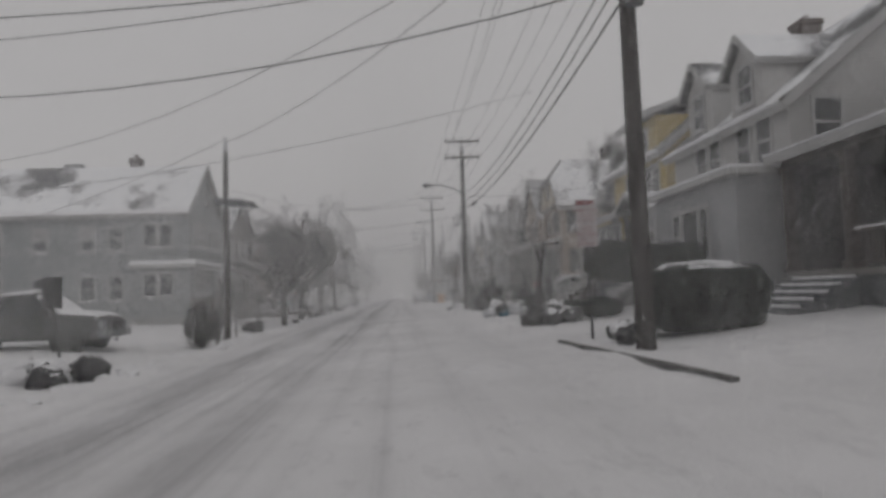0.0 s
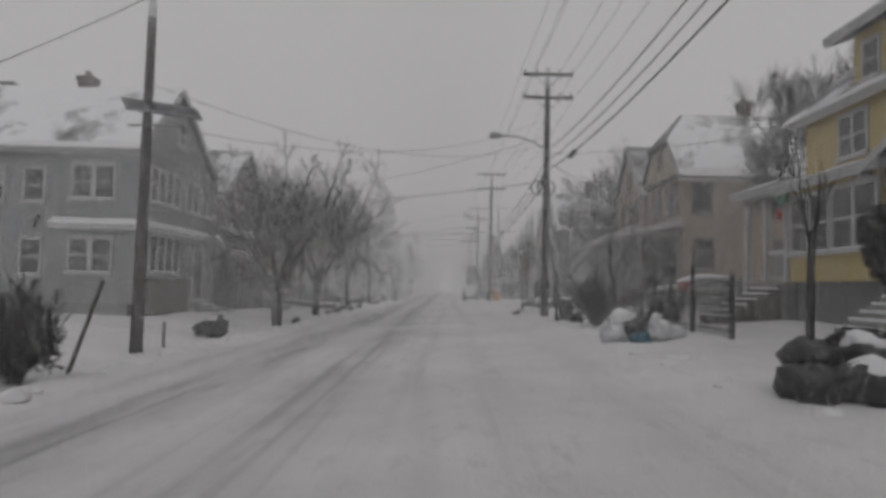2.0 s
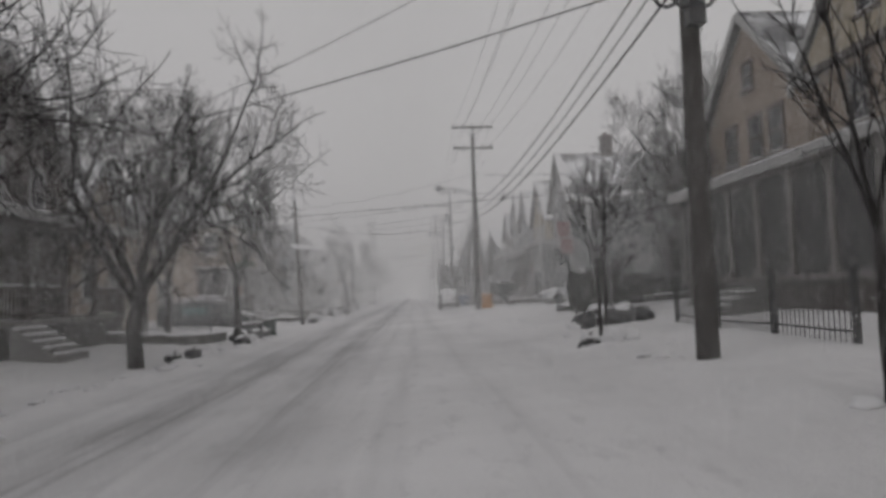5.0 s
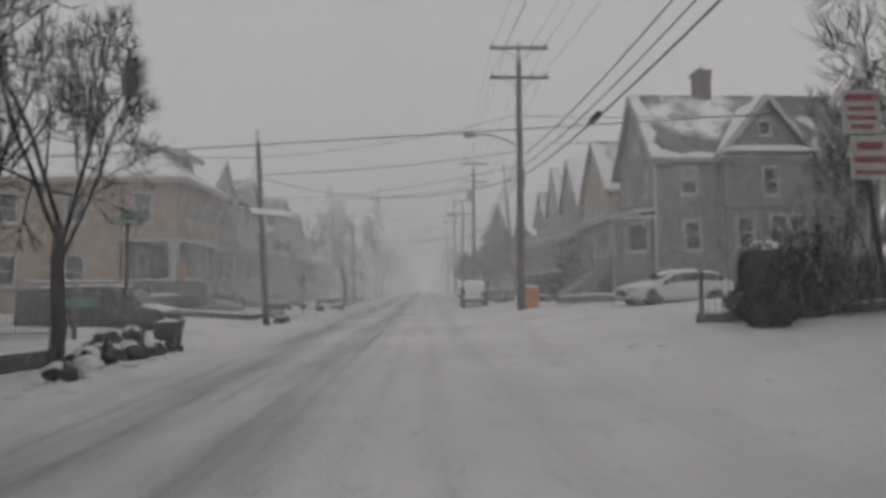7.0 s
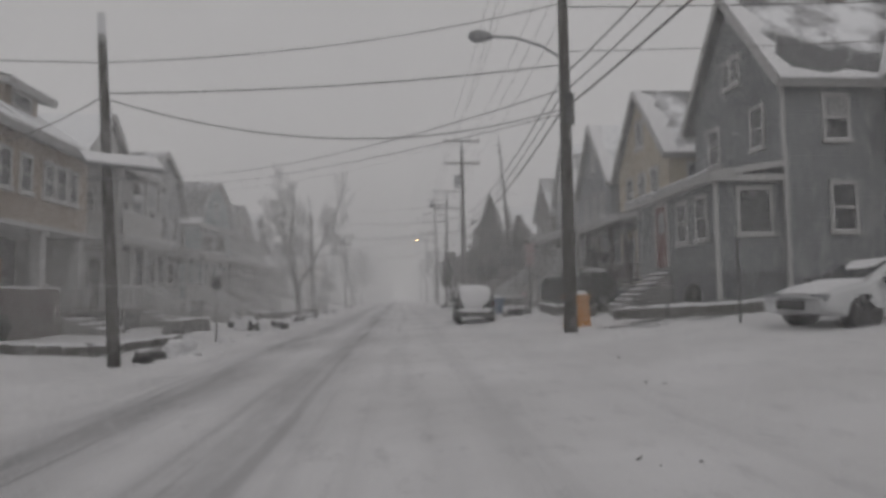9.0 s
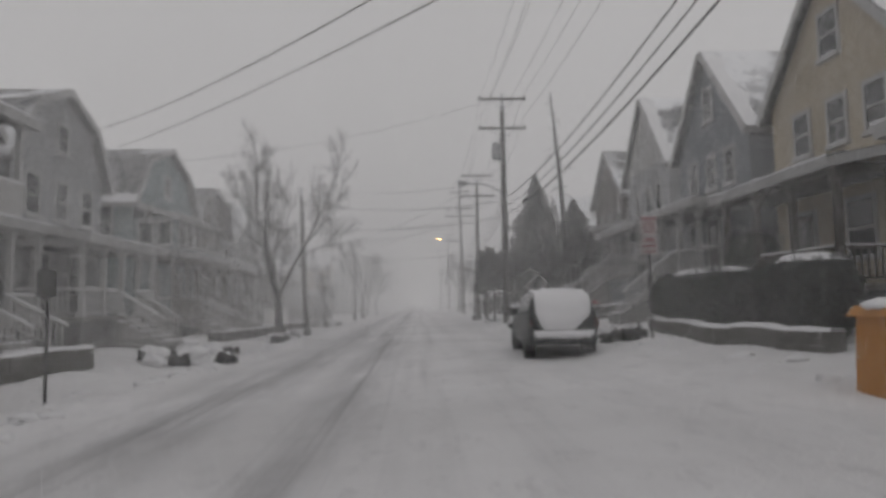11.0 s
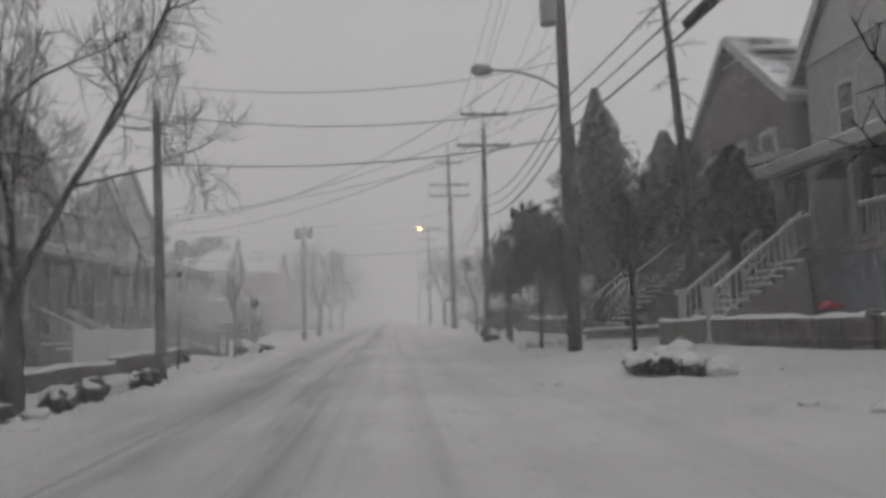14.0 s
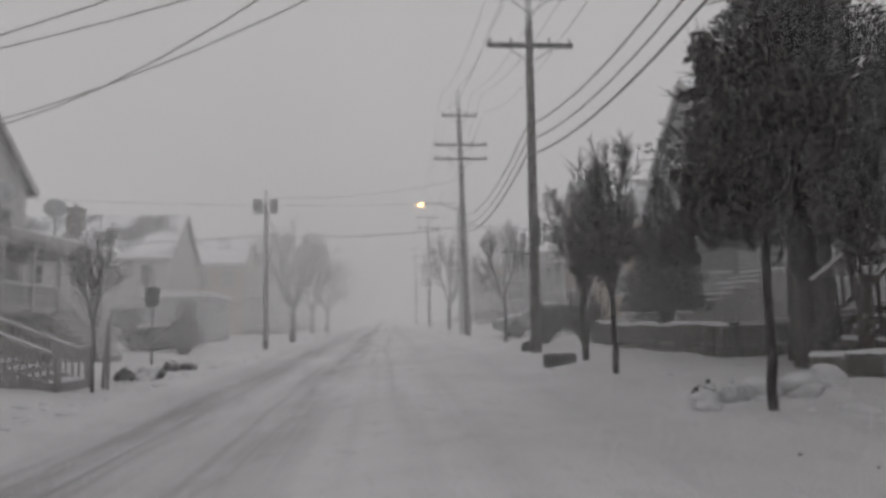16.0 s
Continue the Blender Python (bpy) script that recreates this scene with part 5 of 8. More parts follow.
# ---- trees and shrubs ----
def grow(rng, p, d, length, r, depth, segs, spread=0.55, up=0.25, kids=3, min_r=0.004, curve=0.14):
    """Adds one limb and what grows from it, as tapered pieces (from, to, radius, radius)."""
    n = 4 if depth > 1 else (3 if depth == 1 else 2)
    step, pts, dirs = length / n, [Vector(p)], []
    dirn = Vector(d)
    for i in range(n):
        dirn = (dirn + Vector((rng.uniform(-1, 1), rng.uniform(-1, 1), rng.uniform(-1, 1) + up * 0.8)) * curve).normalized()
        q = pts[-1] + dirn * step
        segs.append((pts[-1], q, lerp(r, r * 0.55, i / n), lerp(r, r * 0.55, (i + 1) / n)))
        pts.append(q)
        dirs.append(dirn)
    if depth <= 0:
        return
    turn = rng.uniform(0, 6.28)
    for k in range(kids + 1):
        # side shoots alternate round the limb, the last one carries it on
        f = 1.0 if k == kids else rng.uniform(0.3, 0.95)
        i = min(int(f * n), n - 1)
        base = pts[i].lerp(pts[i + 1], f * n - i)
        u = dirs[i].orthogonal().normalized()
        w = dirs[i].cross(u)
        a = turn + 2.4 * k
        ang = rng.uniform(0.1, 0.35) if k == kids else rng.uniform(0.55, 1.0) * (0.5 + spread)
        nd = dirs[i] * math.cos(ang) + (u * math.cos(a) + w * math.sin(a)) * math.sin(ang)
        nd.z += up * 0.5
        grow(rng, base, nd.normalized(), length * rng.uniform(0.5, 0.72) * (1.15 - 0.35 * f), max(min_r, r * (0.55 if k == kids else rng.uniform(0.35, 0.5))), depth - 1, segs, spread, up, kids, min_r, curve)


def fitted(segs, foot, top, reach):
    """Scales a set of limbs about their foot so that it ends at a given height and reach."""
    zs = sorted(b.z for _, b, _, _ in segs)[int(len(segs) * 0.985)] - foot.z
    rs_ = sorted(math.hypot(b.x - foot.x, b.y - foot.y) for _, b, _, _ in segs)
    kz, kr = (top - foot.z) / zs, reach / rs_[int(len(rs_) * 0.96)]
    move = lambda p: Vector((foot.x + (p.x - foot.x) * kr, foot.y + (p.y - foot.y) * kr, foot.z + (p.z - foot.z) * kz))
    return [(move(a), move(b), ra, rb) for a, b, ra, rb in segs]


def twiggery(rng, m, segs, fine, length, r=0.009, up=0.5):
    """Limbs thinner than a thumb, and fine tapering shoots along the thinnest of them."""
    for a, b, ra, rb in segs:
        if ra <= 0.03:
            m.tube(a, b, max(ra, r), max(rb, r * 0.8), 4 if ra > 0.015 else 3, False)
        if ra <= 0.02:
            d = (b - a).normalized()
            for _ in range(fine):
                p = a.lerp(b, rng.random())
                e = p + (d * 1.1 + Vector((rng.uniform(-1, 1), rng.uniform(-1, 1), rng.uniform(-0.6, 0.8) + up * 0.5))).normalized() * length * rng.uniform(0.5, 1.2)
                u = (e - p).orthogonal().normalized()
                w = (e - p).cross(u).normalized()
                m.add([p + u * r, p - u * r * 0.5 + w * r * 0.87, p - u * r * 0.5 - w * r * 0.87, e], [(0, 1, 3), (1, 2, 3), (2, 0, 3)])


def tree(x, y, height, trunk_r, fork, seed, depth=4, limbs=4, spread=0.5, up=0.3, label="bare street tree with snow on its limbs", leaves=0, leaf_top=99, lean=(0, 0), kids=3, name="tree", leaf=0.045, limb_r=0.5, limb_len=None, aim=None, reach=None, fine=2, shoot=0.3, twig_r=0.008):
    rng = random.Random(seed)
    g = ground_z(x, y)
    h = thing(name, (x, y, g), label, "tree", "street trees")
    top = Vector((x + lean[0], y + lean[1], g + fork))
    trunk, limb_segs = [], []
    p = Vector((x, y, g - 0.2))
    n = 5
    for i in range(n):
        q = Vector((x, y, g - 0.2)).lerp(top, (i + 1) / n) + Vector((rng.uniform(-1, 1), rng.uniform(-1, 1), 0)) * trunk_r * 0.35
        trunk.append((p, q, lerp(trunk_r * 1.15, trunk_r * 0.8, i / n), lerp(trunk_r * 1.15, trunk_r * 0.8, (i + 1) / n)))
        p = q
    ll = limb_len or (height - fork) * 0.52
    for k in range(limbs):
        a = 2 * math.pi * (k + rng.uniform(-0.3, 0.3)) / limbs + seed
        d = Vector((math.cos(a) * spread, math.sin(a) * spread, rng.uniform(0.75, 1.1)))
        if aim:
            d = d + Vector(aim)
        grow(rng, p - Vector((0, 0, rng.uniform(0, 0.25) * fork)), d.normalized(), ll * rng.uniform(0.85, 1.15), trunk_r * limb_r * rng.uniform(0.8, 1.15), depth, limb_segs, spread, up, kids)
    if reach:
        limb_segs = fitted(limb_segs, p, g + height, reach)
    limb_segs = [q for q in limb_segs if min(q[0].z, q[1].z) > g + min(fork * 0.75, 1.9)]
    m = Mesh()
    for a, b, ra, rb in trunk:
        m.tube(a, b, ra, rb, 10, False)
    for a, b, ra, rb in limb_segs:
        if ra > 0.03:
            m.tube(a, b, ra, rb, 7, False)
    part("trunk", m, BARK, h, smooth=True)
    m = Mesh()
    twiggery(rng, m, limb_segs, fine, shoot, twig_r)
    part("crown", m, TWIG, h, "crown of fine bare twigs")
    if leaves:
        m = Mesh()
        ends = [s for s in limb_segs if s[2] <= 0.02 and s[0].z < leaf_top]
        for _ in range(leaves):
            a, b, _, _ = rng.choice(ends)
            c = a.lerp(b, rng.random()) + Vector((rng.gauss(0, 0.05), rng.gauss(0, 0.05), rng.gauss(0, 0.05)))
            u = Vector((rng.uniform(-1, 1), rng.uniform(-1, 1), rng.uniform(-1, 1))).normalized() * leaf * rng.uniform(0.7, 1.3)
            w = u.orthogonal().normalized() * leaf * rng.uniform(0.4, 0.8)
            m.add([c - u, c + w, c + u, c - w], [(0, 1, 2, 3)])
        part("leaves", m, LEAF_DRY, h, "clumps of withered leaves and snow")
    return h


def leaf_cloud(rng, m, c, size, n, leaf=0.06):
    for _ in range(n):
        d = Vector((rng.gauss(0, 1), rng.gauss(0, 1), rng.gauss(0, 1)))
        p = Vector(c) + Vector((d.x * size[0], d.y * size[1], d.z * size[2])) * 0.5
        u = Vector((rng.uniform(-1, 1), rng.uniform(-1, 1), rng.uniform(-0.5, 0.5))).normalized() * leaf * rng.uniform(0.6, 1.4)
        w = u.cross(Vector((rng.uniform(-1, 1), rng.uniform(-1, 1), rng.uniform(-1, 1)))).normalized() * leaf * 0.45
        m.add([p - u, p + w, p + u, p - w], [(0, 1, 2, 3)])


def conifer(x, y, height, width, seed, z0=0.6, label="dark cone-shaped conifer dusted with snow", leaf=0.14, count=9000, lean=0.0, full=0.85):
    rng = random.Random(seed)
    g = ground_z(x, y)
    h = thing("conifer", (x, y, g), label, "tree", "conifers")
    part("trunk", Mesh().tube((x, y, g - 0.2), (x + lean, y, g + height * 0.93), 0.2 * width / 3 + 0.06, 0.02, 9, False), BARK, h, smooth=True)
    m, b, core = Mesh(), Mesh(), Mesh()
    nu, nv = 16, 10
    for j in range(nv + 1):
        k = j / nv * 0.97
        for i in range(nu):
            a = 2 * math.pi * i / nu
            rr = width / 2 * (1 - k) ** full * (0.46 + 0.16 * noise.noise((math.cos(a) * 2 + seed, math.sin(a) * 2, k * 6)))
            core.v.append((x + lean * k + math.cos(a) * rr, y + math.sin(a) * rr, g + lerp(z0, height, k)))
    core.f = [(j * nu + i, j * nu + (i + 1) % nu, (j + 1) * nu + (i + 1) % nu, (j + 1) * nu + i) for j in range(nv) for i in range(nu)]
    core.f.append(tuple(range(nu - 1, -1, -1)))
    part("foliage_core", core, CONIFER, h)
    tiers = int(height / 0.3)
    for i in range(tiers):
        k = i / tiers
        zc = g + lerp(z0, height * 0.97, k)
        rad = width / 2 * (1 - k) ** 0.75 * rng.uniform(0.82, 1.12)
        for j in range(9):
            a = rng.uniform(0, 2 * math.pi)
            rr = rad * rng.uniform(0.75, 1.12)
            cx = x + lean * k
            e = Vector((cx + math.cos(a) * rr, y + math.sin(a) * rr, zc + 0.12 * rr - 0.1))
            b.tube((cx, y, zc + 0.15), e, 0.025, 0.008, 3, False)
    part("bough", b, BARK, h)
    for _ in range(count):
        k = rng.random() ** 1.35
        zc = g + lerp(z0, height, k)
        a = rng.uniform(0, 2 * math.pi)
        lump = 0.74 + 0.42 * noise.noise((math.cos(a) * 1.6 + seed, math.sin(a) * 1.6, zc * 0.9)) + 0.42 * noise.noise((math.cos(a) * 4 + seed, math.sin(a) * 4, zc * 2.6))
        rr = width / 2 * (1 - k) ** full * lump * (1 - rng.random() ** 2.2 * 0.55) + 0.04
        c = Vector((x + lean * k + math.cos(a) * rr, y + math.sin(a) * rr, zc))
        out = Vector((math.cos(a), math.sin(a), rng.uniform(0.1, 0.9))).normalized() * leaf * rng.uniform(0.7, 1.6)
        w = out.cross(Vector((rng.uniform(-1, 1), rng.uniform(-1, 1), 1))).normalized() * leaf * 0.35
        m.add([c - out * 0.4, c + w, c + out, c - w], [(0, 1, 2, 3)])
    part("crown", m, CONIFER, h, "dense dark needle sprays")
    return h


def hedge(x0, x1, y0, y1, z1, seed, label, z0=None, leaf=0.05, count=7000, snow=True, rounded=0.35, material=None):
    """A clipped shrub: a lumpy core, leaves standing out of it and snow lying on top."""
    rng = random.Random(seed)
    xc, yc = (x0 + x1) / 2, (y0 + y1) / 2
    g = ground_z(xc, yc) if z0 is None else z0
    h = thing("hedge", (xc, yc, g), label, "hedge", "clipped hedges")
    hx, hy, hz = (x1 - x0) / 2, (y1 - y0) / 2, (z1 - g) / 2
    zc = g + hz

    def shell(u, v, push=1.0):
        d = Vector((math.cos(v) * math.cos(u), math.cos(v) * math.sin(u), math.sin(v)))
        e = 4.0 if rounded < 0.5 else 2.4
        s = (abs(d.x) ** e + abs(d.y) ** e + abs(d.z) ** e) ** (-1 / e)
        k = s * push * (1 + (0.07 if rounded < 0.5 else 0.26) * noise.noise((d.x * 2.5 + seed, d.y * 2.5, d.z * 2.5)) + (0.02 if rounded < 0.5 else 0.12) * noise.noise((d.x * 7 + seed, d.y * 7, d.z * 7)))
        taper = 1 - 0.12 * max(0, -d.z * s)
        return Vector((xc + d.x * k * hx * taper, yc + d.y * k * hy * taper, zc + d.z * k * hz))

    m, nu, nv = Mesh(), 28, 14
    for j in range(nv + 1):
        for i in range(nu):
            m.v.append(tuple(shell(2 * math.pi * i / nu, -math.pi / 2 + math.pi * j / nv, 0.95)))
    m.f = [(j * nu + i, j * nu + (i + 1) % nu, (j + 1) * nu + (i + 1) % nu, (j + 1) * nu + i) for j in range(nv) for i in range(nu)]
    part("foliage_core", m, material or HEDGE, h)
    m = Mesh()
    for _ in range(count):
        p = shell(rng.uniform(0, 2 * math.pi), math.asin(rng.uniform(-1, 1)), rng.uniform(0.93, 1.04) if rounded < 0.5 else rng.uniform(0.85, 1.16))
        u = Vector((rng.uniform(-1, 1), rng.uniform(-1, 1), rng.uniform(-1, 1))).normalized() * leaf * rng.uniform(0.6, 1.3)
        w = u.orthogonal().normalized() * leaf * 0.5
        m.add([p - u, p + w, p + u, p - w], [(0, 1, 2, 3)])
    part("leaves", m, material or HEDGE, h)
    if snow:
        m, k = Mesh(), 16
        for j in range(5):
            for i in range(k):
                a = 2 * math.pi * i / k
                r = (1 - j / 4) * 0.98 * (0.85 + 0.3 * noise.noise((math.cos(a) * 2, math.sin(a) * 2, seed)))
                m.v.append((xc + hx * r * math.cos(a), yc + hy * r * math.sin(a), z1 + 0.0 + 0.07 * (j > 0) - (0.10 * (1 - j / 4) ** 2) + 0.05 * noise.noise((i * 0.8, j * 1.1, seed))))
        m.f = [(j * k + i, j * k + (i + 1) % k, (j + 1) * k + (i + 1) % k, (j + 1) * k + i) for j in range(4) for i in range(k)]
        part("snow_cap", m, SNOW, h, "patchy snow on the clipped top", smooth=True)
    return h


def bush(x, y, height, width, seed, label="bare twiggy bush rising from the snow", leaf_n=600, stems=26, fine=3):
    """A round ball of twigs on a narrow foot."""
    rng = random.Random(seed)
    g = ground_z(x, y)
    h = thing("bush", (x, y, g), label, "bush", "bushes")
    segs = []
    for k in range(stems):
        a, out = 2.4 * k + rng.uniform(-0.4, 0.4), 1.05 * math.sqrt((k + 0.5) / stems)
        d = Vector((math.cos(a) * math.sin(out), math.sin(a) * math.sin(out), math.cos(out) + 0.12)).normalized()
        grow(rng, (x + math.cos(a) * 0.06, y + math.sin(a) * 0.06, g - 0.05), d, rng.uniform(0.4, 0.55), 0.016, 2, segs, 0.5, 0.2, 3, 0.005)
    segs = fitted(segs, Vector((x, y, g - 0.05)), g + height, width / 2)
    m = Mesh()
    twiggery(rng, m, segs, fine, 0.16, 0.006, 0.2)
    part("crown", m, TWIG, h)
    if leaf_n:
        m = Mesh()
        for _ in range(leaf_n):
            a, b, _, _ = rng.choice(segs)
            leaf_cloud(rng, m, a.lerp(b, rng.random()), (0.06, 0.06, 0.06), 1, 0.03)
        part("leaves", m, LEAF_DRY, h)
    return h


# ---- bags, bins and other kerbside things ----
def blob(c, r, seed, squash=0.75, rough=0.22, nu=18, nv=11):
    m = Mesh()
    for j in range(nv + 1):
        v = -math.pi / 2 + math.pi * j / nv
        for i in range(nu):
            u = 2 * math.pi * i / nu
            d = Vector((math.cos(v) * math.cos(u), math.cos(v) * math.sin(u), math.sin(v)))
            k = r * (1 + rough * noise.noise(d * 1.7 + Vector((seed, 0, 0))) + 0.11 * noise.noise(d * 5 + Vector((0, seed, 0))) + 0.09 * abs(noise.noise(d * 11 + Vector((seed, seed, 0)))))
            z = d.z * k * squash
            m.v.append((c[0] + d.x * k, c[1] + d.y * k, c[2] + max(z, -r * 0.5)))
    m.f = [(j * nu + i, j * nu + (i + 1) % nu, (j + 1) * nu + (i + 1) % nu, (j + 1) * nu + i) for j in range(nv) for i in range(nu)]
    return m


def bag(x, y, r, seed, material=None, snow=0.7, lift=0.0, label="full black rubbish bag with snow on it", squash=0.8):
    material = material or BAG
    r, lift = r * 0.82, lift * 0.8
    g = ground_z(x, y) + lift
    h = thing("rubbish_bag", (x, y, g), label, "rubbish bag", "rubbish at the kerb")
    c = (x, y, g + r * 0.42)
    part("sack", blob(c, r, seed, squash, 0.42, 26, 16), material, h, smooth=True)
    top = c[2] + r * squash * 0.95
    part("knot", Mesh().tube((x, y, top - 0.06), (x + 0.03, y, top + 0.05), 0.035, 0.015, 7).tube((x + 0.03, y, top + 0.03), (x + 0.05, y, top + 0.07), 0.015, 0.035, 7), material, h)
    if snow > 0:
        s = blob((x + 0.05 * math.sin(seed), y + 0.03, c[2] + r * squash * (0.22 + 0.5 * snow)), r * (snow + 0.18), seed + 3, 0.62, 0.4, 16, 9)
        part("snow_cap", s, SNOW, h, smooth=True)
    return h


def wheelie_bin(x, y, material, turn=0.0, size=0.55, height=1.0, tilt=0.0, label="green plastic wheeled bin with snow on its lid", snow=True):
    g = ground_z(x, y)
    h = thing("wheelie_bin", (x, y, g), label, "bin", "wheeled bins")
    a, b = size / 2, size / 2 * 0.8
    w = Mesh()
    ring = lambda s, z: [(x - s, y - s, z), (x + s, y - s, z), (x + s, y + s, z), (x - s, y + s, z)]
    w.add(ring(b, g + 0.06) + ring(a, g + height * 0.9), [(3, 2, 1, 0), (4, 5, 6, 7)] + [(i, (i + 1) % 4, 4 + (i + 1) % 4, 4 + i) for i in range(4)])
    w.box(x - a - 0.03, y - a - 0.03, g + height * 0.86, x + a + 0.03, y + a + 0.03, g + height * 0.91)
    part("tub", w, material, h)
    lid = part("lid", Mesh().prism([(x - a - 0.04, y - a - 0.05, g + height * 0.91), (x + a + 0.04, y - a - 0.05, g + height * 0.91), (x + a + 0.04, y + a + 0.03, g + height * 0.97), (x - a - 0.04, y + a + 0.03, g + height * 0.97)], (0, 0, 0.05)), material, h)
    part("handle", Mesh().tube((x - a, y + a + 0.06, g + height * 0.88), (x + a, y + a + 0.06, g + height * 0.88), 0.02, 0.02, 8), BIN_BLACK, h)
    for s in (-1, 1):
        part("wheel", Mesh().tube((x + s * b, y + b, g + 0.09), (x + s * (b + 0.05), y + b, g + 0.09), 0.1, 0.1, 12), TYRE, h)
    if snow:
        part("snow_cap", blob((x, y, g + height * 0.98), a * 1.0, x, 0.3, 0.2, 14, 7), SNOW, h, smooth=True)
    return h


def street_sign(x, y, top, faces, label, face="S", lean=(0, 0), r=0.03):
    g = ground_z(x, y)
    h = thing("street_sign", (x, y, g), label, "street sign", "signposts")
    part("post", Mesh().tube((x, y, g - 0.2), (x + lean[0], y + lean[1], top), r, r, 6), BLACK, h)
    for z0, z1, w, material, bars in faces:
        k = (z0 - g) / (top - g)
        cx, cy = x + lean[0] * k, y + lean[1] * k - r - 0.01
        pl = part("plate", Mesh().box(cx - w / 2, cy - 0.012, z0, cx + w / 2, cy, z1), material, h)
        for zb, hb, frac, bm in bars:
            part("lettering_bar", Mesh().box(cx - w * frac / 2, cy - 0.018, zb, cx + w * frac / 2, cy - 0.012, zb + hb), bm, pl)
    return h


def lettering(text, x, y, z, size, material, parent):
    c = bpy.data.curves.new("lettering", "FONT")
    c.body, c.size, c.align_x, c.extrude = text, size, "CENTER", 0.002
    ob = new("lettering", c)
    ob.data.materials.append(material)
    ob.parent = parent
    ob.location = Vector((x, y, z)) - ORIGIN[parent.name]
    ob.rotation_euler = (radians(90), 0, 0)
    return ob


def fence(x0, y0, x1, y1, height, label, material=None, gap=0.13, panel=2.2, thick=0.012, solid=False, snow=False):
    material = material or BLACK
    a, b = Vector((x0, y0, 0)), Vector((x1, y1, 0))
    d = b - a
    n = max(1, round(d.length / panel))
    h = thing("fence", (x0, y0, ground_z(x0, y0)), label, "fence", "fences")
    u = d.normalized()
    nrm = Vector((-u.y, u.x, 0))
    for i in range(n + 1):
        p = a + d * (i / n)
        g = ground_z(p.x, p.y)
        part("post", Mesh().box(p.x - 0.04, p.y - 0.04, g - 0.2, p.x + 0.04, p.y + 0.04, g + height + 0.08).tube((p.x, p.y, g + height + 0.08), (p.x, p.y, g + height + 0.16), 0.05, 0.02, 8), material, h)
    for i in range(n):
        p, q = a + d * (i / n), a + d * ((i + 1) / n)
        p.z, q.z = ground_z(p.x, p.y), ground_z(q.x, q.y)
        m = Mesh()
        for z in (0.15, height - 0.12):
            s, t = nrm * 0.018, Vector((0, 0, z))
            m.prism([p + t - s, p + t + s, p + t + s + Vector((0, 0, 0.035)), p + t - s + Vector((0, 0, 0.035))], q - p)
        r = part("rail", m, material, h)
        k = int((q - p).length / gap)
        for j in range(1, k):
            c = p.lerp(q, j / k)
            w = gap * 0.46 if solid else thick
            s, t = u * w, nrm * (0.012 if solid else thick)
            part("picket", Mesh().prism([c - s - t, c + s - t, c + s + t, c - s + t], (0, 0, height)), material, r)
    return h


def low_wall(pts, height, thick, label, material=None, block=0.55, name="retaining_wall"):
    """A low wall of separate blocks under a cap of snow."""
    material = material or STONE
    x, y = pts[0]
    h = thing(name, (x, y, ground_z(x, y)), label, "wall", "low walls")
    rng = random.Random(int(x * 13 + y * 7))
    for (xa, ya), (xb, yb) in zip(pts, pts[1:]):
        a, b = Vector((xa, ya, 0)), Vector((xb, yb, 0))
        u = (b - a).normalized()
        nrm = Vector((-u.y, u.x, 0)) * thick / 2
        n = max(1, round((b - a).length / block))
        for i in range(n):
            p, q = a.lerp(b, (i + 0.015) / n), a.lerp(b, (i + 0.985) / n)
            g = min(ground_z(p.x, p.y), ground_z(q.x, q.y)) - 0.15
            for row in range(2):
                z0, z1 = g + row * (height + 0.15) / 2, g + (row + 0.98) * (height + 0.15) / 2
                e = nrm * rng.uniform(0.9, 1.1)
                m = Mesh().prism([p - e + Vector((0, 0, z0)), p + e + Vector((0, 0, z0)), p + e + Vector((0, 0, z1)), p - e + Vector((0, 0, z1))], q - p)
                part("stone", m, material, h)
        m, prev = Mesh(), None
        k = max(3, int((b - a).length / 0.4))
        for i in range(k + 1):
            p = a.lerp(b, i / k)
            z = ground_z(p.x, p.y) + height - 0.02
            hh = rng.uniform(0.025, 0.10)
            ring = [p - nrm * 1.1 + Vector((0, 0, z)), p - nrm * 0.8 + Vector((0, 0, z + hh)), p + nrm * 0.8 + Vector((0, 0, z + hh)), p + nrm * 1.1 + Vector((0, 0, z))]
            c = len(m.v)
            m.v += [tuple(r) for r in ring]
            if prev is not None:
                m.f += [(prev + j, prev + j + 1, c + j + 1, c + j) for j in range(3)]
            prev = c
        part("snow_cap", m, SNOW, h, smooth=True)
    return h


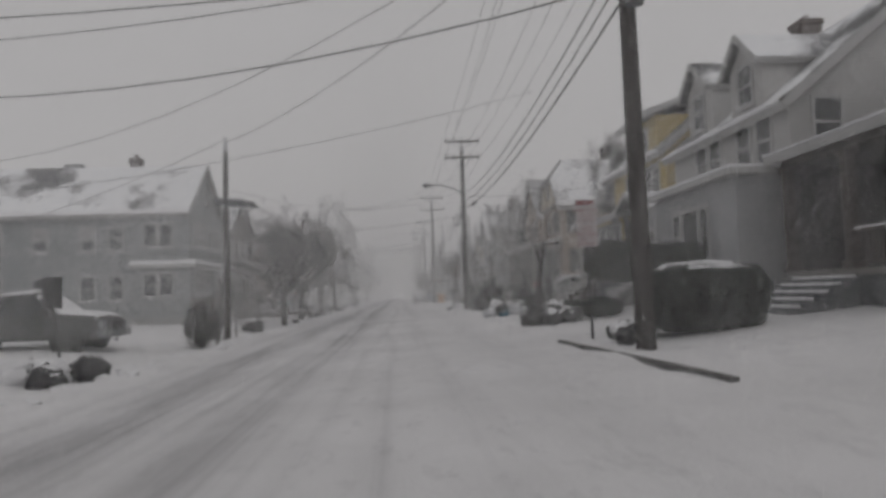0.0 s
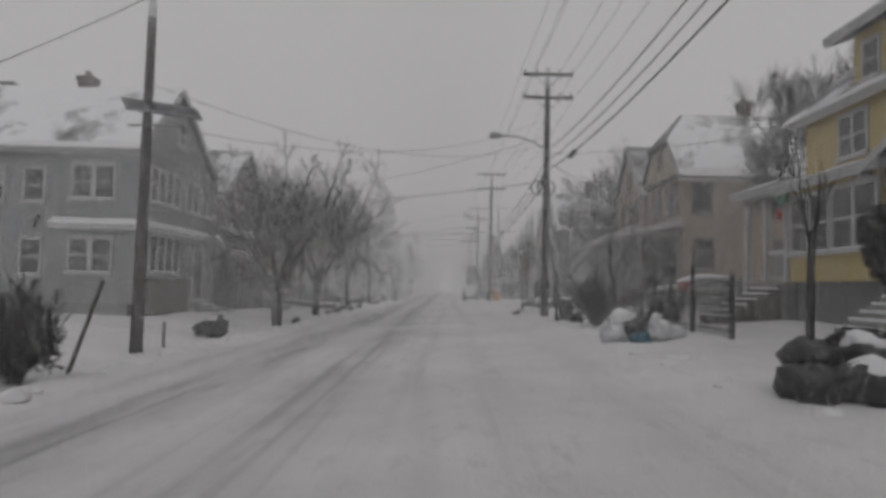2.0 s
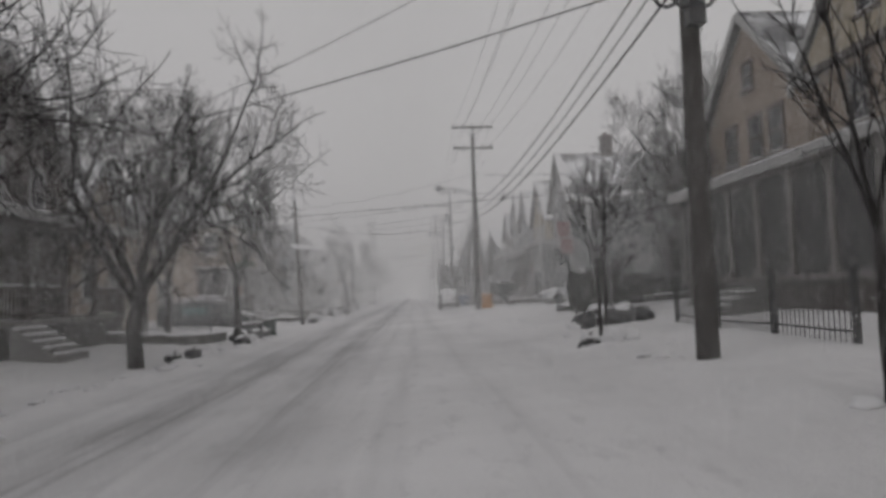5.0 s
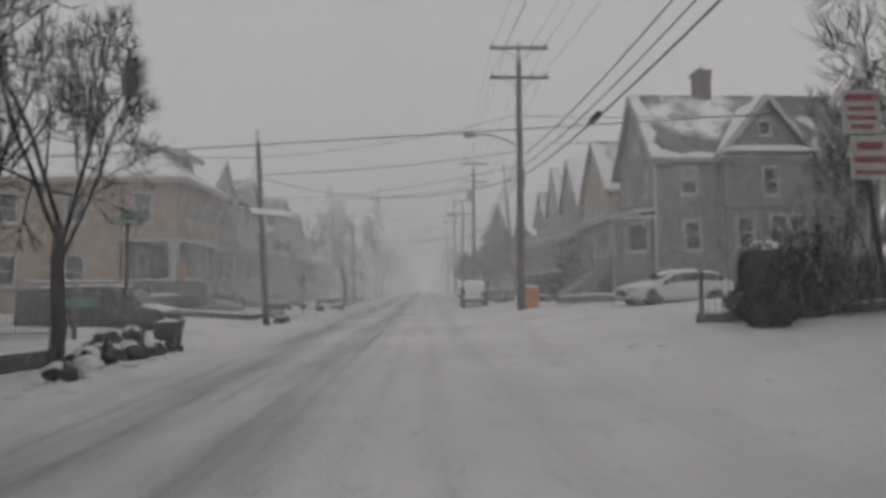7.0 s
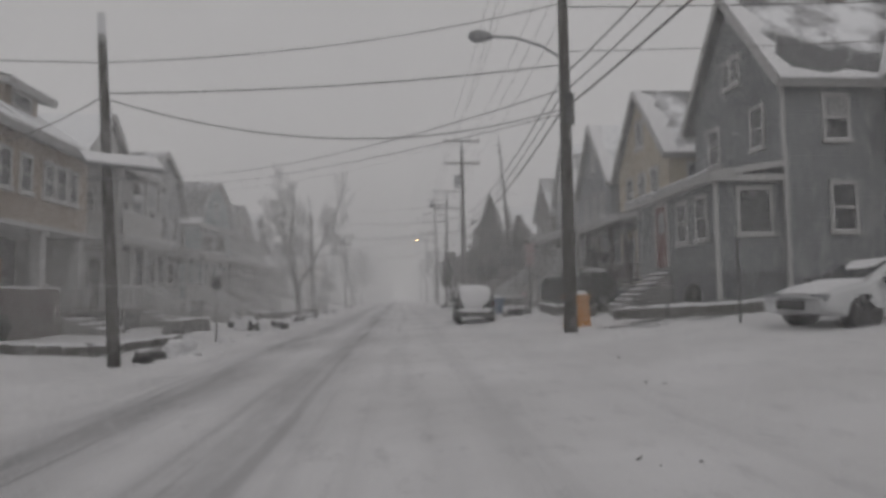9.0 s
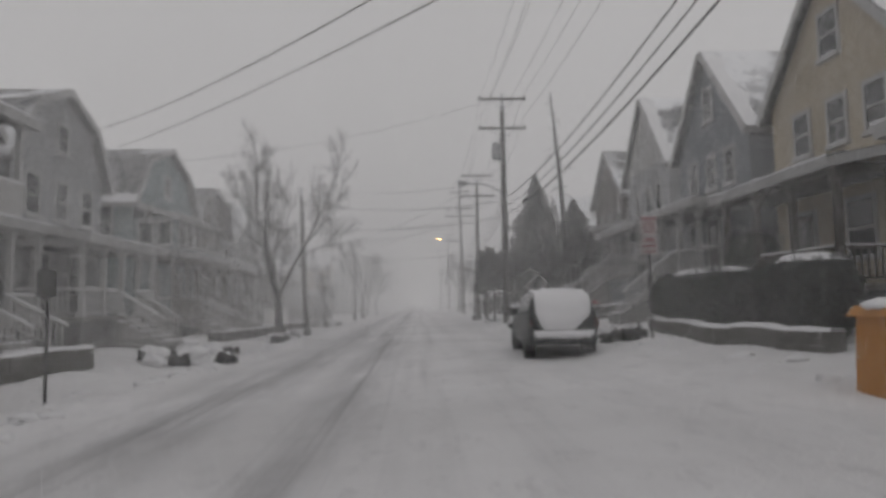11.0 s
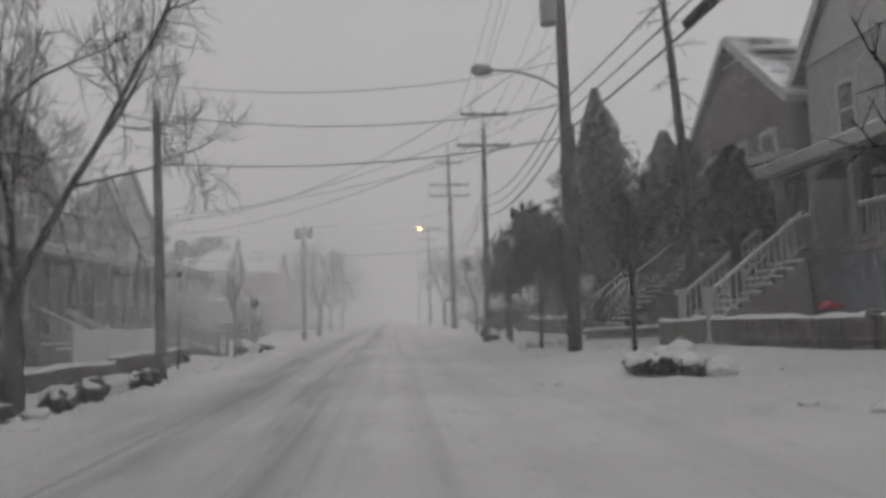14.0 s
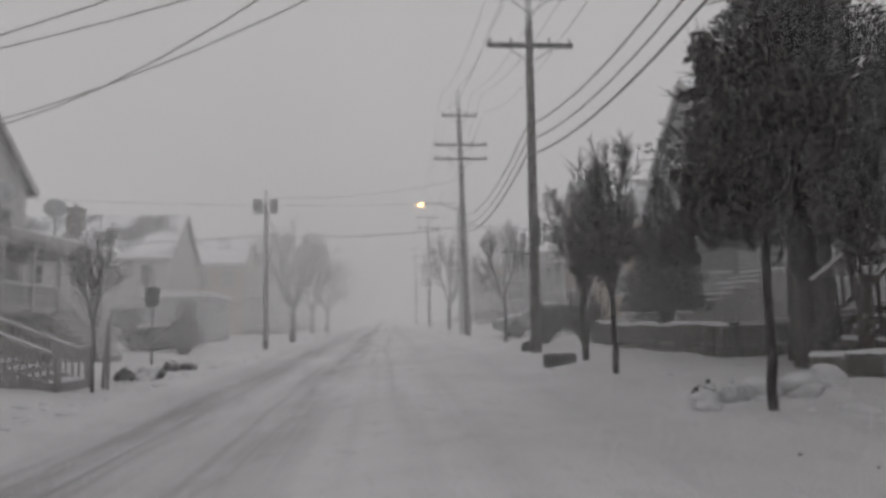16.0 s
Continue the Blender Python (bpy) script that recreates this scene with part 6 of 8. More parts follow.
# ---- vehicles ----
def vehicle(name, at, turn, rings, paint, label, wheels, wheel_r, glass, snow_spans, snow_h=0.06, track=None, category="car", rear_snow=None, extras=None, bumper_snow=None, stuck=(), size=(1, 1, 1)):
    """A body lofted through cross-sections (along, low, sill, belt, top, half-width, half-roof), nose towards +x before turning."""
    h = thing(name, at, label, category, "parked vehicles")
    h.rotation_euler, h.scale = (0, 0, radians(turn)), size
    o = Vector(at)
    sec = []
    for s, lo, belt, topz, w, wr in rings:
        half = [(0, lo), (w * 0.9, lo), (w * 0.985, lo + 0.1), (w, lerp(lo, belt, 0.55)), (w * 0.985, belt), (lerp(w, wr, 0.12), belt + 0.04), (lerp(w, wr, 0.85), lerp(belt, topz, 0.85)), (wr * 0.93, topz - 0.015), (wr * 0.6, topz + 0.01), (0, topz + 0.015)]
        ring = [(s, -a, b) for a, b in half] + [(s, a, b) for a, b in half[-2:0:-1]]
        sec.append(ring)
    m = Mesh()
    n = len(sec[0])
    for r in sec:
        m.v += [tuple(o + Vector(p)) for p in r]
    for j in range(len(sec) - 1):
        m.f += [(j * n + i, j * n + (i + 1) % n, (j + 1) * n + (i + 1) % n, (j + 1) * n + i) for i in range(n)]
    m.f += [tuple(range(n)), tuple(range((len(sec) - 1) * n, len(sec) * n))[::-1]]
    part("body", m, paint, h, smooth=True)

    def at_s(s):
        for a, b in zip(rings, rings[1:]):
            if a[0] <= s <= b[0]:
                k = (s - a[0]) / (b[0] - a[0])
                return [lerp(p, q, k) for p, q in zip(a, b)]
        return list(rings[-1])

    for kind, sa, sb in glass:
        if kind == "side":
            for sg in (-1, 1):
                A, B = at_s(sa), at_s(sb)
                q = []
                for R, s in ((A, sa), (B, sb)):
                    _, lo, belt, topz, w, wr = R
                    for f in (0.14, 0.80):
                        q.append(Vector((s, sg * (lerp(w, wr, f) + 0.012), lerp(belt, topz, f) + 0.01)))
                p = [o + q[0], o + q[2], o + q[3], o + q[1]]
                part("side_window", Mesh().prism(p, (0, sg * 0.008, 0)), GLASS, h)
        else:
            A, B = at_s(sa), at_s(sb)
            p = [o + Vector((sa, -A[5] * 0.86, A[3] + 0.03)), o + Vector((sa, A[5] * 0.86, A[3] + 0.03)), o + Vector((sb, B[5] * 0.86, B[3] + 0.03)), o + Vector((sb, -B[5] * 0.86, B[3] + 0.03))]
            part("windscreen" if kind == "front" else "rear_window", Mesh().prism(p, (0, 0, 0.008)), GLASS, h)
    for sa, sb, frac in snow_spans:
        m, k = Mesh(), 12
        for i in range(k + 1):
            s = lerp(sa, sb, i / k)
            R = at_s(s)
            up = snow_h * (0.6 + 0.7 * abs(noise.noise((s * 2, o.y, 1)))) * min(1, 4 * min(i, k - i) / k + 0.25)
            w = R[5] * frac
            m.v += [tuple(o + Vector((s, yy * w, R[3] + zz))) for yy, zz in ((-1, -0.02), (-0.9, up * 0.8), (-0.4, up + 0.015), (0.4, up + 0.015), (0.9, up * 0.8), (1, -0.02))]
        m.f = [(i * 6 + j, i * 6 + j + 1, i * 6 + j + 7, i * 6 + j + 6) for i in range(k) for j in range(5)]
        part("snow_cover", m, SNOW, h, smooth=True)
    if rear_snow:
        z_lo, z_hi, thick = rear_snow
        m, nu, nv = Mesh(), 12, 9
        for j in range(nv + 1):
            zz = lerp(z_lo, z_hi, j / nv)
            for a_, b_ in zip(rings, rings[1:]):
                if a_[3] <= zz <= b_[3]:
                    kk = (zz - a_[3]) / (b_[3] - a_[3])
                    s, half = lerp(a_[0], b_[0], kk), lerp(a_[5], b_[5], kk) * 1.06
                    break
            else:
                s, half = rings[0][0], rings[0][5]
            for i in range(nu + 1):
                v = -1 + 2 * i / nu
                edge = -0.96 + 0.42 * max(0, 1 - 2.6 * j / nv) + 0.10 * max(0, 3 * j / nv - 2) ** 2
                bulge = thick * (1 - abs(v) ** 5) * min(1, 0.3 + 3 * min(j, nv - j) / nv) * (1 + 0.35 * noise.noise((v * 2.5, zz * 3, 4))) - 0.02 * (abs(v) > 0.99)
                m.v.append(tuple(o + Vector((s - bulge, lerp(edge, 1.0, (v + 1) / 2) * half, zz + 0.02))))
        m.f = [(j * (nu + 1) + i, j * (nu + 1) + i + 1, (j + 1) * (nu + 1) + i + 1, (j + 1) * (nu + 1) + i) for j in range(nv) for i in range(nu)]
        part("snow_cover", m, SNOW, h, "thick snow plastered on the rear", smooth=True)
    for s, f, rr in stuck:
        # snow stuck to the flanks
        R = at_s(s)
        for sg in (-1, 1):
            c = o + Vector((s, sg * (lerp(R[4], R[5], f) + 0.005), lerp(R[2], R[3], f)))
            m = blob((0, 0, 0), 1.0, s * 7 + sg, 1.0, 0.5, 10, 6)
            m.v = [(c.x + px * rr * 1.5, c.y + py * 0.035, c.z + pz * rr) for px, py, pz in m.v]
            part("stuck_snow", m, SNOW, h, smooth=True)
    if bumper_snow:
        m, nu, nv = Mesh(), 12, 5
        for j in range(nv + 1):
            for i in range(nu + 1):
                v, k = -1 + 2 * i / nu, j / nv
                out = 0.10 * math.sin(math.pi * (0.12 + 0.8 * k)) * (1 - 0.6 * abs(v) ** 4) * (1 + 0.4 * noise.noise((v * 3, k * 2, 7)))
                m.v.append(tuple(o + Vector((-0.02 - out, lerp(-0.68, 0.72, (v + 1) / 2), lerp(bumper_snow[0] + 0.05 * noise.noise((v * 4, 1, 2)), bumper_snow[1], k)))))
        m.f = [(j * (nu + 1) + i, j * (nu + 1) + i + 1, (j + 1) * (nu + 1) + i + 1, (j + 1) * (nu + 1) + i) for j in range(nv) for i in range(nu)]
        part("bumper_snow", m, SNOW, h, "ragged snow packed on the bumper", smooth=True)
    tr = track or rings[len(rings) // 2][4]
    for s in wheels:
        for sg in (-1, 1):
            y1, y0 = sg * (tr + 0.01), sg * (tr - 0.2)
            arch = Mesh().tube(o + Vector((s, sg * (tr - 0.25), wheel_r + 0.02)), o + Vector((s, sg * (tr + 0.006), wheel_r + 0.02)), wheel_r * 1.17, wheel_r * 1.17, 22)
            part("wheel_arch", arch, BIN_BLACK, h)
            t = Mesh()
            prof = [(y0, 0.7), (y0, 0.93), (lerp(y0, y1, 0.15), 1.0), (lerp(y0, y1, 0.85), 1.0), (y1, 0.93), (y1, 0.66), (lerp(y0, y1, 0.8), 0.62)]
            for (ya, ra), (yb, rb) in zip(prof, prof[1:]):
                t.tube(o + Vector((s, ya, wheel_r)), o + Vector((s, yb, wheel_r)), ra * wheel_r, rb * wheel_r, 20, False)
            wh = part("wheel", t, TYRE, h, smooth=True)
            rim = Mesh().tube(o + Vector((s, lerp(y0, y1, 0.7), wheel_r)), o + Vector((s, lerp(y0, y1, 0.82), wheel_r)), 0.64 * wheel_r, 0.62 * wheel_r, 20)
            for a in range(5):
                t0 = 2 * math.pi * a / 5
                e = Vector((s + math.cos(t0) * 0.6 * wheel_r, lerp(y0, y1, 0.94), wheel_r + math.sin(t0) * 0.6 * wheel_r))
                rim.tube(o + Vector((s, lerp(y0, y1, 0.97), wheel_r)), o + e, 0.05, 0.035, 5)
            part("rim", rim, RIM, wh)
    for nm, x0, y0, z0, x1, y1, z1, mt in extras or ():
        part(nm, Mesh().box(o.x + x0, o.y + y0, o.z + z0, o.x + x1, o.y + y1, o.z + z1), mt, h)
    return h


# ---- kerb and walls ----
KERBSTONE = plain("wet_kerbstone", (0.10, 0.098, 0.096), 0.6, scale=8)
solo("kerb", Mesh().prism([(3.30, 14.3, 0.02), (3.42, 14.3, 0.02), (3.42, 14.3, 0.235), (3.32, 14.3, 0.23)], (0.36, -6.8, 0.03)), KERBSTONE, (3.4, 14.3, 0), "bare strip of wet kerbstone swept clear of snow", "kerb", kind="structure")
low_wall([(-14, 53.6), (-9.4, 54.4), (-8.0, 55.6), (-7.5, 58.6)], 0.32, 0.3, "low dark stone kerb wall round a corner yard")
low_wall([(-14.5, 73.4), (-10.4, 73.4), (-8.0, 74.6), (-7.6, 80)], 0.24, 0.28, "low stone edging round the corner yard")
low_wall([(-8.8, 82.6), (-8.6, 86.8)], 0.5, 0.35, "low snow-capped garden wall")
low_wall([(-8.7, 97.0), (-8.2, 103.0), (-8.0, 107.4)], 0.4, 0.3, "low garden wall along the pavement")
low_wall([(-8.0, 107.6), (-7.9, 113.6)], 0.5, 0.35, "dark retaining wall below the picket porch")
low_wall([(9.6, 75.2), (7.0, 76.0), (6.3, 78.4)], 0.3, 0.3, "low stone terrace wall beside steps")
low_wall([(6.2, 80.8), (5.8, 84.2), (6.4, 90.0)], 0.35, 0.3, "low stone wall before clipped hedges")
low_wall([(10.8, 99.0), (7.2, 99.2), (6.8, 103.4), (6.0, 104.9)], 0.55, 0.35, "dark retaining wall holding a snowy bank")
low_wall([(8.4, 107.8), (6.4, 108.4), (5.7, 110.5)], 0.3, 0.3, "dark retaining wall at the foot of long stairs")
low_wall([(12.0, 57.6), (8.5, 59.6), (5.9, 60.6)], 0.22, 0.25, "low stone edging below a hedge")
low_wall([(9.0, 113.2), (6.2, 113.6), (6.0, 121.5)], 0.6, 0.35, "dark retaining wall beneath a terraced garden")
terr = thing("garden_stairs", (8.0, 120.6, 0.4), "broad snow-covered garden stairs up a bank", "stairs")
steps(terr, 11.0, 2.6, 6.6, 0.6, 119.6, 121.6)



def bare_patch(x, y, length, width, seed):
    """A ragged strip of wet paving where the wind has swept the snow away."""
    rng, m, n = random.Random(seed), Mesh(), 9
    for i in range(n + 1):
        k = i / n
        half = width / 2 * math.sin(math.pi * min(1, max(0.06, k))) ** 0.5 * rng.uniform(0.55, 1.15)
        px, cy = x + (k - 0.5) * length, y + rng.uniform(-0.08, 0.08)
        for yy in (cy - half, cy + half):
            m.v.append((px, yy, ground_z(px, yy) + 0.022))
    m.f = [(2 * i, 2 * i + 2, 2 * i + 3, 2 * i + 1) for i in range(n)]
    solo("bare_paving", m, KERBSTONE, (x, y, ground_z(x, y)), "ragged strip of wet paving swept bare of snow", "paving", "bare paving", kind="structure")


for k, (bx, by, bl, bw) in enumerate(((5.4, 75.0, 1.5, 0.35), (6.6, 75.5, 1.7, 0.4), (5.9, 74.2, 0.9, 0.2), (7.6, 74.7, 1.2, 0.3), (6.1, 76.2, 1.1, 0.3), (8.3, 75.6, 1.0, 0.25))):
    bare_patch(bx, by, bl, bw, 400 + k)

# ---- fences ----
PICKET = plain("white_picket_paint", (0.74, 0.74, 0.73), 0.6, vary=0.1)
fence(6.15, 27.6, 6.2, 36.8, 1.05, "black iron picket fence along a front yard", thick=0.007)
fence(6.2, 36.8, 10.6, 37.4, 1.05, "black iron picket fence along a driveway", thick=0.007)
fence(6.2, 41.6, 6.3, 48.5, 1.0, "black iron picket fence before the tan house", thick=0.007)
fence(-9.65, 24.0, -16.5, 24.6, 0.95, "grey wire fence with a steel gate post", METAL, 0.12, 2.0, 0.006)
fence(-13.0, 57.2, -9.1, 62.5, 1.25, "tall grey wire fence along a corner yard", METAL, 0.09, 2.0, 0.008)
fence(5.95, 60.4, 12.0, 57.9, 1.1, "grey wire fence in front of a dense hedge", METAL, 0.14, 2.0, 0.006)
fence(-9.0, 107.6, -8.9, 113.5, 1.1, "white painted picket fence on a low wall", PICKET, 0.15, 1.8, 0.01, True)
for px, py, ph in ((6.2, 33.2, 1.55), (6.2, 31.7, 1.6), (6.18, 30.0, 1.55), (6.17, 27.6, 1.3)):
    solo("gate_post", Mesh().box(px - 0.045, py - 0.045, 0.2, px + 0.045, py + 0.045, 0.45 + ph).tube((px, py, 0.45 + ph), (px, py, 0.57 + ph), 0.07, 0.03, 8), BLACK, (px, py, 0.3), "tall black iron gate post", "post", "gate posts")
solo("notice", Mesh().box(6.22, 31.2, 1.45, 6.6, 31.22, 1.68), SIGNRED, (6.4, 31.2, 1.5), "small red and white notice on the fence", "notice")

# ---- signs ----
s1 = street_sign(3.98, 13.93, 3.17, ((3.02, 3.15, 0.43, SIGNWHITE, ((3.05, 0.07, 0.86, SIGNRED),)), (2.66, 3.005, 0.43, SIGNWHITE, ()), (2.16, 2.645, 0.43, SIGNWHITE, ())),
                 "red and white parking signs on a dark steel post", lean=(-0.06, 0))
for text, zt, size in (("WHEN ROAD", 2.90, 0.085), ("IS SNOW", 2.80, 0.085), ("COVERED", 2.69, 0.085), ("NO", 2.51, 0.14), ("PARKING", 2.395, 0.115), ("HERE TO", 2.295, 0.09), ("CORNER", 2.19, 0.10)):
    lettering(text, 3.98 - 0.06 * (zt - 0.2) / 2.95, 13.875, zt, size, SIGNRED, s1)
for x, y, t, ln_ in ((4.84, 52.4, 3.4, (-0.46, 0)), (5.2, 86.7, 3.45, (0, 0))):
    street_sign(x, y, t, ((t - 0.5, t - 0.02, 0.42, SIGNWHITE, ((t - 0.14, 0.08, 0.9, SIGNRED), (t - 0.25, 0.05, 0.7, SIGNRED), (t - 0.35, 0.05, 0.8, SIGNRED), (t - 0.45, 0.05, 0.6, SIGNRED))),
                          (t - 1.0, t - 0.52, 0.42, SIGNWHITE, ((t - 0.68, 0.09, 0.7, SIGNRED), (t - 0.82, 0.07, 0.85, SIGNRED), (t - 0.95, 0.05, 0.8, SIGNRED)))), "leaning red and white parking signs on a post", lean=ln_)
gs = street_sign(-7.18, 61.0, 2.95, ((2.72, 2.88, 0.75, SIGNGREEN, ((2.76, 0.07, 0.75, SIGNWHITE),)),), "green street-name sign on a slim pole")
part("cross_plate", Mesh().box(-7.2, 60.7, 2.9, -7.18, 61.4, 3.05), SIGNGREEN, gs)
street_sign(-6.82, 81.63, 2.0, ((1.55, 2.0, 0.32, BIN_BLACK, ()),), "grey-backed street sign on a slim post")
street_sign(-6.95, 120.9, 2.3, ((1.75, 2.28, 0.38, BIN_BLACK, ()),), "grey-backed street sign on a slim post")
street_sign(-6.9, 14.6, 1.95, ((1.25, 1.9, 0.40, BIN_BLACK, ()),), "grey-backed street sign leaning over rubbish", lean=(-0.35, 0))
street_sign(7.43, 72.9, 2.5, (), "bare steel signpost in the snow")
for x, y, hgt, dx in ((-6.44, 24.3, 1.6, 0.55), (-6.92, 29.4, 0.62, 0.0), (-7.1, 118.0, 1.6, 0.1), (-6.9, 117.8, 1.5, 0.0), (-7.3, 110.8, 1.9, 0.0), (-6.3, 37.5, 1.0, -0.1)):
    g0 = ground_z(x, y)
    solo("stake", Mesh().tube((x, y, g0 - 0.1), (x + dx, y, g0 + hgt), 0.04, 0.035, 6), DARKWOOD, (x, y, g0), "plain wooden stake standing in the snow", "stake", "stakes")

# ---- vehicles ----
VAN_PAINT = plain("dark_green_paint", (0.026, 0.031, 0.032), 0.45, 0.2, vary=0.15, bumps=0, coat=0.12)
WHITE_PAINT = plain("white_car_paint", (0.60, 0.61, 0.62), 0.3, vary=0.05, bumps=0, coat=0.5)
RED_PAINT = plain("red_car_paint", (0.16, 0.03, 0.04), 0.3, vary=0.1, bumps=0, coat=0.5)
SILVER = plain("silver_paint", (0.30, 0.31, 0.32), 0.35, 0.4, vary=0.1, bumps=0, coat=0.4)
TRUCK_PAINT = plain("dark_grey_paint", (0.042, 0.043, 0.045), 0.35, 0.3, vary=0.1, bumps=0, coat=0.4)
TEALSIGN = plain("teal_lettering_panel", (0.10, 0.28, 0.28), 0.5)
LAMPGLASS = plain("tail_lamp", (0.16, 0.02, 0.02), 0.2, bumps=0)
CLEAR = plain("headlamp", (0.35, 0.36, 0.38), 0.15, bumps=0)
DARKLAMP = plain("dim_tail_lamp", (0.05, 0.012, 0.012), 0.25, bumps=0)
MINIVAN = [(0, 0.42, 0.58, 0.66, 0.62, 0.50), (0.04, 0.36, 0.86, 0.96, 0.74, 0.62), (0.13, 0.32, 0.98, 1.28, 0.80, 0.64), (0.28, 0.30, 1.0, 1.46, 0.83, 0.63), (0.6, 0.28, 1.0, 1.54, 0.845, 0.62), (2.0, 0.26, 1.0, 1.575, 0.85, 0.63), (2.5, 0.26, 0.98, 1.53, 0.85, 0.62),
           (3.5, 0.26, 0.95, 1.05, 0.84, 0.68), (4.4, 0.28, 0.80, 0.90, 0.81, 0.66), (4.65, 0.36, 0.62, 0.72, 0.70, 0.54)]
vehicle("minivan", (2.60, 84.78, 0.06), 87.2, MINIVAN, VAN_PAINT, "dark green minivan with snow over its rear window and bumper", (0.98, 3.95), 0.34,
        (("side", 0.5, 1.25), ("side", 1.31, 2.1), ("side", 2.16, 2.85), ("front", 2.56, 3.45)), ((0.5, 1.1, 1.0), (0.9, 2.5, 0.95), (2.6, 4.5, 1.0)), 0.07, 0.84, "van", rear_snow=(0.64, 1.53, 0.12),
        extras=(("bumper", -0.07, -0.70, 0.36, 0.1, 0.70, 0.54, VAN_PAINT), ("tail_lamp", 0.02, -0.80, 0.70, 0.12, -0.70, 0.96, DARKLAMP), ("tail_lamp", 0.05, 0.72, 0.74, 0.14, 0.80, 0.90, DARKLAMP),
                ("door_mirror", 2.85, 0.82, 0.96, 3.0, 1.0, 1.12, VAN_PAINT), ("door_mirror", 2.85, -1.0, 0.96, 3.0, -0.82, 1.12, VAN_PAINT),
                ("moulding", 0.5, 0.845, 0.62, 3.6, 0.86, 0.68, BIN_BLACK), ("roof_rail", 0.7, 0.48, 1.56, 2.5, 0.51, 1.63, BIN_BLACK), ("roof_rail", 0.7, -0.51, 1.56, 2.5, -0.48, 1.63, BIN_BLACK)),
        bumper_snow=(0.47, 0.65), stuck=((2.5, 0.35, 0.10), (2.62, 0.55, 0.08), (2.38, 0.6, 0.08), (2.28, 0.3, 0.07), (1.5, 0.45, 0.08), (1.75, 0.65, 0.07), (0.75, 0.5, 0.09), (1.0, 0.35, 0.06), (0.7, 0.3, 0.04), (0.95, 0.6, 0.035), (1.15, 0.2, 0.03), (0.8, 0.85, 0.03), (1.6, 0.85, 0.03), (2.15, 0.1, 0.03), (2.4, 0.75, 0.03), (1.5, 0.55, 0.045), (1.75, 0.25, 0.035), (2.0, 0.7, 0.03), (2.3, 0.3, 0.04), (2.55, 0.5, 0.03), (0.6, 0.75, 0.05), (1.3, 0.8, 0.04)), size=(0.95, 0.94, 0.97))
HATCH = [(0, 0.4, 0.62, 0.74, 0.74, 0.62), (0.06, 0.3, 0.9, 0.98, 0.82, 0.68), (0.5, 0.24, 0.95, 1.36, 0.86, 0.6), (1.5, 0.22, 0.93, 1.45, 0.875, 0.6), (2.3, 0.22, 0.9, 1.37, 0.875, 0.59), (3.05, 0.22, 0.86, 0.97, 0.875, 0.68),
         (3.75, 0.24, 0.72, 0.82, 0.84, 0.64), (4.15, 0.32, 0.55, 0.62, 0.72, 0.52)]
CAR_BITS = (("headlamp", 3.86, 0.42, 0.56, 4.08, 0.76, 0.70, CLEAR), ("headlamp", 3.86, -0.76, 0.56, 4.08, -0.42, 0.70, CLEAR), ("grille", 4.1, -0.35, 0.38, 4.17, 0.35, 0.56, BIN_BLACK), ("tail_lamp", -0.01, 0.55, 0.72, 0.1, 0.8, 0.92, LAMPGLASS),
            ("tail_lamp", -0.01, -0.8, 0.72, 0.1, -0.55, 0.92, LAMPGLASS), ("door_mirror", 2.75, 0.86, 0.9, 2.9, 1.02, 1.03, BIN_BLACK), ("door_mirror", 2.75, -1.02, 0.9, 2.9, -0.86, 1.03, BIN_BLACK))
HATCH_GLASS = (("side", 0.45, 1.35), ("side", 1.42, 2.2), ("side", 2.26, 2.75), ("front", 2.36, 3.0), ("rear", 0.1, 0.46))
vehicle("hatchback", (11.0, 70.7, 0.53), 190, HATCH, WHITE_PAINT, "white hatchback parked nose to the street in snow", (0.84, 3.28), 0.31, HATCH_GLASS, ((0.1, 2.9, 0.95), (2.95, 4.0, 0.9)), 0.05, 0.86, extras=CAR_BITS, size=(1, 1, 0.9))
vehicle("hatchback", (16.6, 72.6, 0.62), 180, HATCH, RED_PAINT, "dark red car under snow behind the white one", (0.84, 3.28), 0.31, HATCH_GLASS, ((0.1, 2.9, 0.95), (2.95, 4.0, 0.9)), 0.05, 0.86, extras=CAR_BITS)
vehicle("hatchback", (12.4, 41.2, 0.68), 180, HATCH, SILVER, "silver car under snow in a driveway behind iron railings", (0.84, 3.28), 0.31, HATCH_GLASS, ((0.1, 2.9, 0.95), (2.95, 4.0, 0.9)), 0.07, 0.86, extras=CAR_BITS)
vehicle("hatchback", (8.6, 131.6, 0.35), 180, HATCH, SILVER, "silver car under snow at the edge of the street", (0.84, 3.28), 0.31, HATCH_GLASS, ((0.1, 2.9, 0.95), (2.95, 4.0, 0.9)), 0.07, 0.86, extras=CAR_BITS)
PICKUP = [(0, 0.5, 0.9, 0.98, 0.9, 0.86), (0.1, 0.42, 1.0, 1.06, 0.94, 0.9), (2.0, 0.42, 1.0, 1.06, 0.95, 0.9), (2.15, 0.42, 1.02, 1.72, 0.95, 0.7), (3.2, 0.42, 1.02, 1.78, 0.95, 0.7), (4.0, 0.42, 1.02, 1.16, 0.95, 0.8), (4.9, 0.42, 0.98, 1.08, 0.93, 0.8), (5.15, 0.5, 0.85, 0.95, 0.86, 0.74)]
